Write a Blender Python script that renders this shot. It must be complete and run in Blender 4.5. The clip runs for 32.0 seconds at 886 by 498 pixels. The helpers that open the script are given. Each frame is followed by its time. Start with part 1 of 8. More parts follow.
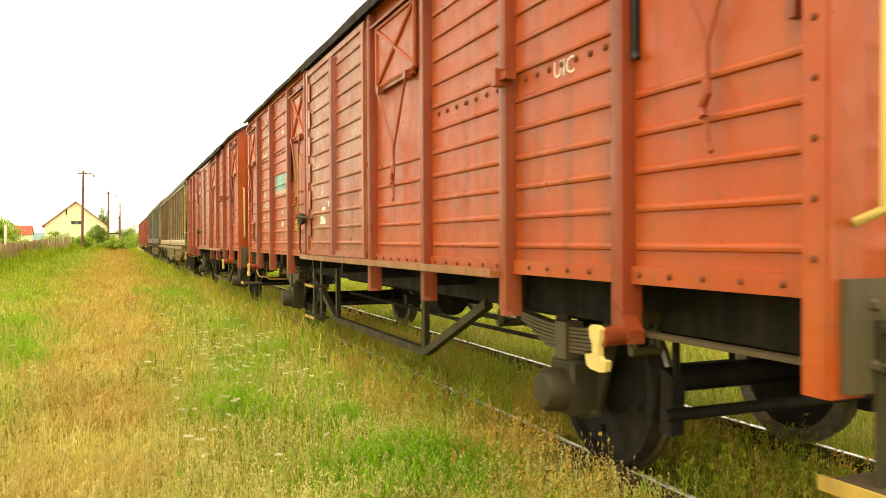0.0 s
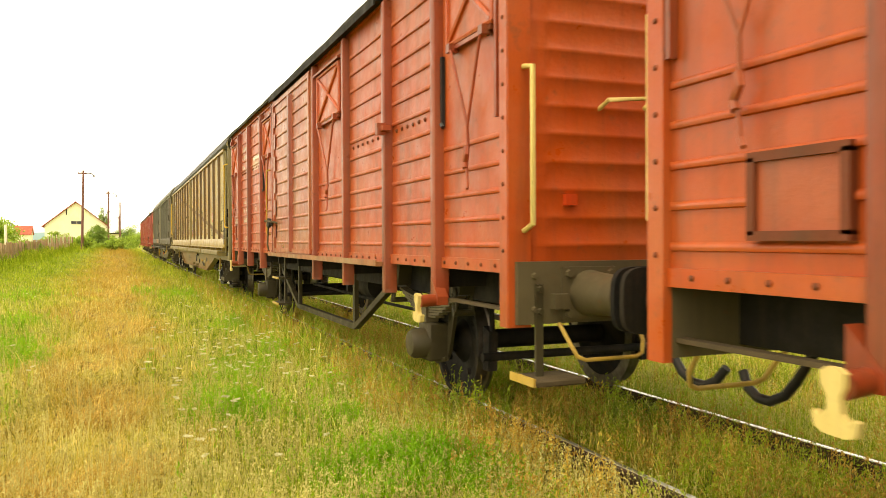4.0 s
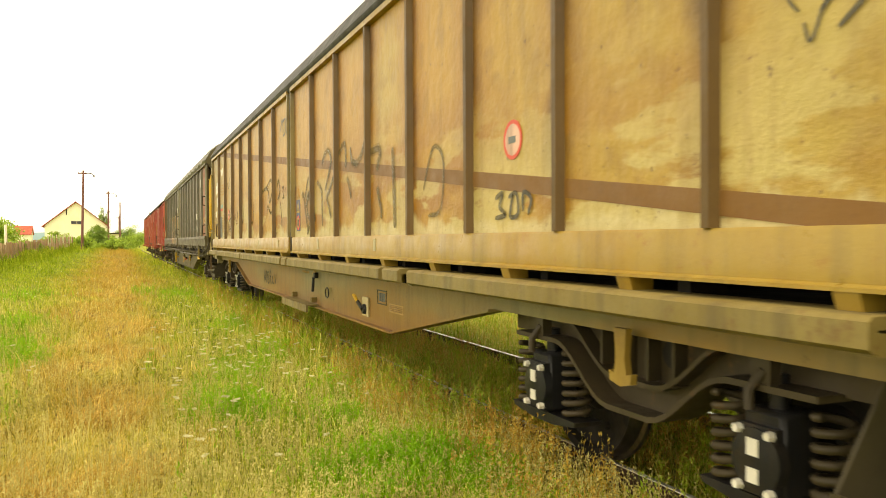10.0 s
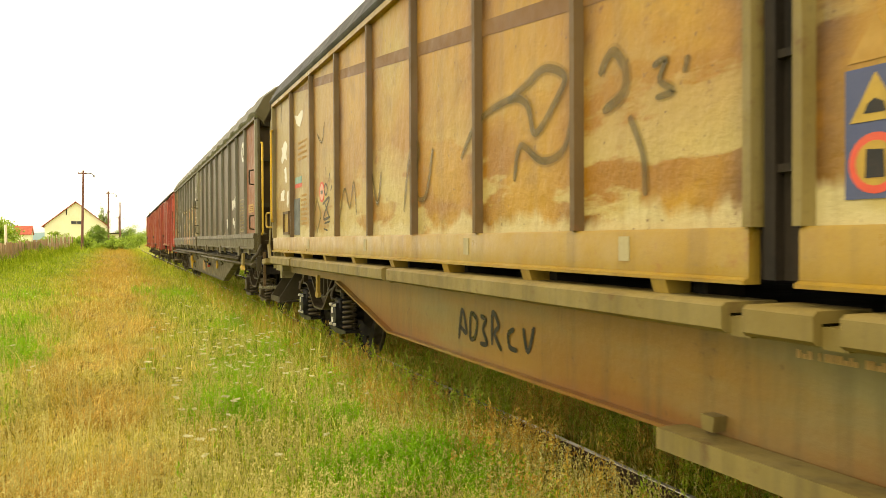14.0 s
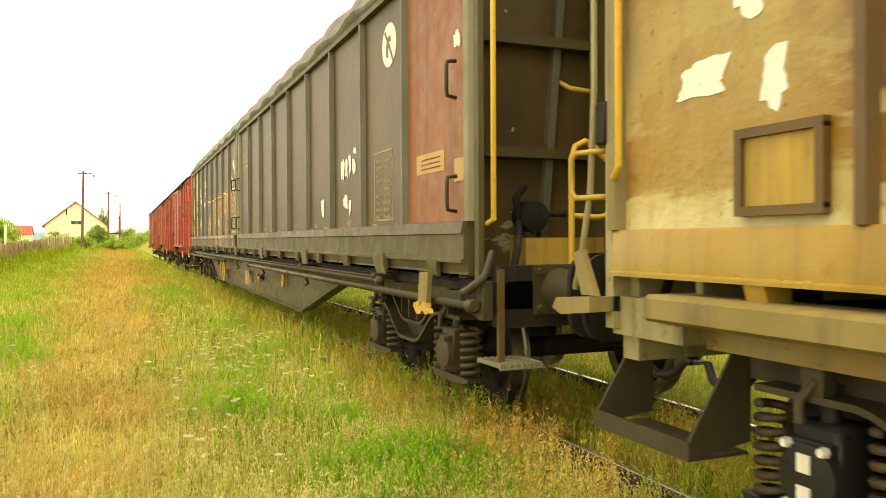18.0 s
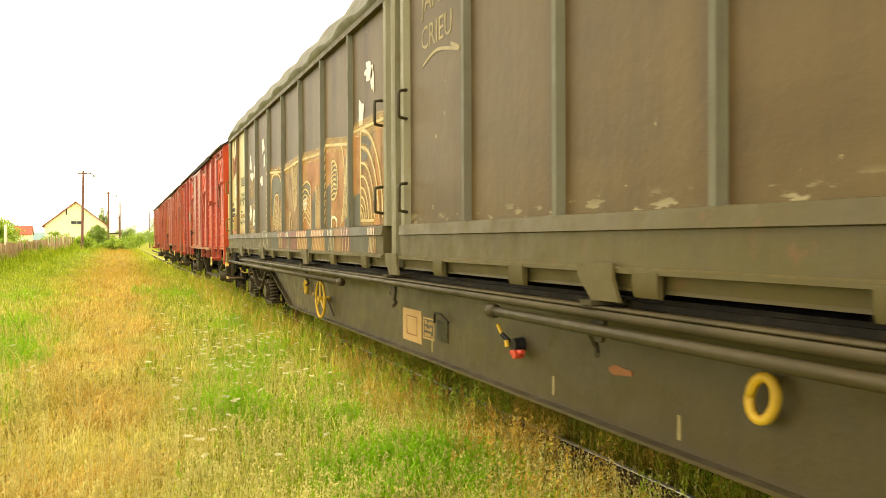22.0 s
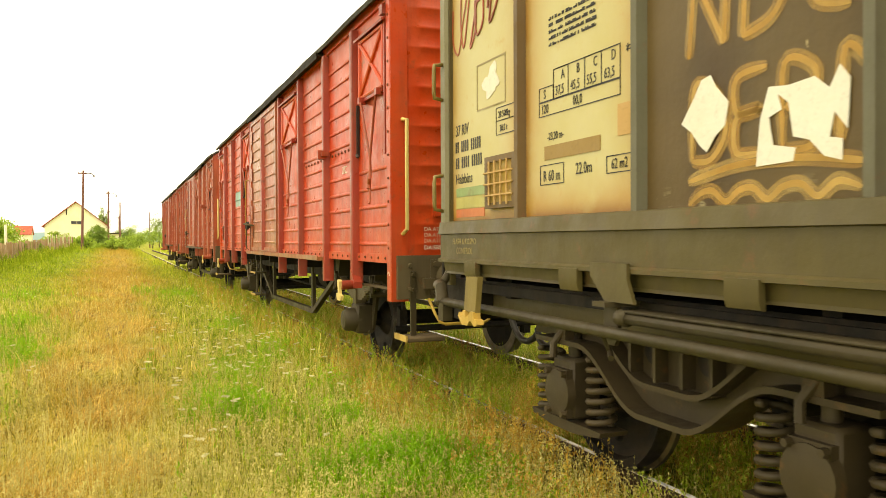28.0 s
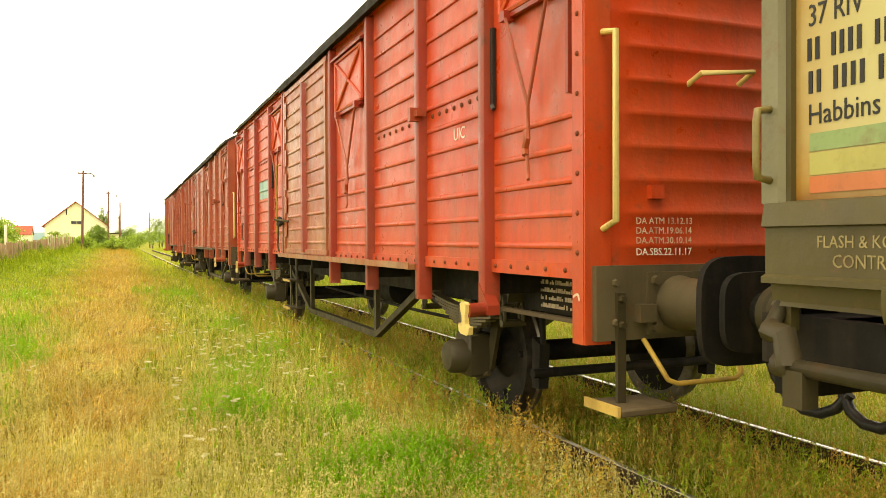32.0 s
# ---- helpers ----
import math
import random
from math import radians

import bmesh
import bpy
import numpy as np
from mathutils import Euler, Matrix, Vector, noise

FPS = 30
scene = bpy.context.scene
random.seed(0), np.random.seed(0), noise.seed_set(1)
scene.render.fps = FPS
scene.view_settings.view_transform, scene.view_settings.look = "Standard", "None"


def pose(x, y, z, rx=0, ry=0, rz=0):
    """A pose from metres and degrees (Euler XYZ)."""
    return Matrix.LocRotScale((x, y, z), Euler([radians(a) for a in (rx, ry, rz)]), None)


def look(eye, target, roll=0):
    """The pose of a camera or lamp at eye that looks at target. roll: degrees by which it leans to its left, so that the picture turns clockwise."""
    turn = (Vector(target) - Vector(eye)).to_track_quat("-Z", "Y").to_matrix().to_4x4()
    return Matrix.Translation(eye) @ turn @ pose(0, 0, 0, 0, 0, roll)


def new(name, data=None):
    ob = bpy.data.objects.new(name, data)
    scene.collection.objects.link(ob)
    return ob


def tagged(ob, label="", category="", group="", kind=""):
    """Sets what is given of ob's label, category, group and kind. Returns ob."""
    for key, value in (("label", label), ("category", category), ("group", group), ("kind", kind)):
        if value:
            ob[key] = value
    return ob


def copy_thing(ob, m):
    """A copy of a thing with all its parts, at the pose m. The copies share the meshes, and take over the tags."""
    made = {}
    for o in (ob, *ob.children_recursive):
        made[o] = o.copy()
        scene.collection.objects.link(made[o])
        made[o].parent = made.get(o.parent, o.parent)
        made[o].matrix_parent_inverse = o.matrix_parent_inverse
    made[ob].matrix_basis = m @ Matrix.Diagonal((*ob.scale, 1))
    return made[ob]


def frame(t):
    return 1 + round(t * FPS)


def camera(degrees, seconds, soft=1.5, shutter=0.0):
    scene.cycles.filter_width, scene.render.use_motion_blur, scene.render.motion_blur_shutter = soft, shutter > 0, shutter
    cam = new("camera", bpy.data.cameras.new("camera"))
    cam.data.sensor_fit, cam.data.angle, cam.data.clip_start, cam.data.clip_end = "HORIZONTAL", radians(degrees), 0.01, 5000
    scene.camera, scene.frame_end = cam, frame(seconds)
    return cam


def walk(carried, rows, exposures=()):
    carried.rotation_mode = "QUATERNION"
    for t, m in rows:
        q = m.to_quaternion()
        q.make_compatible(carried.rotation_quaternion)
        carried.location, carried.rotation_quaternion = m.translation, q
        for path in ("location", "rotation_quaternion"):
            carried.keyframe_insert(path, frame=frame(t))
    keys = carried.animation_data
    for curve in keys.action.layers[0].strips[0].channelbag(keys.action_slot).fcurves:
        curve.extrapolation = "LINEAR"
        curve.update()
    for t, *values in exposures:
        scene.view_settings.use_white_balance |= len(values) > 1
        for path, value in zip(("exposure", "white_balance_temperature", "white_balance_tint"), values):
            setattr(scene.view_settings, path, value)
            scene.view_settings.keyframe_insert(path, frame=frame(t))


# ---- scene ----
import itertools

# One axis plan: the track runs along +y at x = TRACK_X, rail tops at z = 0; the train rolls towards -y.
TRACK_X = 3.525
EYE = (0.0, 0.0, 1.370)
AIM = (3.7987, 9.2496, 1.2491)
cam = camera(59.078, 32.0, soft=0.6, shutter=0.25)
walk(cam, [(0.0, look(EYE, AIM, -0.277)), (32.0, look(EYE, AIM, -0.277))], exposures=[(t, e - 0.10, 9100, 5) for t, e in ((0.0, 0.56), (6.0, 0.62), (8.5, 0.62), (10.0, 0.46), (11.5, 0.38), (14.5, 0.38), (17.0, 0.54), (18.5, 0.66), (20.0, 0.80), (22.5, 0.78), (24.0, 0.54), (28.0, 0.54), (32.0, 0.56))])
# metres the train still has to roll, every half second
TRAVEL = [69.927, 68.45, 66.962, 65.472, 63.998, 62.556, 61.127, 59.71, 58.308, 56.919, 55.537, 54.155, 52.765, 51.363, 49.946, 48.519, 47.094, 45.691, 44.324, 42.982, 41.663, 40.404, 39.229, 38.12, 37.07, 36.057, 35.079, 34.127, 33.16, 32.174, 31.149, 30.081, 28.971, 27.829, 26.67, 25.511, 24.36, 23.208, 22.038, 20.866, 19.679, 18.479, 17.261, 16.034, 14.817, 13.617, 12.421, 11.235, 10.098, 9.023, 7.997, 7.029, 6.117, 5.258, 4.45, 3.697, 3.007, 2.396, 1.854, 1.38, 0.97, 0.617, 0.334, 0.126, 0.0]

# ---- light ----
world = bpy.data.worlds.new("sky")
scene.world = world
world.use_nodes = True
wn, wl = world.node_tree.nodes, world.node_tree.links
sky = wn.new("ShaderNodeTexSky")
sky.sky_type, sky.sun_disc = "NISHITA", False
sky.sun_elevation, sky.sun_rotation = radians(70), radians(-140)
sky.air_density, sky.dust_density, sky.ozone_density = 1.0, 1.2, 1.0
hazy = wn.new("ShaderNodeHueSaturation")
hazy.inputs["Saturation"].default_value = 0.06
wl.new(sky.outputs[0], hazy.inputs["Color"])
wl.new(hazy.outputs[0], wn["Background"].inputs[0])
wn["Background"].inputs[1].default_value = 0.33
sun = new("sun", bpy.data.lights.new("sun", "SUN"))
sun.data.energy, sun.data.angle, sun.data.color = 0.9, radians(40), (1.0, 0.88, 0.62)
sun.matrix_world = look((0, 0, 0), (0.30, 0.22, -0.93))


# ---- materials ----
def shader(name, rough=0.6, metal=0.0):
    m = bpy.data.materials.new(name)
    m.use_nodes = True
    n, l = m.node_tree.nodes, m.node_tree.links
    b = n["Principled BSDF"]
    b.inputs["Roughness"].default_value, b.inputs["Metallic"].default_value = rough, metal
    return m, n, l, b


def rgb(c):
    return (c[0], c[1], c[2], 1.0)


def noise_mask(n, l, vec, scale, lo, hi, detail=6, rough=0.6):
    t = n.new("ShaderNodeTexNoise")
    t.inputs["Scale"].default_value, t.inputs["Detail"].default_value = scale, detail
    t.inputs["Roughness"].default_value = rough
    l.new(vec, t.inputs["Vector"])
    r = n.new("ShaderNodeMapRange")
    r.inputs["From Min"].default_value, r.inputs["From Max"].default_value = lo, hi
    l.new(t.outputs["Fac"], r.inputs["Value"])
    return r.outputs["Result"]


def mix(n, l, fac, a, b, kind="MIX"):
    x = n.new("ShaderNodeMix")
    x.data_type, x.blend_type = "RGBA", kind
    for sock, v in ((x.inputs[0], fac), (x.inputs[6], a), (x.inputs[7], b)):
        if hasattr(v, "is_linked"):
            l.new(v, sock)
        elif isinstance(v, (int, float)):
            sock.default_value = v
        else:
            sock.default_value = rgb(v)
    return x.outputs[2]


def times(n, l, a, b):
    x = n.new("ShaderNodeMath")
    x.operation = "MULTIPLY"
    for sock, v in ((x.inputs[0], a), (x.inputs[1], b)):
        if hasattr(v, "is_linked"):
            l.new(v, sock)
        else:
            sock.default_value = v
    return x.outputs[0]


def sum_of(n, l, a, b):
    x = n.new("ShaderNodeMath")
    x.operation = "ADD"
    for sock, v in ((x.inputs[0], a), (x.inputs[1], b)):
        if hasattr(v, "is_linked"):
            l.new(v, sock)
        else:
            sock.default_value = v
    return x.outputs[0]


def place(n, l, sx=1.0, sy=1.0, sz=1.0):
    """World-size coordinates of the thing, stretched per axis, with an offset of its own for each object."""
    tc, mp, oi, add = n.new("ShaderNodeTexCoord"), n.new("ShaderNodeMapping"), n.new("ShaderNodeObjectInfo"), n.new("ShaderNodeVectorMath")
    mp.inputs["Scale"].default_value = (sx, sy, sz)
    l.new(tc.outputs["Object"], add.inputs[0])
    sc = n.new("ShaderNodeVectorMath")
    sc.operation = "SCALE"
    sc.inputs[0].default_value = (17.0, 31.0, 7.0)
    l.new(oi.outputs["Random"], sc.inputs["Scale"])
    l.new(sc.outputs[0], add.inputs[1])
    l.new(add.outputs[0], mp.inputs["Vector"])
    return mp.outputs[0]


def bump(n, l, b, height, strength=0.3, dist=0.01):
    k = n.new("ShaderNodeBump")
    k.inputs["Strength"].default_value, k.inputs["Distance"].default_value = strength, dist
    l.new(height, k.inputs["Height"])
    l.new(k.outputs[0], b.inputs["Normal"])


def painted(name, base, faded, rust=(0.16, 0.06, 0.025), dirt=(0.05, 0.035, 0.02), rough=0.55, wear=0.5, streak=0.5, fade=0.6, gloss=0.45):
    """Old paint on steel: faded patches, rust spots, soot streaks running down, fine grain."""
    m, n, l, b = shader(name, rough)
    vec, down = place(n, l), place(n, l, 3.0, 3.0, 0.22)
    col = mix(n, l, times(n, l, noise_mask(n, l, vec, 1.3, 0.38, 0.68), fade), base, faded)
    col = mix(n, l, times(n, l, noise_mask(n, l, down, 2.2, 0.48, 0.72), streak), col, dirt)
    col = mix(n, l, times(n, l, noise_mask(n, l, vec, 7.0, 0.58, 0.74, 9, 0.72), wear), col, rust)
    col = mix(n, l, times(n, l, noise_mask(n, l, vec, 38.0, 0.55, 0.8), 0.25), col, dirt)
    l.new(col, b.inputs["Base Color"])
    l.new(mix(n, l, noise_mask(n, l, vec, 6.0, 0.3, 0.7), (rough - 0.16,) * 3, (rough + 0.12,) * 3), b.inputs["Roughness"])
    b.inputs["Specular IOR Level"].default_value = gloss
    bump(n, l, b, noise_mask(n, l, vec, 5.0, 0.2, 0.8, 8), 0.35, 0.012)
    return m


RED_ORANGE = painted("orange red paint", (0.41, 0.058, 0.009), (0.42, 0.115, 0.036), rough=0.42, fade=0.55, wear=0.8, streak=0.42)
RED_DEEP = painted("red paint", (0.51, 0.046, 0.010), (0.50, 0.100, 0.034), rough=0.40, fade=0.5, wear=0.8, streak=0.40)
RED_WORN = painted("dull worn red paint", (0.34, 0.050, 0.018), (0.44, 0.14, 0.07), rough=0.42, fade=0.6, wear=0.9, streak=0.6)
BROWN_RED = painted("brown red paint", (0.30, 0.05, 0.018), (0.40, 0.10, 0.04), wear=0.7, rough=0.45)
POST_ORANGE = painted("rusty orange post paint", (0.243, 0.036, 0.011), (0.324, 0.090, 0.036), rust=(0.11, 0.04, 0.018), rough=0.42, fade=0.5, wear=0.95, streak=0.6)
POST_RED = painted("rusty red post paint", (0.27, 0.024, 0.010), (0.36, 0.07, 0.03), rust=(0.11, 0.035, 0.018), rough=0.42, fade=0.5, wear=0.95, streak=0.6)
RIVET = painted("rust brown rivet heads", (0.14, 0.035, 0.014), (0.22, 0.05, 0.02), rough=0.6, gloss=0.25)
HOOK_OLD = painted("dull rusty yellow hook paint", (0.34, 0.22, 0.035), (0.16, 0.09, 0.03), wear=0.8, streak=0.4)
HOOK_CREAM = painted("pale cream yellow hook paint", (0.62, 0.46, 0.15), (0.66, 0.55, 0.24), wear=0.6, streak=0.3)
HEADSTOCK = painted("grimy olive brown beam paint", (0.080, 0.062, 0.033), (0.125, 0.100, 0.055), rust=(0.13, 0.05, 0.018), wear=1.0, streak=0.6, gloss=0.3)
STEP_WOOD = painted("dark worn step wood", (0.070, 0.050, 0.027), (0.13, 0.095, 0.05), wear=0.5, rough=0.8, gloss=0.25)
FLAKED = painted("flaking red door paint", (0.34, 0.062, 0.018), (0.40, 0.17, 0.085), rust=(0.17, 0.065, 0.03), rough=0.40, fade=0.9, wear=1.0, streak=0.5)
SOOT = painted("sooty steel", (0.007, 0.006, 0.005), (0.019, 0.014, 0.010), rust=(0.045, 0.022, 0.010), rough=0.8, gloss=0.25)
BEAM = painted("dirty grey brown steel", (0.036, 0.029, 0.014), (0.080, 0.064, 0.032), rust=(0.10, 0.05, 0.02), rough=0.55, gloss=0.25)
BOGIE = painted("rusty brown bogie steel", (0.044, 0.033, 0.017), (0.088, 0.064, 0.034), rust=(0.14, 0.07, 0.025), rough=0.55, wear=0.9, streak=0.5, gloss=0.3)
OCHRE = painted("dirty ochre yellow paint", (0.40, 0.25, 0.035), (0.46, 0.33, 0.08), rust=(0.16, 0.08, 0.02), wear=1.0, streak=0.7)
TAN = painted("ochre stained cream paint", (0.290, 0.170, 0.017), (0.30, 0.205, 0.042), rust=(0.22, 0.08, 0.015), wear=0.8, streak=0.4, rough=0.42, fade=1.0)


def stained_wall(name):
    """Cream wall paint in bays: orange burnt patches, rust creeping out of every post with shade painted beside it,
    pale scuffs along the lower edge.
    """
    m, n, l, b = shader(name, 0.42)
    wide, vec, down = place(n, l, 1.0, 0.55, 0.9), place(n, l), place(n, l, 3.0, 3.0, 0.25)
    tc, sep = n.new("ShaderNodeTexCoord"), n.new("ShaderNodeSeparateXYZ")
    l.new(tc.outputs["Object"], sep.inputs[0])

    def span(v, lo, hi):
        r = n.new("ShaderNodeMapRange")
        r.inputs["From Min"].default_value, r.inputs["From Max"].default_value = lo, hi
        l.new(v, r.inputs["Value"])
        return r.outputs[0]

    def math_node(kind, a, v):
        x = n.new("ShaderNodeMath")
        x.operation = kind
        l.new(a, x.inputs[0])
        x.inputs[1].default_value = v
        return x.outputs[0]

    gen = n.new("ShaderNodeSeparateXYZ")
    l.new(tc.outputs["Generated"], gen.inputs[0])
    middle = times(n, l, span(sep.outputs[1], 1.5, 5.0), span(sep.outputs[1], 18.6, 15.0))
    col = mix(n, l, noise_mask(n, l, wide, 1.1, 0.36, 0.62, 5), (0.325, 0.240, 0.046), (0.385, 0.320, 0.096))
    col = mix(n, l, times(n, l, span(sep.outputs[1], 15.6, 17.2), 0.85), col, (0.245, 0.215, 0.078))
    warm = sum_of(n, l, times(n, l, middle, 0.62), 0.38)
    col = mix(n, l, times(n, l, times(n, l, noise_mask(n, l, wide, 0.8, 0.22, 0.46, 4), warm), 0.95), col, (0.385, 0.200, 0.006))
    # rust and grease creeping in from both posts of a bay, plus the posts' painted shade
    side = math_node("MULTIPLY", math_node("ABSOLUTE", math_node("SUBTRACT", gen.outputs[1], 0.5), 0.0), 2.0)
    side = sum_of(n, l, side, math_node("MULTIPLY", math_node("SUBTRACT", noise_mask(n, l, wide, 1.7, 0.2, 0.8, 6), 0.5), 0.42))
    col = mix(n, l, times(n, l, span(side, 0.34, 0.95), times(n, l, warm, 0.95)), col, (0.29, 0.125, 0.009))
    # darkest rim, deepened for the shadow next to each post
    col = mix(n, l, times(n, l, span(side, 0.70, 1.0), 0.92), col, (0.070, 0.030, 0.007))
    col = mix(n, l, times(n, l, noise_mask(n, l, place(n, l, 1.0, 0.8, 0.8), 4.5, 0.52, 0.66, 7), 0.45), col, (0.20, 0.105, 0.016))
    # burnt clouds in the lower half, ragged pale flakes along the foot
    lower = times(n, l, span(gen.outputs[2], 0.62, 0.22), span(gen.outputs[2], 0.03, 0.10))
    cloud = noise_mask(n, l, place(n, l, 1.0, 0.55, 1.5), 1.6, 0.455, 0.54, 7, 0.5)
    col = mix(n, l, times(n, l, times(n, l, cloud, lower), times(n, l, warm, 0.95)), col, (0.275, 0.118, 0.004))
    pale = noise_mask(n, l, place(n, l, 1.0, 0.45, 1.6), 1.7, 0.515, 0.55, 7, 0.55)
    col = mix(n, l, times(n, l, times(n, l, pale, span(gen.outputs[2], 0.50, 0.12)), 0.75), col, (0.46, 0.38, 0.15))
    foot = sum_of(n, l, gen.outputs[2], math_node("MULTIPLY", math_node("SUBTRACT", noise_mask(n, l, place(n, l, 1.0, 0.9, 0.2), 2.6, 0.25, 0.75, 6), 0.5), 0.14))
    col = mix(n, l, times(n, l, span(foot, 0.060, 0.030), 0.75), col, (0.50, 0.43, 0.23))
    col = mix(n, l, times(n, l, noise_mask(n, l, down, 2.4, 0.50, 0.74), 0.40), col, (0.18, 0.10, 0.022))
    col = mix(n, l, times(n, l, noise_mask(n, l, vec, 8.0, 0.63, 0.70, 9, 0.72), 0.8), col, (0.13, 0.05, 0.012))
    col = mix(n, l, times(n, l, noise_mask(n, l, vec, 26.0, 0.66, 0.70, 4), 0.7), col, (0.10, 0.05, 0.015))
    l.new(col, b.inputs["Base Color"])
    dent = sum_of(n, l, times(n, l, noise_mask(n, l, wide, 0.9, 0.2, 0.8, 2), 2.0), noise_mask(n, l, vec, 6.0, 0.2, 0.8, 8))
    bump(n, l, b, dent, 0.5, 0.02)
    return m


TAN_WALL = stained_wall("ochre stained cream wall")
TAN_BEAM = painted("dirty cream paint", (0.170, 0.122, 0.032), (0.260, 0.210, 0.082), rust=(0.12, 0.055, 0.018), wear=1.0, streak=0.6)
def sill_paint(name):
    """Olive cream sill paint: long clouds of orange rust, grime along the lower edge, scratches."""
    m, n, l, b = shader(name, 0.42)
    vec, wide, down = place(n, l), place(n, l, 1.0, 0.28, 1.2), place(n, l, 3.0, 3.0, 0.3)
    tc, sep, low = n.new("ShaderNodeTexCoord"), n.new("ShaderNodeSeparateXYZ"), n.new("ShaderNodeMapRange")
    l.new(tc.outputs["Object"], sep.inputs[0])
    low.inputs["From Min"].default_value, low.inputs["From Max"].default_value = 0.86, 0.56
    l.new(sep.outputs[2], low.inputs["Value"])
    col = mix(n, l, noise_mask(n, l, wide, 1.2, 0.36, 0.64, 5), (0.165, 0.140, 0.052), (0.235, 0.200, 0.088))
    col = mix(n, l, times(n, l, noise_mask(n, l, wide, 0.9, 0.42, 0.58, 5), 0.85), col, (0.27, 0.135, 0.018))
    col = mix(n, l, times(n, l, times(n, l, low.outputs[0], noise_mask(n, l, wide, 2.2, 0.35, 0.6, 6)), 0.8), col, (0.20, 0.075, 0.012))
    col = mix(n, l, times(n, l, noise_mask(n, l, down, 2.4, 0.50, 0.74), 0.45), col, (0.075, 0.055, 0.022))
    col = mix(n, l, times(n, l, noise_mask(n, l, vec, 9.0, 0.62, 0.70, 9, 0.7), 0.8), col, (0.10, 0.045, 0.014))
    l.new(col, b.inputs["Base Color"])
    bump(n, l, b, noise_mask(n, l, vec, 5.0, 0.2, 0.8, 8), 0.35, 0.012)
    return m


SILL_PLATE = sill_paint("rust washed olive cream sill paint")
GRIMY_CREAM = painted("grimy cream end paint", (0.25, 0.21, 0.095), (0.34, 0.29, 0.145), rust=(0.09, 0.045, 0.018), wear=1.0, streak=0.8)
TAN_POST = painted("rust brown post paint", (0.095, 0.052, 0.012), (0.16, 0.095, 0.028), wear=0.8)
def dark_wall(name):
    """Dark brown wall paint in bays of 1.19 m, darker and rustier beside every post, with thin pale scuffs near the foot."""
    m, n, l, b = shader(name, 0.45)
    vec, wide, down = place(n, l), place(n, l, 1.0, 0.6, 0.8), place(n, l, 3.0, 3.0, 0.22)
    tc, sep = n.new("ShaderNodeTexCoord"), n.new("ShaderNodeSeparateXYZ")
    l.new(tc.outputs["Object"], sep.inputs[0])

    def math_node(kind, a, v):
        x = n.new("ShaderNodeMath")
        x.operation = kind
        l.new(a, x.inputs[0])
        x.inputs[1].default_value = v
        return x.outputs[0]

    def span(v, lo, hi):
        r = n.new("ShaderNodeMapRange")
        r.inputs["From Min"].default_value, r.inputs["From Max"].default_value = lo, hi
        l.new(v, r.inputs["Value"])
        return r.outputs[0]

    col = mix(n, l, noise_mask(n, l, wide, 1.2, 0.36, 0.64, 5), (0.064, 0.040, 0.012), (0.098, 0.066, 0.024))
    b.inputs["Specular IOR Level"].default_value = 0.32
    sway = noise_mask(n, l, place(n, l, 1.0, 0.35, 1.6), 1.3, 0.40, 0.62, 5)
    col = mix(n, l, times(n, l, sway, 0.5), col, (0.115, 0.074, 0.026))
    u = math_node("FRACT", math_node("DIVIDE", math_node("SUBTRACT", sep.outputs[1], 0.35), 1.187), 0.0)
    side = math_node("MULTIPLY", math_node("ABSOLUTE", math_node("SUBTRACT", u, 0.5), 0.0), 2.0)
    col = mix(n, l, times(n, l, span(side, 0.66, 1.0), noise_mask(n, l, wide, 2.0, 0.2, 0.6)), col, (0.048, 0.026, 0.008))
    col = mix(n, l, times(n, l, noise_mask(n, l, down, 2.2, 0.48, 0.72), 0.35), col, (0.045, 0.030, 0.014))
    col = mix(n, l, times(n, l, noise_mask(n, l, vec, 7.0, 0.60, 0.74, 9, 0.72), 0.45), col, (0.11, 0.048, 0.016))
    scuff = times(n, l, span(sep.outputs[2], 1.60, 1.50), noise_mask(n, l, place(n, l, 1.0, 0.8, 3.0), 5.0, 0.57, 0.60, 7))
    col = mix(n, l, times(n, l, scuff, 0.8), col, (0.30, 0.26, 0.15))
    speck = noise_mask(n, l, place(n, l, 1.0, 1.4, 0.8), 9.0, 0.715, 0.725, 5)
    col = mix(n, l, times(n, l, speck, 0.8), col, (0.42, 0.34, 0.18))
    l.new(col, b.inputs["Base Color"])
    bump(n, l, b, noise_mask(n, l, vec, 4.0, 0.2, 0.8, 8), 0.35, 0.012)
    return m


DARK = dark_wall("dark brown wall paint")
SILL_DARK = painted("dark brown sill paint", (0.054, 0.041, 0.018), (0.084, 0.064, 0.029), rust=(0.10, 0.05, 0.02), wear=0.5, streak=0.4, rough=0.45)
JOINT = painted("pale olive joint paint", (0.162, 0.149, 0.085), (0.221, 0.208, 0.128), wear=0.6, streak=0.5)
DARK_POST = painted("grey green post paint", (0.095, 0.092, 0.059), (0.149, 0.142, 0.095), wear=0.6)
SKIRT = painted("olive brown skirt paint", (0.066, 0.052, 0.015), (0.100, 0.078, 0.025), wear=0.7, streak=0.35)
CREAM = painted("cream label paint", (0.510, 0.425, 0.221), (0.544, 0.484, 0.306), rust=(0.45, 0.20, 0.03), wear=0.9, streak=0.2)
ORANGE_PANEL = painted("rust orange paint", (0.22, 0.068, 0.020), (0.29, 0.115, 0.038), wear=0.8, streak=0.6)
ROOF = painted("dark roof sheet", (0.03, 0.03, 0.027), (0.06, 0.06, 0.052), rough=0.6, gloss=0.25)
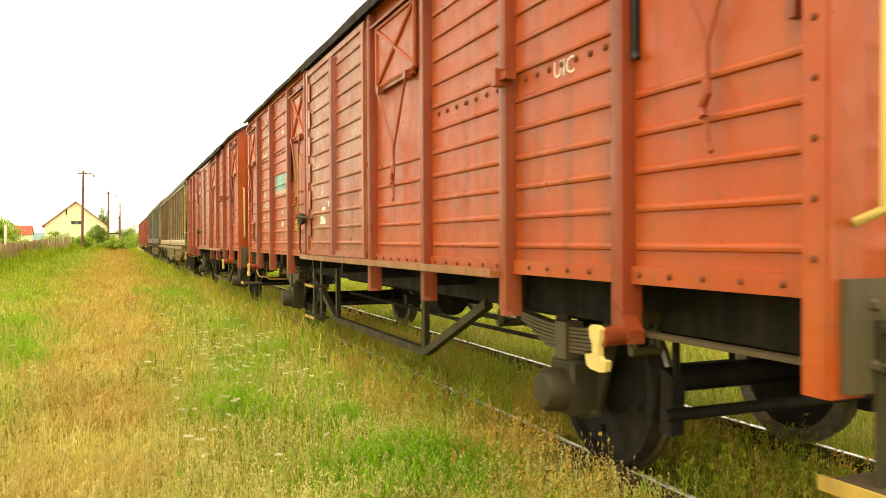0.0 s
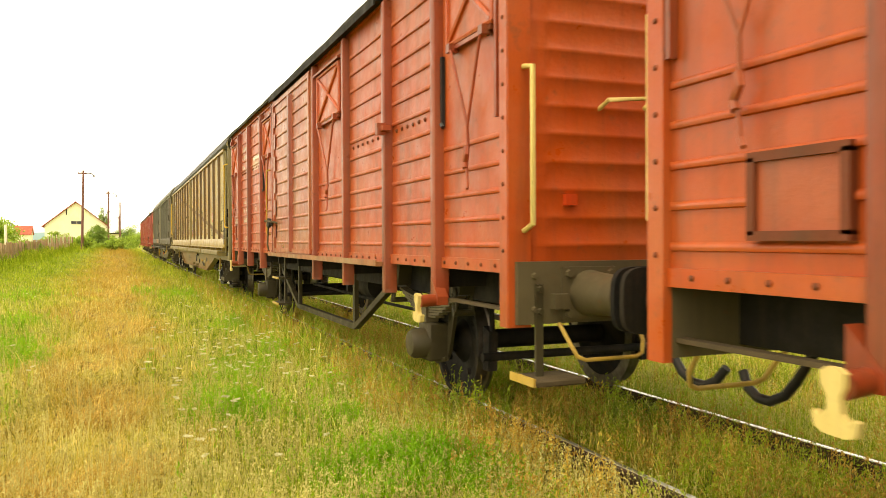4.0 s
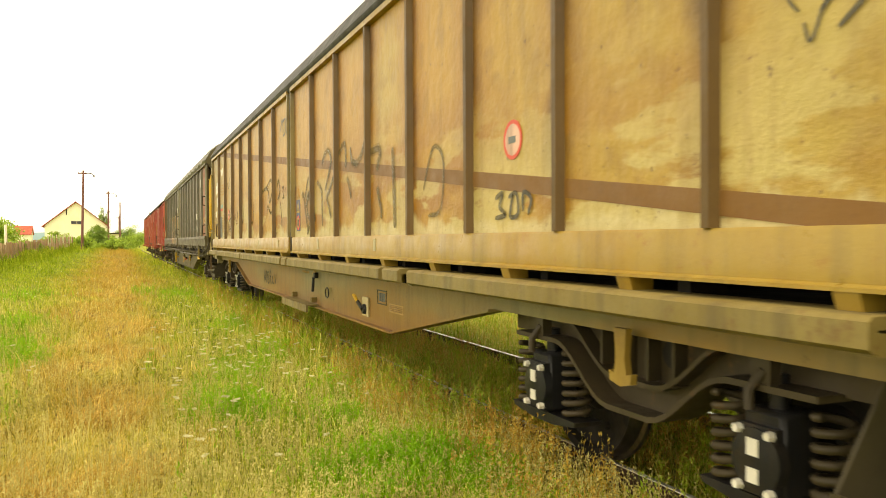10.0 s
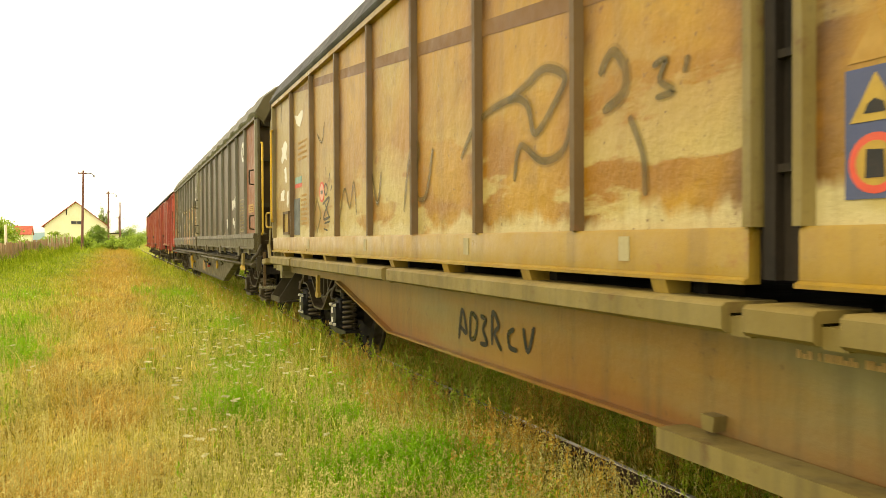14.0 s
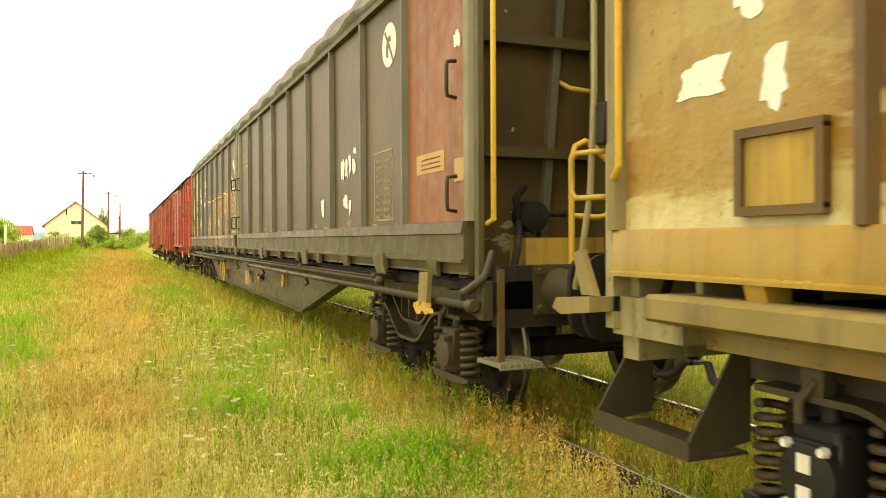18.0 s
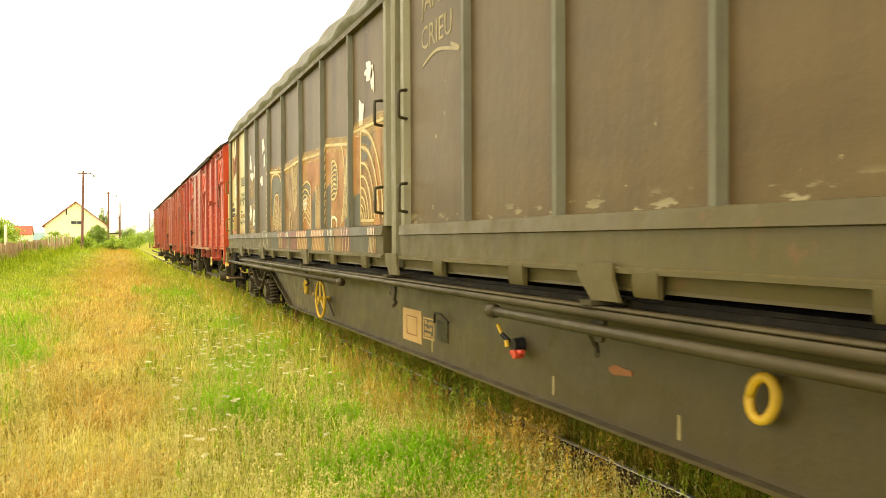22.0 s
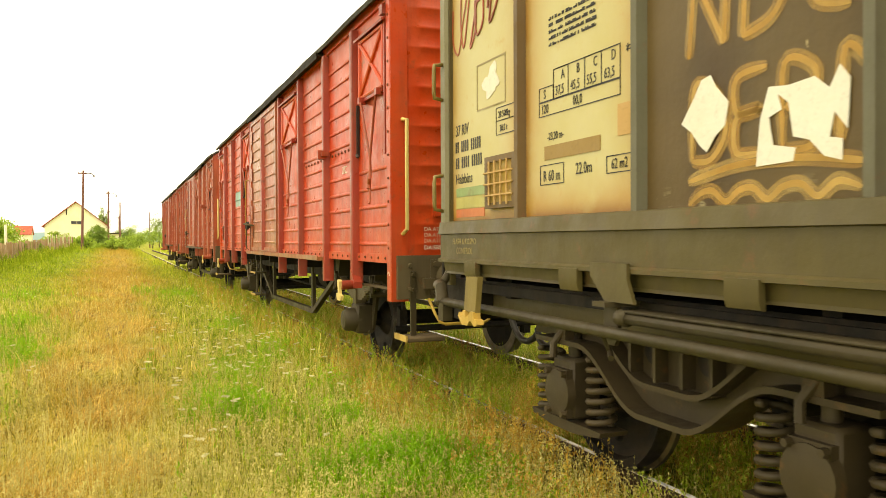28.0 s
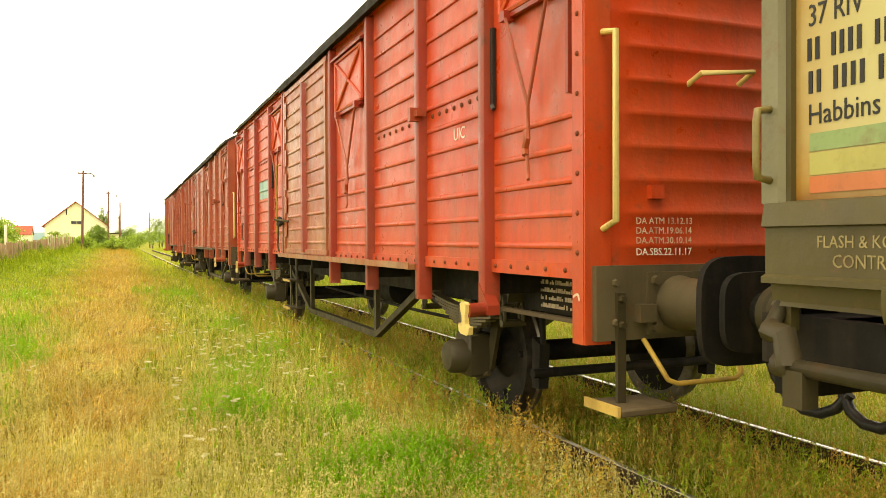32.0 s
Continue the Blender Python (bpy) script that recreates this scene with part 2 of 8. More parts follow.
YELLOW = painted("yellow paint", (0.62, 0.36, 0.02), (0.60, 0.42, 0.10), wear=0.5, streak=0.3)
WHITE = painted("white marking paint", (0.72, 0.70, 0.62), (0.62, 0.55, 0.45), wear=0.3, streak=0.15)
PALE_MARK = painted("worn white lettering", (0.55, 0.42, 0.32), (0.62, 0.55, 0.45), wear=0.4)
BLACK = painted("black paint", (0.012, 0.012, 0.013), (0.03, 0.03, 0.03), wear=0.2, rough=0.4, gloss=0.25)
TEAL = painted("faded teal paint", (0.10, 0.30, 0.27), (0.30, 0.38, 0.32), wear=0.4)
WOOD = painted("grey weathered wood", (0.20, 0.15, 0.10), (0.30, 0.24, 0.17), rough=0.8, gloss=0.25)
CREOSOTE = painted("creosoted wood", (0.05, 0.035, 0.025), (0.10, 0.075, 0.05), rough=0.85, gloss=0.25)
RAIL_RUST = painted("rusty rail steel", (0.07, 0.04, 0.025), (0.12, 0.07, 0.04), rough=0.75, gloss=0.25)
RAIL_HEAD, _n, _l, _b = shader("polished rail head", 0.28, 1.0)
_l.new(mix(_n, _l, noise_mask(_n, _l, place(_n, _l, 20, 0.1, 1), 3.0, 0.3, 0.7), (0.74, 0.73, 0.72), (0.60, 0.57, 0.54)), _b.inputs["Base Color"])
TREAD, _n, _l, _b = shader("polished wheel tread", 0.4, 1.0)
_l.new(mix(_n, _l, noise_mask(_n, _l, place(_n, _l), 12.0, 0.3, 0.7), (0.30, 0.27, 0.24), (0.15, 0.12, 0.10)), _b.inputs["Base Color"])


def mist(name, colour, other, cover, patchy=0.5):
    """Spray paint that lets the wall show through, thicker here and thinner there."""
    m, n, l, b = shader(name, 0.5)
    vec = place(n, l)
    l.new(mix(n, l, noise_mask(n, l, vec, 2.2, 0.35, 0.65, 4), colour, other), b.inputs["Base Color"])
    t, x, k = n.new("ShaderNodeBsdfTransparent"), n.new("ShaderNodeMixShader"), n.new("ShaderNodeMapRange")
    k.inputs["To Min"].default_value, k.inputs["To Max"].default_value = cover * (1 - patchy), cover
    l.new(noise_mask(n, l, vec, 3.5, 0.3, 0.62, 6), k.inputs["Value"])
    l.new(k.outputs[0], x.inputs[0])
    l.new(t.outputs[0], x.inputs[1])
    l.new(b.outputs[0], x.inputs[2])
    l.new(x.outputs[0], n["Material Output"].inputs["Surface"])
    return m


TAG_CORE = mist("thin olive spray line", (0.085, 0.066, 0.020), (0.12, 0.092, 0.030), 0.60, 0.6)
TAG_HALO = mist("olive overspray", (0.11, 0.085, 0.026), (0.14, 0.11, 0.035), 0.26, 0.6)
INK_CORE = mist("dark spray line", (0.030, 0.028, 0.018), (0.055, 0.048, 0.028), 0.86, 0.3)
FILL_ORANGE = mist("orange brown fill spray", (0.34, 0.115, 0.012), (0.36, 0.18, 0.040), 0.94, 0.35)
FILL_TAN = mist("tan fill spray", (0.25, 0.115, 0.026), (0.27, 0.16, 0.055), 0.90, 0.45)
FILL_GREY = mist("dark grey green fill spray", (0.055, 0.056, 0.038), (0.080, 0.078, 0.050), 0.92, 0.2)
FILL_MAROON = mist("maroon fill spray", (0.15, 0.040, 0.028), (0.19, 0.070, 0.040), 0.92, 0.2)
GLOW = mist("pale yellow overspray", (0.54, 0.29, 0.06), (0.58, 0.39, 0.13), 0.46, 0.5)
LINE_PALE = mist("pale cream spray line", (0.56, 0.44, 0.19), (0.60, 0.50, 0.27), 0.90, 0.35)
LINE_WHITE = mist("white spray line", (0.66, 0.60, 0.44), (0.70, 0.66, 0.52), 0.92, 0.25)


def rust_edged(name, y0, y1):
    """Cream panel paint with rust that creeps in from the panel's own borders."""
    m, n, l, b = shader(name, 0.45)
    tc, sep = n.new("ShaderNodeTexCoord"), n.new("ShaderNodeSeparateXYZ")
    l.new(tc.outputs["Object"], sep.inputs[0])
    blot = noise_mask(n, l, tc.outputs["Object"], 3.5, 0.25, 0.75, 6)

    def creep(v, edge, reach):
        r = n.new("ShaderNodeMapRange")
        r.inputs["From Min"].default_value, r.inputs["From Max"].default_value = edge + reach, edge
        l.new(v, r.inputs["Value"])
        p = n.new("ShaderNodeMath")
        p.operation = "POWER"
        p.inputs[1].default_value = 1.8
        l.new(r.outputs[0], p.inputs[0])
        return p.outputs[0]

    col = mix(n, l, noise_mask(n, l, tc.outputs["Object"], 1.6, 0.35, 0.65), (0.44, 0.385, 0.155), (0.48, 0.44, 0.225))
    for v, e, r in ((sep.outputs[1], y0, 0.36), (sep.outputs[1], y1, -0.40), (sep.outputs[2], 1.48, 0.30)):
        col = mix(n, l, times(n, l, creep(v, e, r), sum_scale(n, l, blot)), col, (0.36, 0.165, 0.014))
        col = mix(n, l, times(n, l, creep(v, e, r * 0.32), sum_scale(n, l, blot)), col, (0.14, 0.050, 0.008))
    col = mix(n, l, times(n, l, noise_mask(n, l, tc.outputs["Object"], 9.0, 0.60, 0.72, 9, 0.7), 0.6), col, (0.42, 0.24, 0.06))
    l.new(col, b.inputs["Base Color"])
    bump(n, l, b, noise_mask(n, l, tc.outputs["Object"], 6.0, 0.2, 0.8, 8), 0.3, 0.01)
    return m


def sum_scale(n, l, v):
    x = n.new("ShaderNodeMath")
    x.operation = "MULTIPLY_ADD"
    x.inputs[1].default_value, x.inputs[2].default_value = 1.0, 0.45
    x.use_clamp = True
    l.new(v, x.inputs[0])
    return x.outputs[0]


CREAM_FRONT = rust_edged("cream panel paint with rusty borders", 19.75, 20.9)
CREAM_REAR = rust_edged("cream end panel paint with rusty borders", 20.9, 22.0)


# ---- mesh building ----
def box(bm, x0, x1, y0, y1, z0, z1):
    v = [bm.verts.new(p) for p in ((x0, y0, z0), (x1, y0, z0), (x1, y1, z0), (x0, y1, z0), (x0, y0, z1), (x1, y0, z1), (x1, y1, z1), (x0, y1, z1))]
    for f in ((3, 2, 1, 0), (4, 5, 6, 7), (0, 1, 5, 4), (1, 2, 6, 5), (2, 3, 7, 6), (3, 0, 4, 7)):
        bm.faces.new([v[i] for i in f])


def loft(bm, rings, caps=True):
    """A skin over rings of points, all of one length."""
    rv = [[bm.verts.new(p) for p in r] for r in rings]
    k = len(rv[0])
    for a, b in zip(rv, rv[1:]):
        for i in range(k):
            bm.faces.new((a[i], a[(i + 1) % k], b[(i + 1) % k], b[i]))
    if caps:
        bm.faces.new(rv[0][::-1])
        bm.faces.new(rv[-1])


def tube(bm, pts, r, seg=10):
    """A round bar along a line of points; r may be a list."""
    pts = [Vector(p) for p in pts]
    rr = r if isinstance(r, (list, tuple)) else [r] * len(pts)
    rings, a = [], None
    for i, p in enumerate(pts):
        d = ((pts[min(i + 1, len(pts) - 1)] - p).normalized() + (p - pts[max(i - 1, 0)]).normalized()).normalized()
        if a is None:
            a = d.cross(Vector((0.13, 0.31, 0.94)) if abs(d.z) < 0.7 else Vector((0.94, 0.31, 0.13)))
        a = (a - d * a.dot(d)).normalized()
        b = d.cross(a)
        rings.append([p + (a * math.cos(2 * math.pi * k / seg) + b * math.sin(2 * math.pi * k / seg)) * rr[i] for k in range(seg)])
    loft(bm, rings)


def lathe(bm, prof, seg=24, axis="x", at=(0, 0, 0)):
    """A turned body: prof is a list of (place along the axis, radius)."""
    rings = []
    for a, r in prof:
        ring = []
        for k in range(seg):
            c, s = r * math.cos(2 * math.pi * k / seg), r * math.sin(2 * math.pi * k / seg)
            q = {"x": (a, c, s), "y": (s, a, c), "z": (c, s, a)}[axis]
            ring.append((q[0] + at[0], q[1] + at[1], q[2] + at[2]))
        rings.append(ring)
    loft(bm, rings)


def slab(bm, outline, x0, x1, axis="x"):
    """A flat outline of (a, b) given thickness along an axis: x takes (y, z), y takes (x, z), z takes (x, y)."""
    def put(c, a, b):
        return {"x": (c, a, b), "y": (a, c, b), "z": (a, b, c)}[axis]
    loft(bm, [[put(x0, a, b) for a, b in outline], [put(x1, a, b) for a, b in outline]])


def soften(bm, w=0.006):
    bmesh.ops.bevel(bm, geom=[e for e in bm.edges], offset=w, segments=1, affect="EDGES", clamp_overlap=True)


def mesh(name, bm, material, smooth=False):
    bmesh.ops.recalc_face_normals(bm, faces=bm.faces)
    me = bpy.data.meshes.new(name)
    bm.to_mesh(me)
    bm.free()
    me.materials.append(material)
    me.polygons.foreach_set("use_smooth", [True] * len(me.polygons))
    if not smooth:
        me.set_sharp_from_angle(angle=radians(38))
    return me


def part(name, bm, material, parent, label="", smooth=False):
    ob = new(name, mesh(name, bm, material, smooth))
    ob.parent = parent
    return tagged(ob, label)


def again(ob, m, parent=None):
    """Another part on the same mesh."""
    o = new(ob.name.split(".")[0], ob.data)
    o.parent = parent or ob.parent
    o.matrix_basis = m
    return o


def thing(name, label, category, group="", at=(0, 0, 0)):
    ob = new(name)
    ob.empty_display_size = 0.2
    ob.location = at
    return tagged(ob, label, category, group)


def B():
    return bmesh.new()


def letters(text, size, material, parent, m, name="lettering", label=""):
    """Flat words lying on a wagon's side; m takes their plane to the wagon."""
    c = bpy.data.curves.new(name, "FONT")
    c.body, c.size, c.extrude, c.resolution_u = text, size, 0.001, 2
    tmp = new(name, c)
    me = bpy.data.meshes.new_from_object(tmp.evaluated_get(bpy.context.evaluated_depsgraph_get()))
    bpy.data.objects.remove(tmp)
    me.materials.append(material)
    ob = new(name, me)
    ob.parent, ob.matrix_basis = parent, m
    return tagged(ob, label)


def on_side(x, y, z):
    """The plane of the near side: words run towards -y."""
    return Matrix.Translation((x, y, z)) @ Matrix(((0, 0, -1, 0), (-1, 0, 0, 0), (0, 1, 0, 0), (0, 0, 0, 1)))


def on_end(x, y, z):
    """The plane of the end that faces -y: words run towards +x."""
    return Matrix.Translation((x, y, z)) @ Matrix(((1, 0, 0, 0), (0, 0, -1, 0), (0, 1, 0, 0), (0, 0, 0, 1)))


def bars(bm, x, y0, z0, rows, wide, high, gap, seed, lean=0.6):
    """Writing too worn to read: short upright bars in rows on the near side."""
    rnd = random.Random(seed)
    for r in range(rows):
        y, z = y0, z0 - r * (high + gap)
        while y > y0 - wide:
            w = high * rnd.uniform(0.25, 0.6)
            if rnd.random() < 0.85:
                box(bm, x - 0.002, x + 0.002, y - w, y, z, z + high * rnd.choice((1, 1, 0.6)))
            y -= w + high * rnd.uniform(0.12, 0.4)


# ---- running gear ----
WHEEL_R = 0.48


def wheel_mesh(bm, x, face):
    """One wheel on the axle at x; face is the sign of its outer side."""
    f = face
    lathe(bm, [(x - 0.075 * f, 0.40), (x - 0.075 * f, WHEEL_R + 0.028), (x - 0.045 * f, WHEEL_R + 0.028), (x - 0.035 * f, WHEEL_R + 0.004), (x + 0.065 * f, WHEEL_R - 0.004),
               (x + 0.065 * f, WHEEL_R - 0.055), (x + 0.02 * f, WHEEL_R - 0.07), (x - 0.005 * f, 0.19), (x + 0.06 * f, 0.12), (x + 0.075 * f, 0.09), (x - 0.075 * f, 0.09), (x - 0.03 * f, 0.2)], 36)


_bm = B()
lathe(_bm, [(-1.05, 0.06), (-0.92, 0.065), (-0.85, 0.085), (0.85, 0.085), (0.92, 0.065), (1.05, 0.06)], 14)
wheel_mesh(_bm, -0.752, -1)
wheel_mesh(_bm, 0.752, 1)
for _s in (-1, 1):
    for _k in range(4):
        _a = _k * math.pi / 2 + 0.3
        lathe(_bm, [(_s * 0.75, 0.03), (_s * 0.79, 0.022)], 8, "x", (0, 0.30 * math.cos(_a), 0.30 * math.sin(_a)))
WHEELSET = mesh("wheelset", _bm, TREAD)
WHEELSET.materials.append(SOOT)
for _p in WHEELSET.polygons:
    _r = math.hypot(_p.center.y, _p.center.z)
    _p.material_index = 0 if _r > WHEEL_R - 0.03 else 1


def wheelset(parent, y):
    ob = new("wheelset", WHEELSET)
    ob.parent, ob.location = parent, (0, y, WHEEL_R)
    return tagged(ob, "dark steel wheelset with polished treads")


def buffer(parent, x, y, way, paint, head_paint, half=0.225, tall=0.18):
    """Stock and plate of one buffer; way is -1 for the end that faces -y."""
    bm = B()
    box(bm, x - 0.19, x + 0.19, y - 0.02, y + 0.02, 0.88, 1.20)
    lathe(bm, [(y, 0.145), (y + way * 0.06, 0.135), (y + way * 0.36, 0.115), (y + way * 0.37, 0.125), (y + way * 0.41, 0.125)], 20, "y", (x, 0, 1.04))
    for dx in (-0.15, 0.15):
        for dz in (-0.12, 0.12):
            lathe(bm, [(y + way * 0.02, 0.026), (y + way * 0.05, 0.024)], 6, "y", (x + dx, 0, 1.04 + dz))
    stock = part("buffer", bm, paint, parent, "grimy buffer with cylindrical stock")
    bm = B()
    lathe(bm, [(y + way * 0.40, 0.09), (y + way * 0.57, 0.09)], 16, "y", (x, 0, 1.04))
    out = []
    for k in range(28):
        a = 2 * math.pi * k / 28
        c, s = math.cos(a), math.sin(a)
        out.append((x + half * math.copysign(abs(c) ** 0.45, c), 1.04 + tall * math.copysign(abs(s) ** 0.55, s)))
    slab(bm, out, y + way * 0.565, y + way * 0.60, "y")
    ob = part("buffer_head", bm, head_paint, stock, "dark greasy buffer plate")
    return stock


def coupling(parent, y, way):
    bm = B()
    box(bm, -0.05, 0.05, min(y, y + way * 0.30), max(y, y + way * 0.30), 1.0, 1.09)
    tube(bm, [(0, y + way * 0.25, 1.05), (0, y + way * 0.36, 1.0), (0, y + way * 0.36, 1.1), (0, y + way * 0.28, 1.14)], 0.035)
    for s in (-1, 1):
        tube(bm, [(s * 0.07, y + way * 0.22, 1.05), (s * 0.07, y + way * 0.50, 0.92)], 0.022)
        tube(bm, [(s * 0.07, y + way * 0.50, 0.92), (s * 0.05, y + way * 0.62, 0.93)], 0.022)
    tube(bm, [(-0.12, y + way * 0.50, 0.92), (0.12, y + way * 0.50, 0.92)], 0.03)
    part("screw_coupling", bm, SOOT, parent)
    bm = B()
    tube(bm, [(-0.32, y, 0.86), (-0.33, y + way * 0.07, 0.76), (-0.34, y + way * 0.14, 0.64), (-0.34, y + way * 0.22, 0.55), (-0.34, y + way * 0.32, 0.50), (-0.33, y + way * 0.42, 0.50), (-0.32, y + way * 0.50, 0.54), (-0.3, y + way * 0.56, 0.62)], 0.028)
    part("brake_hose", bm, BLACK, parent)


TAN_SILL = painted("worn ochre edge paint", (0.46, 0.29, 0.05), (0.50, 0.34, 0.11), rust=(0.16, 0.09, 0.04), wear=1.0, streak=0.6)
DOOR_SILL = painted("worn door rail paint", (0.33, 0.105, 0.030), (0.33, 0.19, 0.095), rust=(0.10, 0.06, 0.03), wear=1.0, streak=0.7, fade=1.0)
RIB_Z = [1.335 + 0.170 * k for k in range(12)]


def ribbed(bm, x, y0, y1, z0, z1, zs, depth=0.020, half=0.019, gaps=()):
    """A steel sheet facing -x with pressed beads along y that run out before the edges; gaps are stretches of y without beads."""
    prof = [(z0, 0.0)]
    for z in zs:
        prof += [(z - half, 0.0), (z - half * 0.8, 0.75), (z - half * 0.2, 1.0), (z + half * 0.3, 0.95), (z + half * 0.75, 0.5), (z + half, 0.0)]
    prof.append((z1, 0.0))
    cuts = [(y0, 0.0), (y0 + 0.035, 0.0), (y0 + 0.085, 1.0)]
    for a, b in gaps:
        cuts += [(a - 0.05, 1.0), (a, 0.0), (b, 0.0), (b + 0.05, 1.0)]
    cuts += [(y1 - 0.085, 1.0), (y1 - 0.035, 0.0), (y1, 0.0)]
    rings = [[(x - depth * d * k, y, z) for z, d in prof] + [(x + 0.025, y, z1), (x + 0.025, y, z0)] for y, k in cuts]
    loft(bm, rings)


# ---- two-axle covered wagons ----
BOX_L = 12.55
HATCHES = ((0.09, 1.07, 1), (3.70, 4.93, -1), (7.77, 8.75, 1), (11.48, 12.46, -1))
PANELS = ((1.19, 2.23), (2.35, 3.56), (8.89, 10.12), (10.26, 11.34))
POSTS = (1.13, 2.29, 3.63, 5.00, 7.70, 8.82, 10.19, 11.41)


_bm = B()
lathe(_bm, [(0.004, 0.015), (-0.007, 0.013), (-0.012, 0.007)], 8, "x")
RIVET_HEAD = mesh("rivet", _bm, RIVET)


def rivet(parent, x, y, z, size=1.0):
    ob = new("rivet", RIVET_HEAD)
    ob.parent, ob.matrix_basis = parent, Matrix.Translation((x, y, z)) @ Matrix.Scale(size, 4)


def boxcar(label, paint, door_paint, post_paint, group):
    w = thing("covered_wagon", label, "freight wagon", group)
    flip = Matrix.Translation((0, BOX_L, 0)) @ Matrix.Rotation(math.pi, 4, "Z")
    near = []
    for y0, y1 in PANELS:
        bm = B()
        ribbed(bm, -1.365, y0 - 0.05, y1 + 0.05, 1.24, 3.46, RIB_Z)
        near.append(part("side_panel", bm, paint, w))
        zr = 2.29 if y0 < 5 else 2.63
        for k in range(7):
            rivet(w, -1.363, y0 + 0.12 + k * (y1 - y0 - 0.24) / 6, zr, 1.3)
    for y0, y1, way in HATCHES:
        bm = B()
        ribbed(bm, -1.365, y0 - 0.04, y1 + 0.04, 1.24, 3.46, RIB_Z[:5])
        near.append(part("side_panel", bm, paint, w))
        # hinged ventilation hatch with a pressed cross
        h0, h1 = (y0 + 0.10, y1 - 0.16) if way > 0 else (y0 + 0.16, y1 - 0.10)
        bm = B()
        box(bm, -1.395, -1.367, h0, h1, 2.72, 3.25)
        hatch = part("hatch", bm, paint, w)
        near.append(hatch)
        bm = B()
        for a, b in (((h0, 2.72), (h1, 2.72)), ((h0, 3.25), (h1, 3.25)), ((h0, 2.72), (h0, 3.25)), ((h1, 2.72), (h1, 3.25)), ((h0 + 0.02, 2.74), (h1 - 0.02, 3.23)), ((h0 + 0.02, 3.23), (h1 - 0.02, 2.74))):
            tube(bm, [(-1.40, a[0], a[1]), (-1.40, b[0], b[1])], 0.019, 6)
        part("hatch_frame", bm, paint, hatch)
        bm = B()
        slab(bm, [(-1.365, 3.29), (-1.44, 3.265), (-1.445, 3.285), (-1.365, 3.33)], h0 - 0.08, h1 + 0.08, "y")
        part("drip_strip", bm, post_paint, hatch)
        bm = B()
        box(bm, -1.41, -1.385, h0 + 0.02, h1 - 0.02, 2.672, 2.70)
        for d in (0.12, 0.85):
            box(bm, -1.45, -1.38, h0 + (h1 - h0) * d - 0.03, h0 + (h1 - h0) * d + 0.03, 2.65, 2.71)
        part("hatch_hinge", bm, post_paint, hatch)
        bm = B()
        mid = (h0 + h1) / 2
        tube(bm, [(-1.44, h0 + 0.1, 2.66), (-1.415, mid, 2.12), (-1.41, mid, 1.98)], 0.011, 6)
        tube(bm, [(-1.44, h1 - 0.14, 2.66), (-1.415, mid, 2.12)], 0.011, 6)
        tube(bm, [(-1.42, mid, 1.98), (-1.43, mid - 0.02, 1.93), (-1.42, mid + 0.02, 1.88), (-1.43, mid, 1.84)], 0.02, 6)
        tube(bm, [(-1.42, mid, 1.84), (-1.42, mid - 0.01, 1.74), (-1.44, mid - 0.05, 1.70)], 0.011, 6)
        part("hatch_lever", bm, BROWN_RED, hatch, "rust brown lever rod with a latch")
        bm = B()
        e = y1 + 0.0 if way > 0 else y0 + 0.02
        box(bm, -1.395, -1.37, e - 0.032, e + 0.0, 2.18, 2.68)
        tube(bm, [(-1.40, e - 0.03, 2.2), (-1.40, e - 0.06, 2.17)], 0.014, 6)
        part("slide_bar", bm, BLACK, hatch)
        if y0 < 1 or y0 > 11:
            bm = B()
            e = y0 + 0.04 if y0 < 1 else y1 - 0.06
            box(bm, -1.41, -1.37, e, e + 0.03, 2.12, 3.38)
            box(bm, -1.44, -1.37, e - 0.03, e + 0.06, 3.32, 3.40)
            part("hinge_bar", bm, post_paint, hatch)
    for y in POSTS:
        bm = B()
        low, h = {3.63: (0.91, 0.036), 5.0: (0.905, 0.042), 7.7: (1.15, 0.030)}.get(y, (0.915, 0.043))
        for z0, z1, k in ((low, low + 0.035, 0.86), (low + 0.035, 3.42, 1.0)):
            slab(bm, [(-1.365, y - h - 0.010), (-1.43, y - h * k), (-1.436, y - h * 0.8 * k), (-1.436, y + h * 0.8 * k), (-1.43, y + h * k), (-1.365, y + h + 0.010), (-1.33, y + h + 0.010), (-1.33, y - h - 0.010)], z0, z1, "z")
        near.append(part("side_post", bm, post_paint, w))
    for e in (0.0, BOX_L):
        s = 1 if e == 0 else -1
        bm = B()
        box(bm, -1.405, -1.36, min(e, e + s * 0.10), max(e, e + s * 0.10), 0.84, 3.5)
        box(bm, -1.401, -1.25, min(e - s * 0.012, e - s * 0.002), max(e - s * 0.012, e - s * 0.002), 0.84, 3.5)
        corner = part("corner_post", bm, paint, w)
        near.append(corner)
        for k in range(11):
            rivet(w, -1.403, e + s * 0.05, 1.3 + 0.2 * k)
    bm = B()
    box(bm, -1.385, -1.30, 0.10, BOX_L - 0.10, 1.165, 1.245)
    sill = part("side_sill", bm, paint, w)
    near.append(sill)
    for k in range(60):
        rivet(w, -1.384, 0.2 + k * 0.205, 1.207)
    bm = B()
    box(bm, -1.39, -1.33, 0.02, BOX_L - 0.02, 3.44, 3.55)
    near.append(part("top_rail", bm, paint, w))
    # sliding door of two leaves
    bm = B()
    ribbed(bm, -1.425, 5.09, 7.55, 1.20, 3.38, [z + 0.01 for z in RIB_Z], gaps=((6.17, 6.33), (7.30, 7.46)))
    door = part("sliding_door", bm, door_paint, w, "weathered sliding door with flaking paint")
    near.append(door)
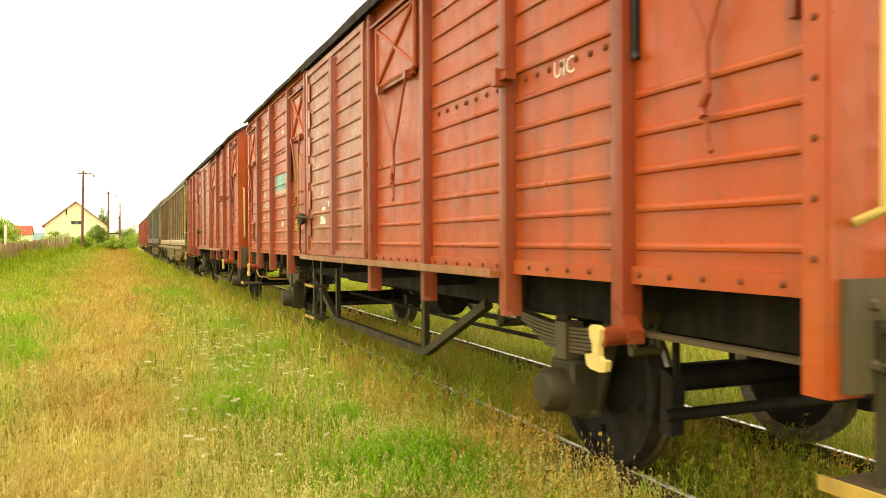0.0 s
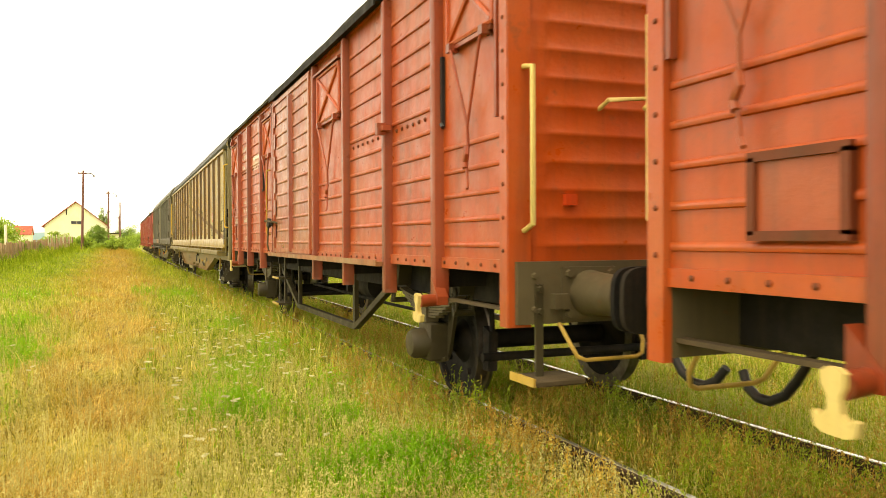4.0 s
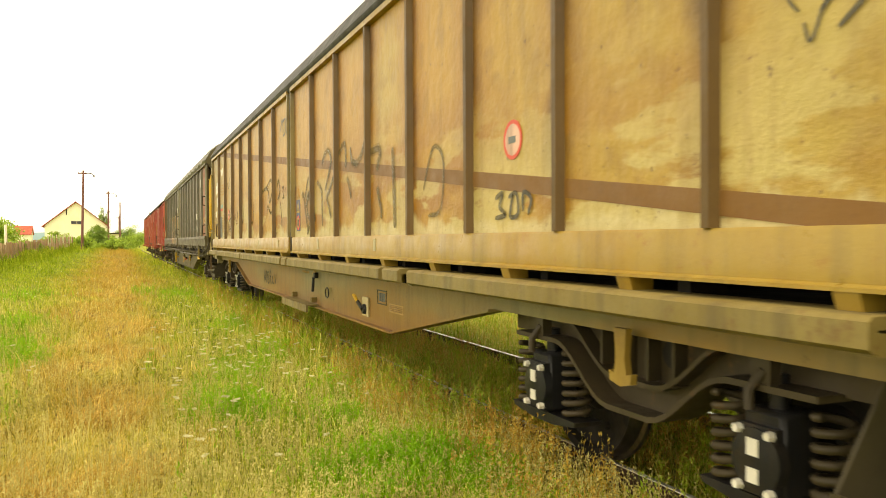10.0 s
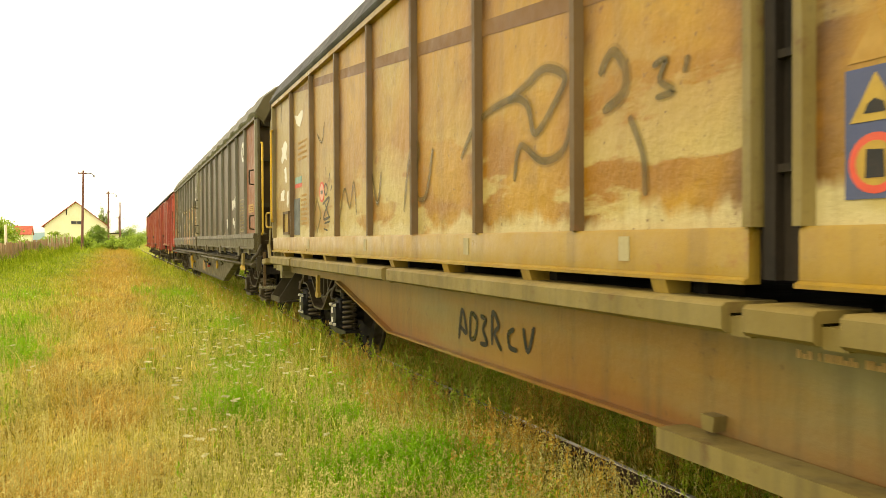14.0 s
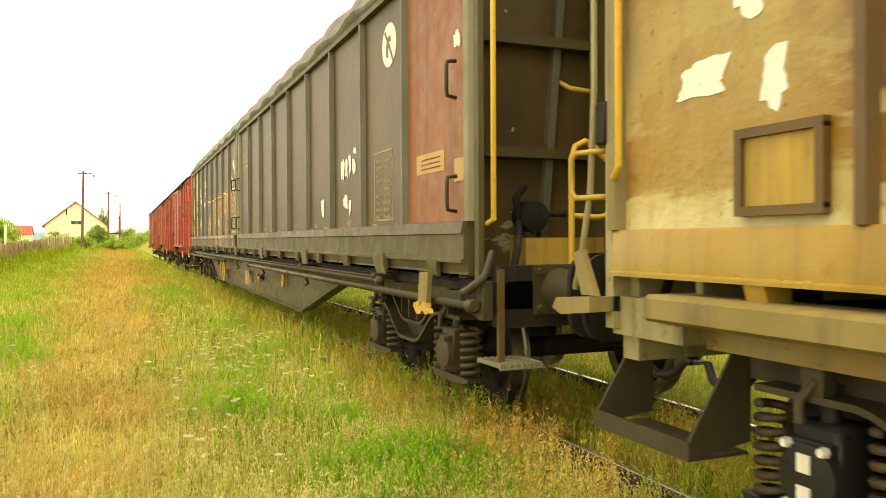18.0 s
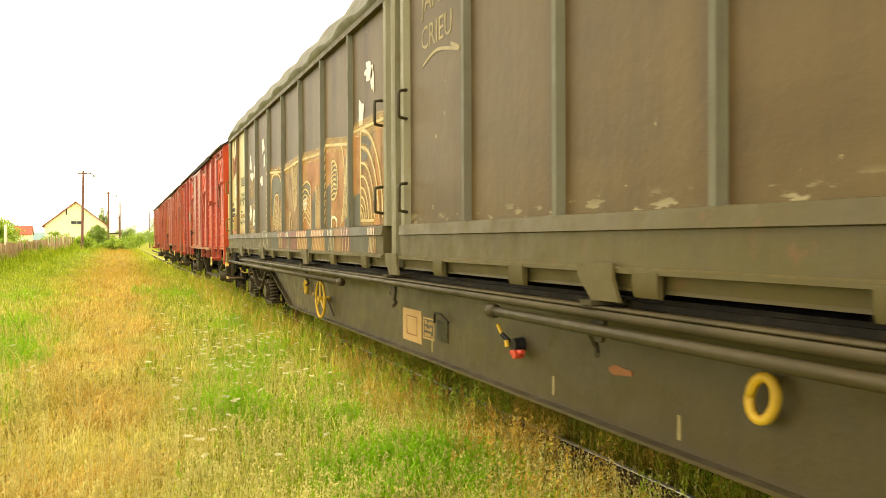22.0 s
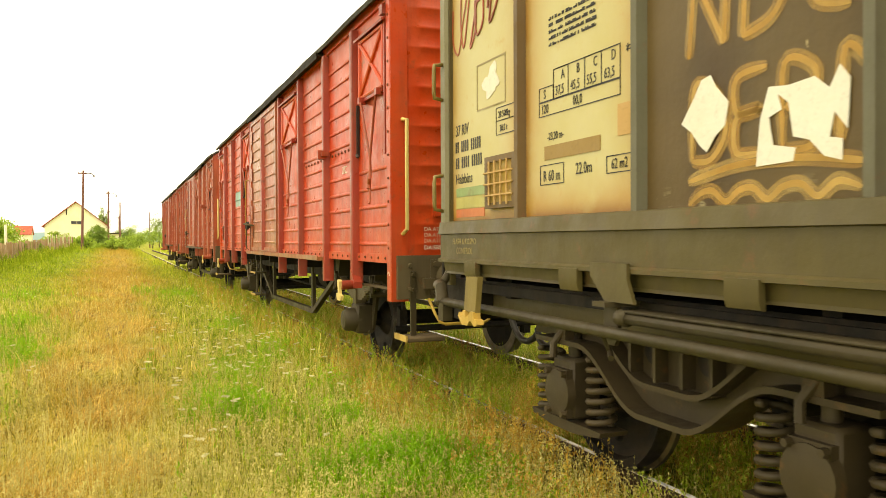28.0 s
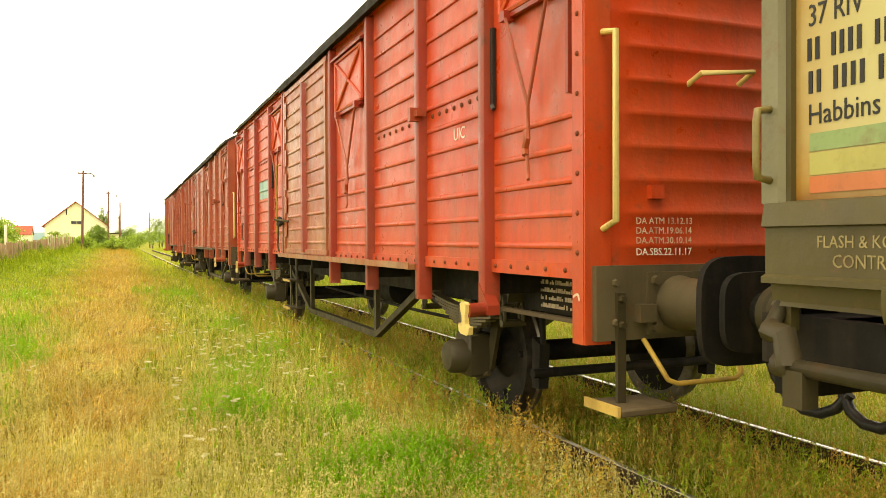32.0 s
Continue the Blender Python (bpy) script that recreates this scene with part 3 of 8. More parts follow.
    bm = B()
    slab(bm, [(-1.42, 6.18), (-1.475, 6.20), (-1.475, 6.30), (-1.42, 6.32)], 1.22, 3.30, "z")
    part("door_stile", bm, post_paint, door)
    bm = B()
    for y in (5.11, 7.45):
        box(bm, -1.45, -1.40, y, y + 0.07, 1.2, 3.38)
    for z in (1.2, 3.33):
        box(bm, -1.445, -1.40, 5.09, 7.55, z, z + 0.06)
    for k in range(6):
        box(bm, -1.4475, -1.44, 7.34, 7.44, 1.42 + 0.32 * k, 1.64 + 0.32 * k)
    part("door_frame", bm, door_paint, door)
    bm = B()
    tube(bm, [(-1.46, 7.68, 1.66), (-1.54, 7.70, 1.66), (-1.54, 7.20, 1.64), (-1.46, 7.14, 1.62)], 0.015)
    box(bm, -1.50, -1.44, 7.56, 7.74, 1.59, 1.63)
    tube(bm, [(-1.50, 7.64, 1.6), (-1.51, 7.66, 1.3), (-1.5, 7.62, 1.22)], 0.013)
    part("door_latch", bm, STEP_WOOD, door, "dark greasy door latch")
    bm = B()
    slab(bm, [(7.46, 1.60), (7.50, 1.68), (7.62, 1.70), (7.70, 1.66), (7.72, 1.58), (7.60, 1.56)], -1.515, -1.475, "x")
    part("latch_block", bm, SOOT, door)
    bm = B()
    tube(bm, [(-1.43, 7.82, 2.44), (-1.49, 7.82, 2.42), (-1.49, 7.82, 1.48), (-1.43, 7.82, 1.46)], 0.012)
    near.append(part("door_handrail", bm, OCHRE, w, "worn ochre yellow handrail"))
    bm = B()
    box(bm, -1.49, -1.43, 2.32, 7.72, 1.14, 1.18)
    box(bm, -1.498, -1.487, 2.32, 7.72, 1.145, 1.195)
    near.append(part("door_sill_rail", bm, STEP_WOOD if door_paint is RED_WORN else DOOR_SILL, w, "scuffed lower door rail"))
    bm = B()
    box(bm, -1.47, -1.37, 2.40, 7.66, 3.455, 3.49)
    box(bm, -1.48, -1.465, 2.40, 7.66, 3.42, 3.49)
    near.append(part("door_guide", bm, SOOT, w))
    bm = B()
    box(bm, -1.47, -1.40, 2.17, 2.34, 2.30, 2.345)
    box(bm, -1.50, -1.42, 2.24, 2.30, 2.27, 2.37)
    near.append(part("door_stop", bm, BROWN_RED, w))
    # rope hooks and steps on the sides
    for y in (1.09, 11.45):
        bm = B()
        slab(bm, [(y - 0.07, 0.96), (y + 0.07, 1.10), (y + 0.07, 0.90), (y - 0.07, 0.90)], -1.44, -1.36, "x")
        tube(bm, [(-1.40, y, 0.935), (-1.56, y - 0.02, 0.93)], 0.045)
        near.append(part("hook_bracket", bm, post_paint, w))
        bm = B()
        slab(bm, [(y - 0.045, 0.97), (y - 0.02, 0.985), (y + 0.02, 0.985), (y + 0.04, 0.97), (y + 0.035, 0.93), (y + 0.015, 0.90), (y + 0.015, 0.86), (y + 0.045, 0.835), (y + 0.06, 0.85), (y + 0.07, 0.845), (y + 0.06, 0.80), (y + 0.03, 0.785), (y - 0.05, 0.78), (y - 0.085, 0.79), (y - 0.095, 0.835), (y - 0.075, 0.84), (y - 0.06, 0.825), (y - 0.035, 0.85), (y - 0.03, 0.90), (y - 0.045, 0.93)], -1.582, -1.552, "x")
        near.append(part("rope_hook", bm, HOOK_CREAM, w, "pale yellow rope hook"))
        bm = B()
        e0, e1 = (0.10, 1.12) if y < 5 else (11.42, BOX_L - 0.10)
        box(bm, -1.34, -1.28, e0, e1, 0.925, 0.945)
        near.append(part("hook_bar", bm, STEP_WOOD, w, "flat bar behind the rope hook"))
    # truss below the door
    bm = B()
    line = [(3.40, 0.89), (4.68, 0.36), (7.85, 0.36), (9.13, 0.89)]
    loft(bm, [[(x, a, b + h) for x, h in ((-1.025, -0.035), (-0.955, -0.035), (-0.955, 0.035), (-1.025, 0.035))] for a, b in line])
    truss = part("truss", bm, BEAM, w, "trapezoid steel truss under the door")
    near.append(truss)
    for y in (4.72, 7.81):
        bm = B()
        box(bm, -1.015, -0.965, y - 0.04, y + 0.04, 0.37, 1.0)
        part("truss_post", bm, BEAM, truss)
    bm = B()
    for y in (7.40, 7.78):
        box(bm, -1.31, -1.29, y - 0.03, y + 0.03, 0.42, 1.16)
    for z in (0.42, 0.80):
        box(bm, -1.40, -1.22, 7.36, 7.82, z, z + 0.03)
    near.append(part("side_step", bm, BEAM, w, "two-tread side step with yellow edges"))
    for z in (0.42, 0.80):
        bm = B()
        box(bm, -1.415, -1.40, 7.36, 7.82, z, z + 0.028)
        part("step_edge", bm, TAN_SILL, near[-1])
    # axle guards, boxes and springs
    for y in (2.15, 10.18):
        bm = B()
        slab(bm, [(y - 0.42, 1.10), (y - 0.16, 0.40), (y - 0.10, 0.34), (y + 0.10, 0.34), (y + 0.16, 0.40), (y + 0.42, 1.10), (y + 0.26, 1.10), (y + 0.13, 0.62), (y - 0.13, 0.62), (y - 0.26, 1.10)], -0.95, -0.92, "x")
        tube(bm, [(-0.98, y - 0.19, 0.36), (-0.99, y, 0.31), (-0.98, y + 0.19, 0.36)], 0.02)
        near.append(part("axle_guard", bm, BEAM, w))
        bm = B()
        box(bm, -1.12, -0.92, y - 0.13, y + 0.13, WHEEL_R - 0.15, WHEEL_R + 0.18)
        soften(bm, 0.02)
        lathe(bm, [(-1.06, 0.135), (-1.22, 0.125), (-1.25, 0.10), (-1.26, 0.0001)], 18, "x", (0, y, WHEEL_R))
        near.append(part("axle_box", bm, BEAM, w))
        bm = B()
        for k in range(7):
            half = 0.68 - 0.075 * k
            z = 0.855 - 0.022 * k
            rings = []
            for i in range(9):
                u = -1 + 2 * i / 8
                zz = z + 0.07 * u * u * (half / 0.68) ** 2
                rings.append([(-1.10, y + u * half, zz), (-1.02, y + u * half, zz), (-1.02, y + u * half, zz - 0.018), (-1.10, y + u * half, zz - 0.018)])
            loft(bm, rings)
        box(bm, -1.12, -1.0, y - 0.06, y + 0.06, 0.66, 0.88)
        near.append(part("leaf_spring", bm, HEADSTOCK, w, "laminated leaf spring"))
        for s in (-1, 1):
            bm = B()
            yy = y + s * 0.72
            slab(bm, [(yy - 0.10, 1.14), (yy + 0.10, 1.14), (yy + 0.05, 0.94), (yy - 0.05, 0.94)], -1.12, -0.99, "x")
            for k in range(2):
                for x in (-1.14, -1.0):
                    tube(bm, [(x, yy + 0.028 * math.cos(a) + s * 0.02 * k, 0.935 - 0.085 * k + 0.055 * math.sin(a)) for a in [q * math.pi / 6 for q in range(13)]], 0.014, 8)
            lathe(bm, [(-1.16, 0.026), (-0.98, 0.026)], 10, "x", (0, yy, 0.975))
            lathe(bm, [(-1.16, 0.026), (-0.98, 0.026)], 10, "x", (0, yy + s * 0.03, 0.80))
            near.append(part("spring_hanger", bm, BEAM, w, "pair of spring shackles"))
        wheelset(w, y)
    for ob in near:
        c = again(ob, flip)
        for sub in ob.children:
            o = again(sub, Matrix(), c)
    # shell: roof, ends, floor, frame
    bm = B()
    prof = []
    for k in range(19):
        x = -1.475 + 2.95 * k / 18
        prof.append((x, 3.51 + 0.44 * (1 - abs(x / 1.475) ** 2.1)))
    under = [(x * 0.99, z - 0.034) for x, z in prof][::-1]
    rings = []
    for i in range(13):
        y = -0.06 + (BOX_L + 0.12) * i / 12
        rings.append([(x, y, z + (0.012 if i % 2 else 0.0)) for x, z in prof + under])
    loft(bm, rings)
    part("roof", bm, ROOF, w, "dark arched sheet roof", smooth=False)
    for s, y in ((-1, 0.0), (1, BOX_L)):
        bm = B()
        top = [(x, z - 0.05) for x, z in prof if abs(x) < 1.36]
        prof_z = [(1.18, 0.0)]
        for z in RIB_Z + [RIB_Z[-1] + 0.17]:
            prof_z += [(z - 0.026, 0.0), (z - 0.013, 0.8), (z, 1.0), (z + 0.012, 0.75), (z + 0.026, 0.0)]
        prof_z.append((3.52, 0.0))
        rings = []
        for x, k in ((-1.34, 0), (-1.16, 0), (-1.10, 1), (1.10, 1), (1.16, 0), (1.34, 0)):
            rings.append([(x, y + s * 0.012 * k * d, z) for z, d in prof_z] + [(x, y - s * 0.03, 3.52), (x, y - s * 0.03, 1.18)])
        loft(bm, rings)
        top = [(x, z - 0.05) for x, z in prof if abs(x) < 1.36]
        slab(bm, [(-1.34, 3.515)] + top + [(1.34, 3.515)], y + 0.002 * s, y - 0.03 * s, "y")
        end = part("end_wall", bm, paint, w)
        bm = B()
        yy = y + s * 0.05
        box(bm, -1.36, 1.36, min(yy, y - s * 0.10), max(yy, y - s * 0.10), 0.86, 1.235)
        for x in (-1.25, -0.6, -0.45, 0.45, 0.6, 1.25):
            for z in (0.95, 1.15):
                lathe(bm, [(yy, 0.022), (yy + s * 0.02, 0.016)], 6, "y", (x, 0, z))
        box(bm, -1.14, -1.04, min(yy, yy + s * 0.06), max(yy, yy + s * 0.06), 0.95, 1.04)
        part("headstock", bm, HEADSTOCK, w, "grimy steel headstock")
        for x in (-0.875, 0.875):
            buffer(w, x, y + s * 0.05, s, HEADSTOCK, SOOT)
        coupling(w, y + s * 0.05, s)
        bm = B()
        tube(bm, [(-1.30, y + s * 0.02, 2.40), (-1.30, y + s * 0.13, 2.38), (-1.30, y + s * 0.13, 1.46), (-1.30, y + s * 0.02, 1.42)], 0.017)
        part("handrail", bm, HOOK_CREAM, w, "worn cream yellow corner handrail")
        bm = B()
        tube(bm, [(-0.76, y, 2.18), (-0.76, y + s * 0.11, 2.22), (-0.42, y + s * 0.11, 2.25), (-0.42, y, 2.2)], 0.015)
        part("end_handle", bm, HOOK_CREAM, w, "short cream yellow end handle")
        bm = B()
        tube(bm, [(-1.08, yy, 0.86), (-1.06, yy + s * 0.10, 0.74), (-1.03, yy + s * 0.13, 0.67), (-0.98, yy + s * 0.14, 0.65), (-0.62, yy + s * 0.14, 0.65), (-0.57, yy + s * 0.13, 0.67), (-0.54, yy + s * 0.10, 0.74), (-0.52, yy, 0.86)], 0.013)
        part("shunter_handle", bm, TAN_SILL, w, "yellow shunter's grab bar below the buffer beam")
        if s < 0:
            bm = B()
            box(bm, -1.25, -1.20, min(yy, yy + s * 0.02), max(yy, yy + s * 0.02), 0.54, 1.10)
            for z in (0.94, 1.07):
                lathe(bm, [(yy + s * 0.02, 0.022), (yy + s * 0.045, 0.018)], 6, "y", (-1.225, 0, z))
            part("step_hanger", bm, BEAM, w)
            bm = B()
            box(bm, -1.33, -0.99, min(yy - s * 0.14, yy + s * 0.16), max(yy - s * 0.14, yy + s * 0.16), 0.51, 0.55)
            soften(bm, 0.01)
            sb = part("step_board", bm, STEP_WOOD, w, "worn wooden step board")
            bm = B()
            box(bm, -1.345, -1.331, min(yy - s * 0.14, yy + s * 0.16), max(yy - s * 0.14, yy + s * 0.16), 0.515, 0.565)
            part("step_edge", bm, TAN_SILL, sb, "worn yellow step edge")
        bm = B()
        box(bm, -1.02, -0.94, min(y - s * 0.01, y + s * 0.04), max(y - s * 0.01, y + s * 0.04), 1.575, 1.645)
        part("end_reflector", bm, RED_DEEP, w)
    bm = B()
    box(bm, -1.34, 1.34, 0.05, BOX_L - 0.05, 1.16, 1.20)
    part("floor", bm, WOOD, w)
    bm = B()
    for s in (-1, 1):
        box(bm, s * 0.98 - 0.012, s * 0.98 + 0.012, 0.1, BOX_L - 0.1, 0.90, 1.16)
        box(bm, min(s * 0.90, s * 0.98), max(s * 0.90, s * 0.98), 0.1, BOX_L - 0.1, 0.90, 0.915)
        box(bm, min(s * 0.90, s * 0.98), max(s * 0.90, s * 0.98), 0.1, BOX_L - 0.1, 1.145, 1.16)
        for y in (1.2, 3.7, 5.0, 6.3, 7.7, 8.8, 11.3):
            box(bm, min(s * 0.98, s * 1.34), max(s * 0.98, s * 1.34), y - 0.04, y + 0.04, 1.02, 1.16)
    for y in (1.0, 3.4, 5.2, 7.3, 9.1, 11.5):
        box(bm, -0.97, 0.97, y - 0.05, y + 0.05, 0.98, 1.15)
    for x in (-0.3, 0.3):
        box(bm, x - 0.04, x + 0.04, 0.1, BOX_L - 0.1, 1.0, 1.15)
    part("underframe", bm, SOOT, w, "sooty steel underframe")
    bm = B()
    lathe(bm, [(5.1, 0.0001), (5.12, 0.17), (5.6, 0.17), (5.65, 0.0001)], 18, "y", (-0.55, 0, 0.80))
    lathe(bm, [(6.5, 0.0001), (6.55, 0.2), (7.3, 0.2), (7.35, 0.0001)], 18, "y", (0.45, 0, 0.78))
    tube(bm, [(0.0, 1.6, 0.72), (0.0, 5.2, 0.72)], 0.025)
    tube(bm, [(0.0, 6.4, 0.72), (0.0, 10.8, 0.72)], 0.025)
    tube(bm, [(-0.6, 2.8, 0.95), (-0.6, 3.3, 0.62), (-0.55, 4.6, 0.6), (-0.5, 9.0, 0.62)], 0.018)
    box(bm, -0.8, 0.8, 5.75, 5.85, 0.70, 0.80)
    part("brake_gear", bm, SOOT, w)
    for y in (2.15, 10.18):
        for s in (-1, 1):
            bm = B()
            tube(bm, [(-0.85, y + s * 0.62, 0.42), (0.85, y + s * 0.62, 0.42)], 0.035)
            for x in (-0.75, 0.75):
                slab(bm, [(y + s * 0.50, 0.30), (y + s * 0.60, 0.30), (y + s * 0.62, 0.62), (y + s * 0.51, 0.66)], x - 0.04, x + 0.04, "x")
                tube(bm, [(x, y + s * 0.6, 0.5), (x, y + s * 0.58, 1.0)], 0.022)
            part("brake_beam", bm, SOOT, w)
    return w


# ---- bogie wagons with sliding walls ----
def bogie(w, yc, tan):
    """A two-axle bogie with coil springs under the wagon at yc."""
    bm = B()
    box(bm, -1.0, 1.0, yc - 0.2, yc + 0.2, 0.62, 0.92)
    b = part("bogie", bm, BOGIE, w, "two-axle steel bogie with coil springs")
    low, high = [], []
    for k in range(-24, 25):
        d = k * 1.42 / 24
        f = min(max((abs(d) - 0.16) / 0.56, 0.0), 1.0)
        g = min(max((abs(d) - 0.24) / 0.36, 0.0), 1.0)
        low.append((yc + d, 0.485 + 0.285 * (0.5 - 0.5 * math.cos(math.pi * f))))
        high.append((yc + d, 0.635 + 0.285 * (0.5 - 0.5 * math.cos(math.pi * g))))
    for s in (-1, 1):
        bm = B()
        slab(bm, low + [(yc + 1.42, 0.93), (yc - 1.42, 0.93)], s * 1.02 - 0.012, s * 1.02 + 0.012, "x")
        part("side_frame", bm, BOGIE, b, "curved steel side frame")
        for up, half, a0, a1 in ((0.0, 0.115, 4, 45), (0.15, 0.075, 10, 39)):
            bm = B()
            slab(bm, [(p, z + up - 0.014) for p, z in low[a0:a1]] + [(p, z + up + 0.014) for p, z in low[a0:a1][::-1]], s * 1.05 - half, s * 1.05 + half, "x")
            part("frame_flange", bm, BOGIE, b, "worn flange along the frame")
        for d in (-0.30, -0.1, 0.1, 0.30):
            bm = B()
            box(bm, s * 1.05 - 0.06, s * 1.05 + 0.06, yc + d - 0.012, yc + d + 0.012, 0.66, 0.925)
            part("frame_rib", bm, BOGIE, b)
        # black discs on the solid web paint the dark inside of two holes
        for d in (-0.2, 0.2):
            bm = B()
            lathe(bm, [(s * 1.034, 0.001), (s * 1.036, 0.070)], 16, "x", (0, yc + d, 0.80))
            part("frame_hole", bm, BLACK, b)
        bm = B()
        box(bm, s * 1.05 - 0.11, s * 1.05 + 0.11, yc - 0.75, yc + 0.75, 0.925, 0.95)
        part("frame_cap", bm, BOGIE, b)
    for e in (-1.4, 1.4):
        bm = B()
        box(bm, -0.98, 0.98, yc + e - 0.05, yc + e + 0.05, 0.80, 0.90)
        part("end_beam", bm, BOGIE, b)
    for ya in (yc - 0.9, yc + 0.9):
        wheelset(b, ya)
        for s in (-1, 1):
            bm = B()
            box(bm, s * 1.05 - 0.10, s * 1.05 + 0.10, ya - 0.11, ya + 0.11, WHEEL_R - 0.15, WHEEL_R + 0.20)
            soften(bm, 0.02)
            lathe(bm, [(s * 1.14, 0.135), (s * 1.19, 0.13), (s * 1.20, 0.06)], 20, "x", (0, ya, WHEEL_R))
            box(bm, min(s * 1.10, s * 1.18), max(s * 1.10, s * 1.18), ya - 0.10, ya + 0.10, WHEEL_R - 0.14, WHEEL_R + 0.14)
            slab(bm, [(ya - 0.38, WHEEL_R - 0.165), (ya - 0.36, WHEEL_R - 0.195), (ya - 0.12, WHEEL_R - 0.225), (ya + 0.12, WHEEL_R - 0.225), (ya + 0.36, WHEEL_R - 0.195), (ya + 0.38, WHEEL_R - 0.165)], s * 1.05 - 0.09, s * 1.05 + 0.09, "x")
            tube(bm, [(s * 1.06, ya, WHEEL_R + 0.18), (s * 1.06, ya, WHEEL_R + 0.34)], 0.04)
            ob = part("axle_box", bm, BLACK if tan else BOGIE, b)
            bm = B()
            tube(bm, [(s * 1.20, ya + 0.02, WHEEL_R + 0.20), (s * 1.19, ya + 0.03, WHEEL_R + 0.28), (s * 1.15, ya - 0.01, WHEEL_R + 0.36)], 0.022, 8)
            box(bm, min(s * 1.10, s * 1.16), max(s * 1.10, s * 1.16), ya - 0.05, ya + 0.05, WHEEL_R + 0.30, WHEEL_R + 0.42)
            part("earth_strap", bm, BOGIE, ob)
            bm = B()
            for k in (-1, 1):
                for j in (-1, 1):
                    lathe(bm, [(s * 1.185, 0.022), (s * 1.215, 0.018)], 6, "x", (0, ya + 0.085 * k, WHEEL_R + 0.115 * j))
            if tan:
                box(bm, min(s * 1.2, s * 1.206), max(s * 1.2, s * 1.206), ya - 0.03, ya + 0.03, WHEEL_R + 0.02, WHEEL_R + 0.09)
                box(bm, min(s * 1.2, s * 1.206), max(s * 1.2, s * 1.206), ya - 0.03, ya + 0.03, WHEEL_R - 0.09, WHEEL_R - 0.03)
            tagged(part("axle_box_bolts", bm, WHITE if tan else BOGIE, b), kind="stuff")
            for d in (-0.27, 0.27):
                bm = B()
                pts = [(s * 1.06 + 0.072 * math.cos(a), ya + d + 0.072 * math.sin(a), WHEEL_R - 0.16 + 0.38 * a / (13 * math.pi)) for a in [k * math.pi / 6 for k in range(79)]]
                tube(bm, pts, 0.019, 6)
                part("coil_spring", bm, BOGIE, b, "rust-stained coil spring", smooth=True)
    return b


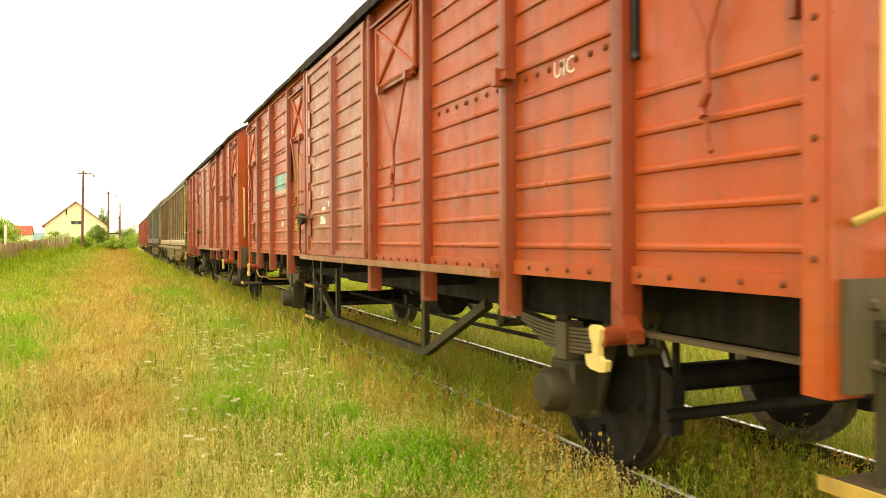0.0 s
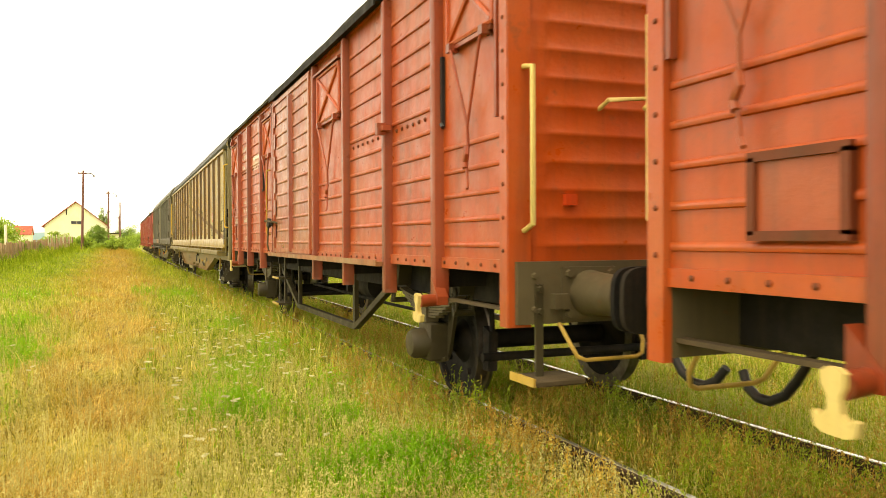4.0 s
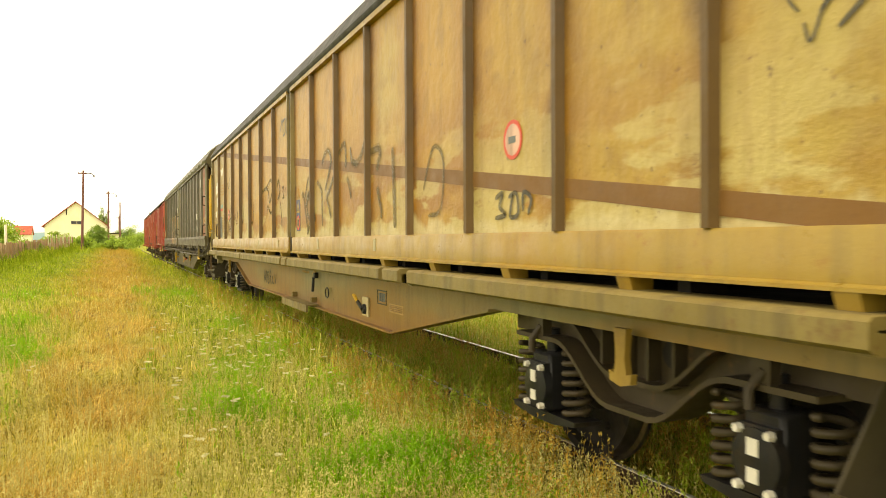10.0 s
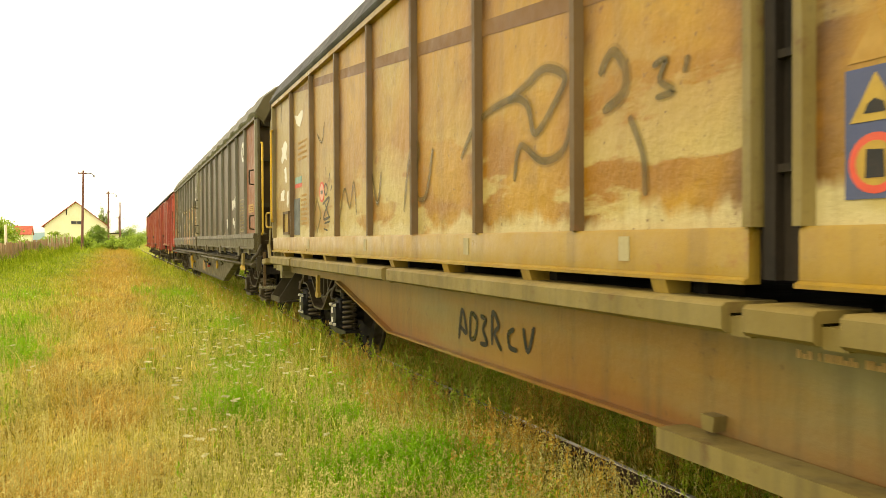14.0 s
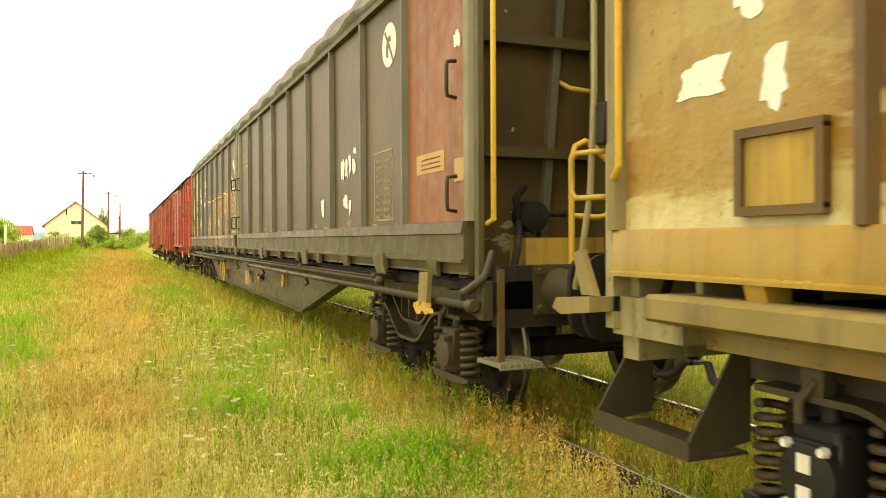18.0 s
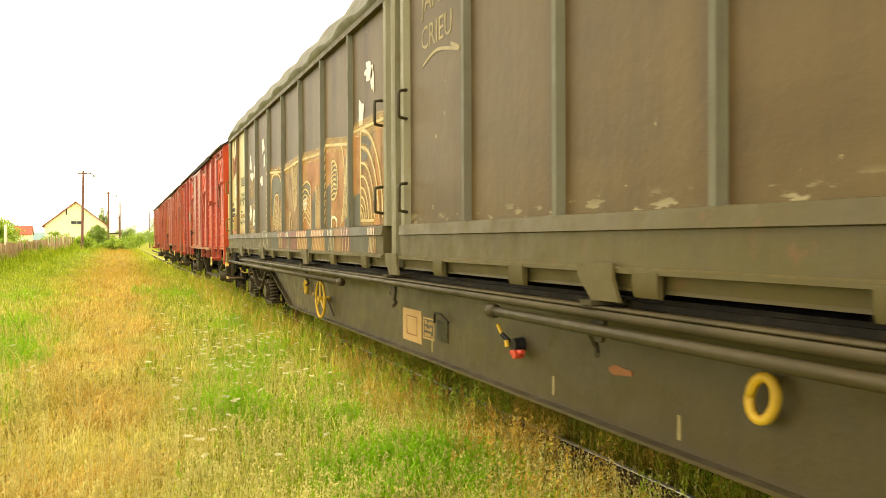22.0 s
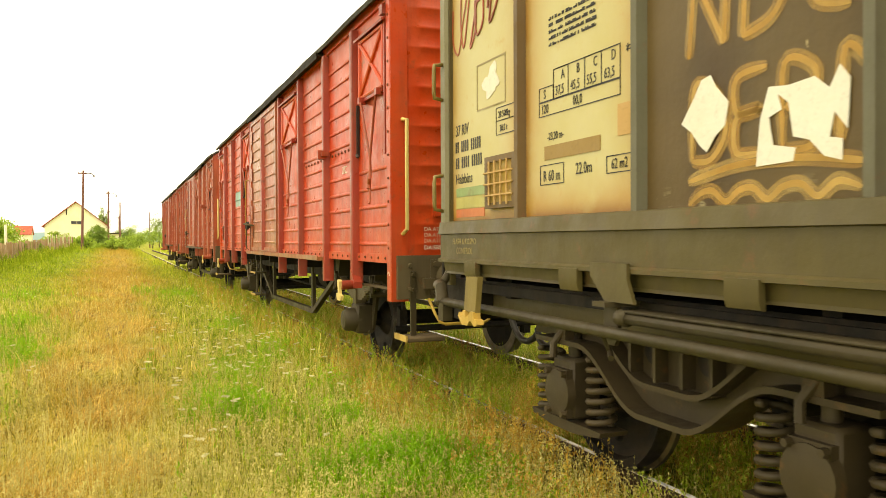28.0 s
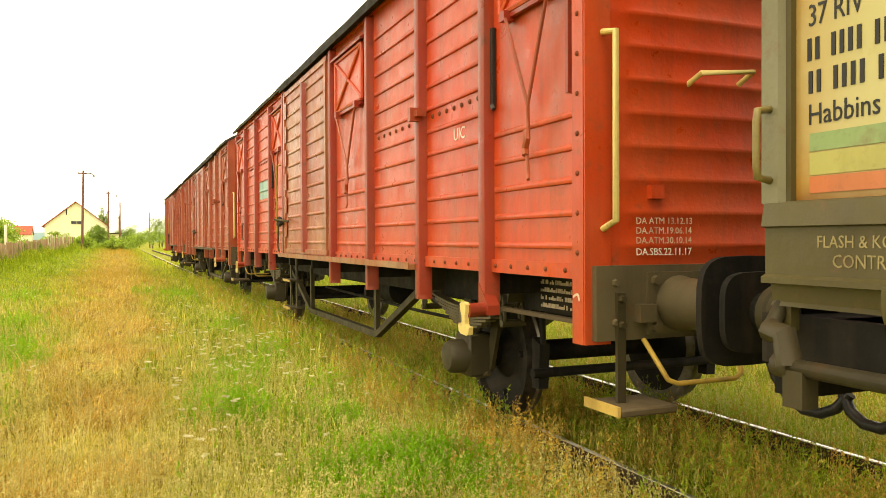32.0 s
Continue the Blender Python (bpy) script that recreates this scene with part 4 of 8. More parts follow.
def sliding_wall_wagon(name_label, length, ends, posts, joint, paints, belly, bogies, tan, special=()):
    """A long covered wagon whose side walls slide: panels between posts, skirt, arched roof, fish-belly sill."""
    panel_p, post_p, skirt_p, beam_p = paints
    w = thing("sliding_wall_wagon", name_label, "freight wagon", "wagons of the train")
    flip = Matrix.Translation((0, length, 0)) @ Matrix.Rotation(math.pi, 4, "Z")
    near = []
    edge = [ends[0]] + list(posts) + [ends[1]]
    zs = (1.42, 3.36) if tan else (1.50, 3.42)
    for i, (a, b) in enumerate(zip(edge, edge[1:])):
        if a < joint[0] + 0.01 and b > joint[1] - 0.01:
            continue
        bm = B()
        box(bm, -1.375, -1.345, a, b, zs[0] - 0.02, zs[1])
        near.append(part("wall_panel", bm, next((m for lo, hi, m in special if lo <= (a + b) / 2 <= hi), panel_p), w))
    for y in edge:
        bm = B()
        j = abs(y - joint[0]) < 0.02 or abs(y - joint[1]) < 0.02 or y in ends
        h = (0.034 if tan and y not in ends else 0.05 if tan else 0.062) if j else 0.035
        slab(bm, [(-1.372, y - h), (-1.425, y - h * 0.6), (-1.425, y + h * 0.6), (-1.372, y + h)], zs[0] - 0.01, zs[1], "z")
        near.append(part("wall_post", bm, ((beam_p if tan else JOINT) if j else post_p) if tan or y < 20 or y > 21.5 else TAN_POST, w))
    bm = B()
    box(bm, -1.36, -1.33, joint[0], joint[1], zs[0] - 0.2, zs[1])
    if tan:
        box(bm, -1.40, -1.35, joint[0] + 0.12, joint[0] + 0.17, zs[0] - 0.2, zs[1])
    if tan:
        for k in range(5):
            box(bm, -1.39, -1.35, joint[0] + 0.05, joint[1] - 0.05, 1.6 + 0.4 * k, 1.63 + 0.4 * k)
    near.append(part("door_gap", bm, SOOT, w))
    if not tan:
        c = (joint[0] + joint[1]) / 2
        bm = B()
        slab(bm, [(-1.36, c - 0.06), (-1.425, c - 0.055), (-1.43, c - 0.03), (-1.43, c + 0.03), (-1.425, c + 0.055), (-1.36, c + 0.06)], 1.14, zs[1] + 0.04, "z")
        near.append(part("door_stile", bm, JOINT, w, "pale olive stile between the sliding walls"))
    for a, b in ((ends[0], joint[0]), (joint[1], ends[1])):
        bm = B()
        if tan:
            slab(bm, [(-1.36, 1.41), (-1.405, 1.41), (-1.415, 1.395), (-1.415, 1.225), (-1.44, 1.215), (-1.44, 1.20), (-1.36, 1.20)], a, b, "y")
            box(bm, -1.43, -1.36, a, b, zs[1], zs[1] + 0.07)
        else:
            slab(bm, [(-1.36, 1.50), (-1.45, 1.49), (-1.465, 1.41), (-1.445, 1.405), (-1.445, 1.245), (-1.465, 1.235), (-1.465, 1.215), (-1.42, 1.21), (-1.41, 1.15), (-1.42, 1.135), (-1.36, 1.13)], a, b, "y")
            box(bm, -1.43, -1.36, a, b, zs[1], zs[1] + 0.06)
        near.append(part("skirt", bm, skirt_p, w))
        bm = B()
        if tan:
            slab(bm, [(-1.30, 1.10), (-1.40, 1.10), (-1.43, 1.19), (-1.43, 1.199), (-1.30, 1.199)], -0.05, 0.05, "y")
        else:
            slab(bm, [(-1.44, 1.225), (-1.474, 1.225), (-1.474, 1.15), (-1.462, 1.115), (-1.44, 1.11)], -0.085, 0.085, "y")
        first = part("skirt_bracket", bm, skirt_p, w)
        first.location.y = a + 0.5
        near.append(first)
        k = a + 1.68
        while k < b - 0.3:
            near.append(again(first, Matrix.Translation((0, k, 0))))
            k += 1.18
    # fish-belly side sill
    y0, y1, y2, y3, zb = belly
    bm = B()
    slab(bm, [(0.5, 1.02), (0.5, 0.90), (y0, 0.90), (y1, zb), (y2, zb), (y3, 0.90), (length - 0.5, 0.90), (length - 0.5, 1.02)], -1.23, -1.21, "x")
    box(bm, -1.29, -1.15, y1, y2, zb - 0.012, zb + 0.006)
    for p, q in (((y0, 0.90), (y1, zb)), ((y2, zb), (y3, 0.90))):
        slab(bm, [(p[0], p[1] - 0.01), (q[0], q[1] - 0.01), (q[0], q[1] + 0.008), (p[0], p[1] + 0.008)], -1.29, -1.15, "x")
    near.append(part("side_sill", bm, SILL_PLATE if tan else SILL_DARK, w, "deep fish-bellied side sill"))
    bm = B()
    box(bm, -1.32, -1.15, 0.3, length - 0.3, 1.02, 1.10)
    for k in range(int(length / 1.2)):
        box(bm, -1.30, -1.10, 0.8 + 1.2 * k, 0.88 + 1.2 * k, 1.0, 1.24)
    near.append(part("rail_beam", bm, SOOT, w))
    bm = B()
    if tan:
        for a, b in ((0.95, 4.9), (5.12, 5.5), (5.6, 9.55), (9.65, 9.95), (10.05, 13.9), (14.02, 17.8), (17.9, 19.3)):
            slab(bm, [(-1.28, 1.14), (-1.52, 1.14), (-1.54, 1.125), (-1.54, 1.045), (-1.52, 1.03), (-1.50, 1.03), (-1.50, 1.10), (-1.28, 1.10)], a, b, "y")
        for a in (1.0, 4.95, 5.55, 9.6, 10.0, 13.96, 17.85, 19.2):
            box(bm, -1.50, -1.2, a - 0.05, a + 0.05, 1.02, 1.09)
        near.append(part("side_rail", bm, TAN_BEAM, w, "scuffed cream door guide rail"))
    else:
        for a, b, z, r in ((1.9, 19.75, 1.022, 0.025), (0.0, 9.24, 0.948, 0.029), (12.72, 21.86, 0.948, 0.029)):
            tube(bm, [(-1.50, a, z), (-1.50, (a + b) / 2, z), (-1.50, b, z)], r, 10)
            for e in (a, b):
                lathe(bm, [(e - 0.03, r + 0.012), (e + 0.03, r + 0.012)], 12, "y", (-1.50, 0, z))
            if z > 1:
                box(bm, -1.515, -1.40, a, b, z + 0.026, z + 0.036)
            near.append(part("guide_pipe", bm, BEAM, w, "long grey guide pipe", smooth=True))
            bm = B()
        for a in (2.0, 5.0, 8.2, 11.2, 14.5, 17.6, 19.9):
            bm = B()
            box(bm, -1.53, -1.25, a - 0.05, a + 0.05, 1.062, 1.085)
            bracket = part("pipe_bracket", bm, BEAM, w)
            near.append(bracket)
            bm = B()
            slab(bm, [(a - 0.055, 1.06), (a + 0.055, 1.06), (a + 0.05, 0.93), (a + 0.02, 0.885), (a - 0.03, 0.885), (a - 0.055, 0.93)], -1.465, -1.445, "x")
            part("bracket_plate", bm, BEAM, bracket)
            bm = B()
            tube(bm, [(-1.45, a + 0.1, 0.94), (-1.40, a + 0.1, 0.84), (-1.45, a + 0.02, 0.82)], 0.014, 8)
            part("bracket_hook", bm, BEAM, bracket)
            bm = B()
            slab(bm, [(a - 0.15, 1.26), (a + 0.14, 1.26), (a + 0.14, 1.20), (a + 0.02, 1.085), (a - 0.20, 1.085), (a - 0.15, 1.19)], -1.485, -1.467, "x")
            part("hanger_plate", bm, SKIRT, bracket, "folded hanger plate below the skirt")
        # elbow where the long pipe meets the wagon's end
        bm = B()
        tube(bm, [(-1.36, 21.98, 1.18), (-1.44, 21.97, 1.07), (-1.49, 21.93, 1.055), (-1.50, 21.86, 1.05), (-1.50, 21.84, 0.95)], [0.025, 0.03, 0.04, 0.042, 0.045], 10)
        box(bm, -1.53, -1.46, 21.76, 21.84, 0.82, 0.94)
        near.append(part("pipe_elbow", bm, BEAM, w, smooth=False))
        bm = B()
        tube(bm, [(-1.50, 0.14, 1.03), (-1.50, 0.04, 1.05), (-1.49, -0.04, 1.09), (-1.44, -0.07, 1.14), (-1.38, -0.05, 1.30)], [0.026, 0.03, 0.03, 0.026, 0.020], 10)
        lathe(bm, [(0.04, 0.042), (-0.04, 0.042)], 14, "y", (-1.50, 0, 0.955))
        box(bm, -1.45, -1.38, -0.06, 0.04, 0.86, 1.10)
        soften(bm, 0.006)
        near.append(part("pipe_elbow", bm, BEAM, w, "elbow and bracket at the pipe's end"))
        for a in (0.59, 21.14):
            bm = B()
            slab(bm, [(a - 0.09, 1.15), (a + 0.075, 1.145), (a + 0.11, 0.94), (a - 0.05, 0.93)], -1.60, -1.565, "x")
            near.append(part("lever_plate", bm, TAN_BEAM, w, "faded lever plate"))
            bm = B()
            slab(bm, [(a - 0.05, 0.94), (a - 0.055, 0.90), (a - 0.09, 0.895), (a - 0.105, 0.87), (a - 0.06, 0.855), (a + 0.0, 0.885), (a + 0.05, 0.85), (a + 0.12, 0.85), (a + 0.18, 0.90), (a + 0.165, 0.925), (a + 0.12, 0.89), (a + 0.105, 0.94), (a + 0.08, 0.94), (a + 0.075, 0.90), (a + 0.03, 0.915), (a - 0.005, 0.94)], -1.61, -1.565, "x")
            part("lever_fork", bm, TAN_SILL, near[-1])
    for ob in near:
        c = again(ob, flip @ ob.matrix_basis)
        for sub in ob.children:
            again(sub, Matrix(), c)
    # roof
    bm = B()
    prof = [(-1.44, zs[1] + 0.06), (-1.45, zs[1] + 0.10), (-1.30, zs[1] + 0.36), (-1.05, zs[1] + 0.56), (-0.6, zs[1] + 0.70), (0, zs[1] + 0.75)]
    prof = prof + [(-x, z) for x, z in prof[-2::-1]]
    under = [(x * 0.97, z - 0.04) for x, z in prof][::-1]
    rings, n = [], int(length / 0.6)
    for i in range(n * 2 + 1):
        y = 0.02 + (length - 0.04) * i / (2 * n)
        k = 0.0 if tan else (0.03 if i % 4 in (1, 2) else 0.0)
        rings.append([(x * (1 + k * 0.5), y, z + k) for x, z in prof] + [(x, y, z) for x, z in under])
    loft(bm, rings)
    part("roof", bm, ROOF if tan else DARK_POST, w, "dark rounded roof")
    # ends
    for s, y in ((-1, 0.0), (1, length)):
        bm = B()
        ye = y - s * 0.55
        top = [(x * 0.96, z - 0.03) for x, z in prof]
        slab(bm, [(-1.33, 1.1)] + top + [(1.33, 1.1)], ye, ye - s * 0.04, "y")
        part("end_wall", bm, GRIMY_CREAM if tan else DARK, w)
        bm = B()
        for sx in (-1, 1):
            box(bm, min(sx * 1.40, sx * (1.24 if tan else 1.36)), max(sx * 1.40, sx * (1.24 if tan else 1.36)), min(y - s * (0.0 if tan else 0.11), y - s * (0.06 if tan else 0.17)), max(y - s * (0.0 if tan else 0.11), y - s * (0.06 if tan else 0.17)), 0.95 if tan else 1.05, zs[1] + 0.2)
            box(bm, min(sx * 0.32, sx * 0.22), max(sx * 0.32, sx * 0.22), min(y - s * 0.1, y - s * 0.5), max(y - s * 0.1, y - s * 0.5), 1.1, zs[1] + 0.5)
        for z in (1.95, 2.75, 3.35):
            box(bm, -1.28, 1.28, min(ye, ye + s * 0.10), max(ye, ye + s * 0.10), z, z + 0.07)
        slab(bm, [(x * 0.99, z) for x, z in prof] + [(x * 0.9, z - 0.16) for x, z in prof[::-1]], y, y - s * 0.06, "y")
        part("end_frame", bm, GRIMY_CREAM if tan else SKIRT, w)
        bm = B()
        for x in (-0.72, 0.72):
            slab(bm, [(x - 0.03, 1.15), (x + 0.03, 1.15), (x * 0.72 + 0.03, 3.5), (x * 0.72 - 0.03, 3.5)], ye, ye + s * 0.06, "y")
        part("end_stiffener", bm, DARK_POST if not tan else TAN_POST, w)
        bm = B()
        yh = y + s * 0.0
        box(bm, -1.36, 1.36, min(yh, yh - s * 0.5), max(yh, yh - s * 0.5), 0.92, 1.10)
        box(bm, -1.30, 1.30, min(yh, yh - s * 0.12), max(yh, yh - s * 0.12), 0.80, 1.2)
        part("headstock", bm, SOOT if not tan else GRIMY_CREAM, w)
        for x in (-0.875, 0.875):
            buffer(w, x, yh, s, BEAM, SOOT, 0.28, 0.25)
        coupling(w, yh, s)
        bm = B()
        if tan:
            tube(bm, [(-1.40, y - s * 0.06, 3.02), (-1.46, y - s * 0.19, 3.0), (-1.46, y - s * 0.19, 1.70), (-1.45, y - s * 0.15, 1.66), (-1.40, y - s * 0.06, 1.65)], 0.016)
        else:
            tube(bm, [(-1.335, y - s * 0.12, 3.02), (-1.335, y - s * 0.02, 3.0), (-1.335, y - s * 0.02, 1.50), (-1.335, y - s * 0.12, 1.47)], 0.018)
        part("handrail", bm, YELLOW, w, "long yellow end handrail")
        bm = B()
        tube(bm, [(-0.53, ye, 2.52), (-0.52, ye + s * 0.12, 2.46), (-0.26, ye + s * 0.12, 2.44), (-0.24, ye, 2.50)], 0.018)
        part("end_handle", bm, YELLOW, w)
        bm = B()
        tube(bm, [(p, ye + s * 0.35, z) for p, z in ((-0.65, 1.14), (-0.65, 1.92), (-0.62, 2.01), (-0.54, 2.05), (-0.48, 2.02), (-0.33, 1.90), (-0.30, 1.82), (-0.33, 1.58), (-0.37, 1.53), (-0.45, 1.52), (-0.64, 1.53))], 0.022)
        part("platform_rail", bm, YELLOW, w)
        bm = B()
        if tan:
            p0, p1 = (0.58, 1.16) if s < 0 else (-0.05, 0.60)
            for a in (p0, p1):
                slab(bm, [(-1.10, 0.92), (-1.10, 0.52), (-1.42, 0.48), (-1.42, 0.55), (-1.18, 0.92)], y - s * a, y - s * (a + 0.014), "y")
            box(bm, -1.425, -1.12, min(y - s * (p0 - 0.01), y - s * (p1 + 0.02)), max(y - s * (p0 - 0.01), y - s * (p1 + 0.02)), 0.47, 0.482)
            box(bm, -1.43, -1.415, min(y - s * (p0 - 0.01), y - s * (p1 + 0.02)), max(y - s * (p0 - 0.01), y - s * (p1 + 0.02)), 0.47, 0.55)
            part("end_step", bm, BEAM, w, "boxed steel end step")
            yk = y - s * 2.48
            bm = B()
            slab(bm, [(yk - 0.05, 0.94), (yk + 0.05, 0.94), (yk + 0.035, 0.80), (yk + 0.05, 0.72), (yk + 0.09, 0.73), (yk + 0.085, 0.68), (yk, 0.66), (yk - 0.085, 0.68), (yk - 0.09, 0.73), (yk - 0.05, 0.72), (yk - 0.035, 0.80)], -1.32, -1.285, "x")
            part("rope_hook", bm, HOOK_OLD, w, "worn yellow rope hook")
        elif s < 0:
            box(bm, -1.35, -1.31, min(y + s * 0.05, y + s * 0.08), max(y + s * 0.05, y + s * 0.08), 0.60, 1.18)
            part("step_hanger", bm, TAN_POST, w)
            bm = B()
            for yy in (-0.16, 0.16):
                box(bm, -1.39, -1.08, min(y + s * yy, y + s * (yy + 0.02)), max(y + s * yy, y + s * (yy + 0.02)), 0.565, 0.574)
            box(bm, -1.25, -1.22, min(y - s * 0.139, y + s * 0.159), max(y - s * 0.139, y + s * 0.159), 0.565, 0.574)
            board = part("step_board", bm, JOINT, w, "grey slatted metal step")
            for k in range(7):
                bm = B()
                box(bm, -1.39 + 0.045 * k, -1.365 + 0.045 * k, min(y - s * 0.16, y + s * 0.18), max(y - s * 0.16, y + s * 0.18), 0.575, 0.602)
                part("slat", bm, JOINT, board)
        bm = B()
        lathe(bm, [(ye + s * 0.05, 0.11), (ye + s * 0.2, 0.11), (ye + s * 0.22, 0.04)], 16, "y", (-0.85, 0, 1.53))
        tube(bm, [(-1.2, y - s * 0.1, 0.95), (-1.1, y - s * 0.15, 1.3), (-0.95, ye + s * 0.15, 1.50), (-0.98, ye + s * 0.15, 1.66), (-0.90, ye + s * 0.14, 1.74)], 0.026)
        tube(bm, [(-0.85, ye + s * 0.15, 1.55), (-0.2, ye + s * 0.2, 1.54), (0.3, ye + s * 0.2, 1.6)], 0.022)
        part("lock_mechanism", bm, SOOT, w)
        bm = B()
        box(bm, -0.95, -0.30, min(ye, ye + s * 0.25), max(ye, ye + s * 0.25), 1.1, 1.38)
        part("tool_box", bm, TAN_POST if tan else OCHRE, w, "" if tan else "ochre yellow box between the end posts")
    bm = B()
    box(bm, -1.34, 1.34, 0.3, length - 0.3, 1.02, 1.08)
    for x in (-0.9, 0.9, 0.0):
        box(bm, x - 0.05, x + 0.05, 0.3, length - 0.3, 0.86, 1.02)
    part("underframe", bm, SOOT, w)
    for yc in bogies:
        bogie(w, yc, tan)
    return w


# ---- the train ----
A_Y, B_Y, C_Y, D_Y, E_Y, F_Y, G_Y = -68.05, -54.15, -41.0, -19.9, 3.33, 17.3, 31.25
wagon_a = boxcar("orange-red two-axle covered wagon with ribbed steel sides", RED_ORANGE, FLAKED, POST_ORANGE, "wagons of the train")
wagon_b = copy_thing(wagon_a, Matrix())
wagon_e = boxcar("red two-axle covered wagon with ribbed steel sides", RED_DEEP, FLAKED, POST_RED, "wagons of the train")
wagon_f = boxcar("dull worn red two-axle covered wagon with ribbed steel sides", RED_WORN, RED_WORN, BROWN_RED, "wagons of the train")
wagon_g = copy_thing(wagon_f, Matrix())
C_POSTS = [0.62 + 1.15 * k for k in range(1, 8)] + [9.82, 10.05] + [10.05 + 1.19 * k for k in range(1, 8)]
wagon_c = sliding_wall_wagon("ochre-stained cream sliding-wall wagon with graffiti on bogies", 19.78, (0.62, 19.7), C_POSTS, (9.82, 10.05), (TAN_WALL, TAN_POST, TAN, TAN_BEAM), (4.0, 6.05, 14.65, 16.5, 0.53), (2.65, 17.9), True)
D_POSTS = [0.35 + 1.187 * k for k in range(1, 9)] + [11.05, 11.50] + [11.52 + 1.18 * k for k in range(1, 8)]
D_POSTS = D_POSTS + [20.9]
wagon_d = sliding_wall_wagon("dark brown-grey sliding-wall wagon with painted letters on bogies", 22.1, (0.25, 22.0), D_POSTS, (11.05, 11.50), (DARK, DARK_POST, SKIRT, DARK_POST), (3.95, 6.05, 16.4, 18.1, 0.42), (2.15, 19.95), False, ((0, 1.4, ORANGE_PANEL), (19.6, 20.85, CREAM_FRONT), (20.85, 23, CREAM_REAR)))
TRAIN = ((wagon_a, A_Y), (wagon_b, B_Y), (wagon_c, C_Y), (wagon_d, D_Y), (wagon_e, E_Y), (wagon_f, F_Y), (wagon_g, G_Y))


# ---- markings, signs and fittings of single wagons ----
def sheet(w, name, y0, y1, z0, z1, material, x, label="", parent=None):
    bm = B()
    box(bm, x - 0.002, x + 0.003, min(y0, y1), max(y0, y1), z0, z1)
    return part(name, bm, material, parent or w, label)


def frame_lines(w, y0, y1, z0, z1, material, x, wide=0.008, name="marking_box"):
    bm = B()
    a, b = min(y0, y1), max(y0, y1)
    for p in ((a, b, z0, z0 + wide), (a, b, z1 - wide, z1), (a, a + wide, z0 + wide, z1 - wide), (b - wide, b, z0 + wide, z1 - wide)):
        box(bm, x - 0.001, x + 0.002, *p)
    return part(name, bm, material, w)


def torn(w, name, y, z, ry, rz, material, x, seed, label="", rag=0.6):
    """A torn or splashed patch with a ragged outline."""
    rnd = random.Random(seed)
    out, knots = [], [1 - rag * rnd.random() for k in range(11)]
    for k in range(44):
        a, i, f = 2 * math.pi * k / 44, k // 4, (k % 4) / 4
        r = knots[i % 11] * (1 - f) + knots[(i + 1) % 11] * f + rnd.uniform(-0.04, 0.04)
        c, s = math.cos(a), math.sin(a)
        out.append((y + ry * r * math.copysign(abs(c) ** 0.7, c), z + rz * r * math.copysign(abs(s) ** 0.7, s)))
    bm = B()
    slab(bm, out, x - 0.002, x + 0.002, "x")
    return part(name, bm, material, w, label)


def stroke(bm, pts, wide, x):
    """A painted line through a few points, smoothed, lying on the side."""
    fine = []
    for i in range(len(pts) - 1):
        p = [pts[max(i - 1, 0)], pts[i], pts[i + 1], pts[min(i + 2, len(pts) - 1)]]
        for k in range(6):
            f = k / 6
            fine.append(tuple(p[1][c] + 0.5 * f * (p[2][c] - p[0][c] + f * (2 * p[0][c] - 5 * p[1][c] + 4 * p[2][c] - p[3][c] + f * (3 * (p[1][c] - p[2][c]) + p[3][c] - p[0][c]))) for c in (0, 1)))
    fine.append(pts[-1])
    rings = []
    for i, q in enumerate(fine):
        a, b = fine[max(i - 1, 0)], fine[min(i + 1, len(fine) - 1)]
        d = math.hypot(b[0] - a[0], b[1] - a[1]) or 1.0
        n = (-(b[1] - a[1]) / d * wide / 2, (b[0] - a[0]) / d * wide / 2)
        o = x - 0.0015 - 0.00005 * i
        rings.append([(o, q[0] + n[0], q[1] + n[1]), (o, q[0] - n[0], q[1] - n[1]), (x + 0.001, q[0] - n[0], q[1] - n[1]), (x + 0.001, q[0] + n[0], q[1] + n[1])])
    loft(bm, rings)


def scrawl(w, y, z, wide, high, material, x, seed, count=5, line=0.03, name="scrawl", label="sprayed scrawl"):
    """A sprayed tag that nobody can read: looping strokes."""
    rnd = random.Random(seed)
    bm, pts = B(), []
    for k in range(count):
        cy = y - wide * (k + 0.5) / count
        a0, turn = rnd.uniform(0, 6.28), rnd.choice((-1, 1)) * rnd.uniform(0.9, 1.5)
        for j in range(4):
            a = a0 + turn * j
            pts.append((cy + wide / count * rnd.uniform(0.45, 0.9) * math.cos(a), z + high / 2 + high * 0.48 * math.sin(a) * rnd.uniform(0.7, 1.0)))
    stroke(bm, pts, line, x)
    return part(name, bm, material, w, label)


def disc(bm, y, z, r0, r1, x, stretch=1.0):
    n = 28
    rings = []
    for k in range(n + 1):
        a = 2 * math.pi * k / n
        c, s = math.cos(a) * stretch, math.sin(a)
        rings.append([(x - 0.002, y + r0 * c, z + r0 * s), (x - 0.002, y + r1 * c, z + r1 * s), (x + 0.001, y + r1 * c, z + r1 * s), (x + 0.001, y + r0 * c, z + r0 * s)])
    loft(bm, rings, False)


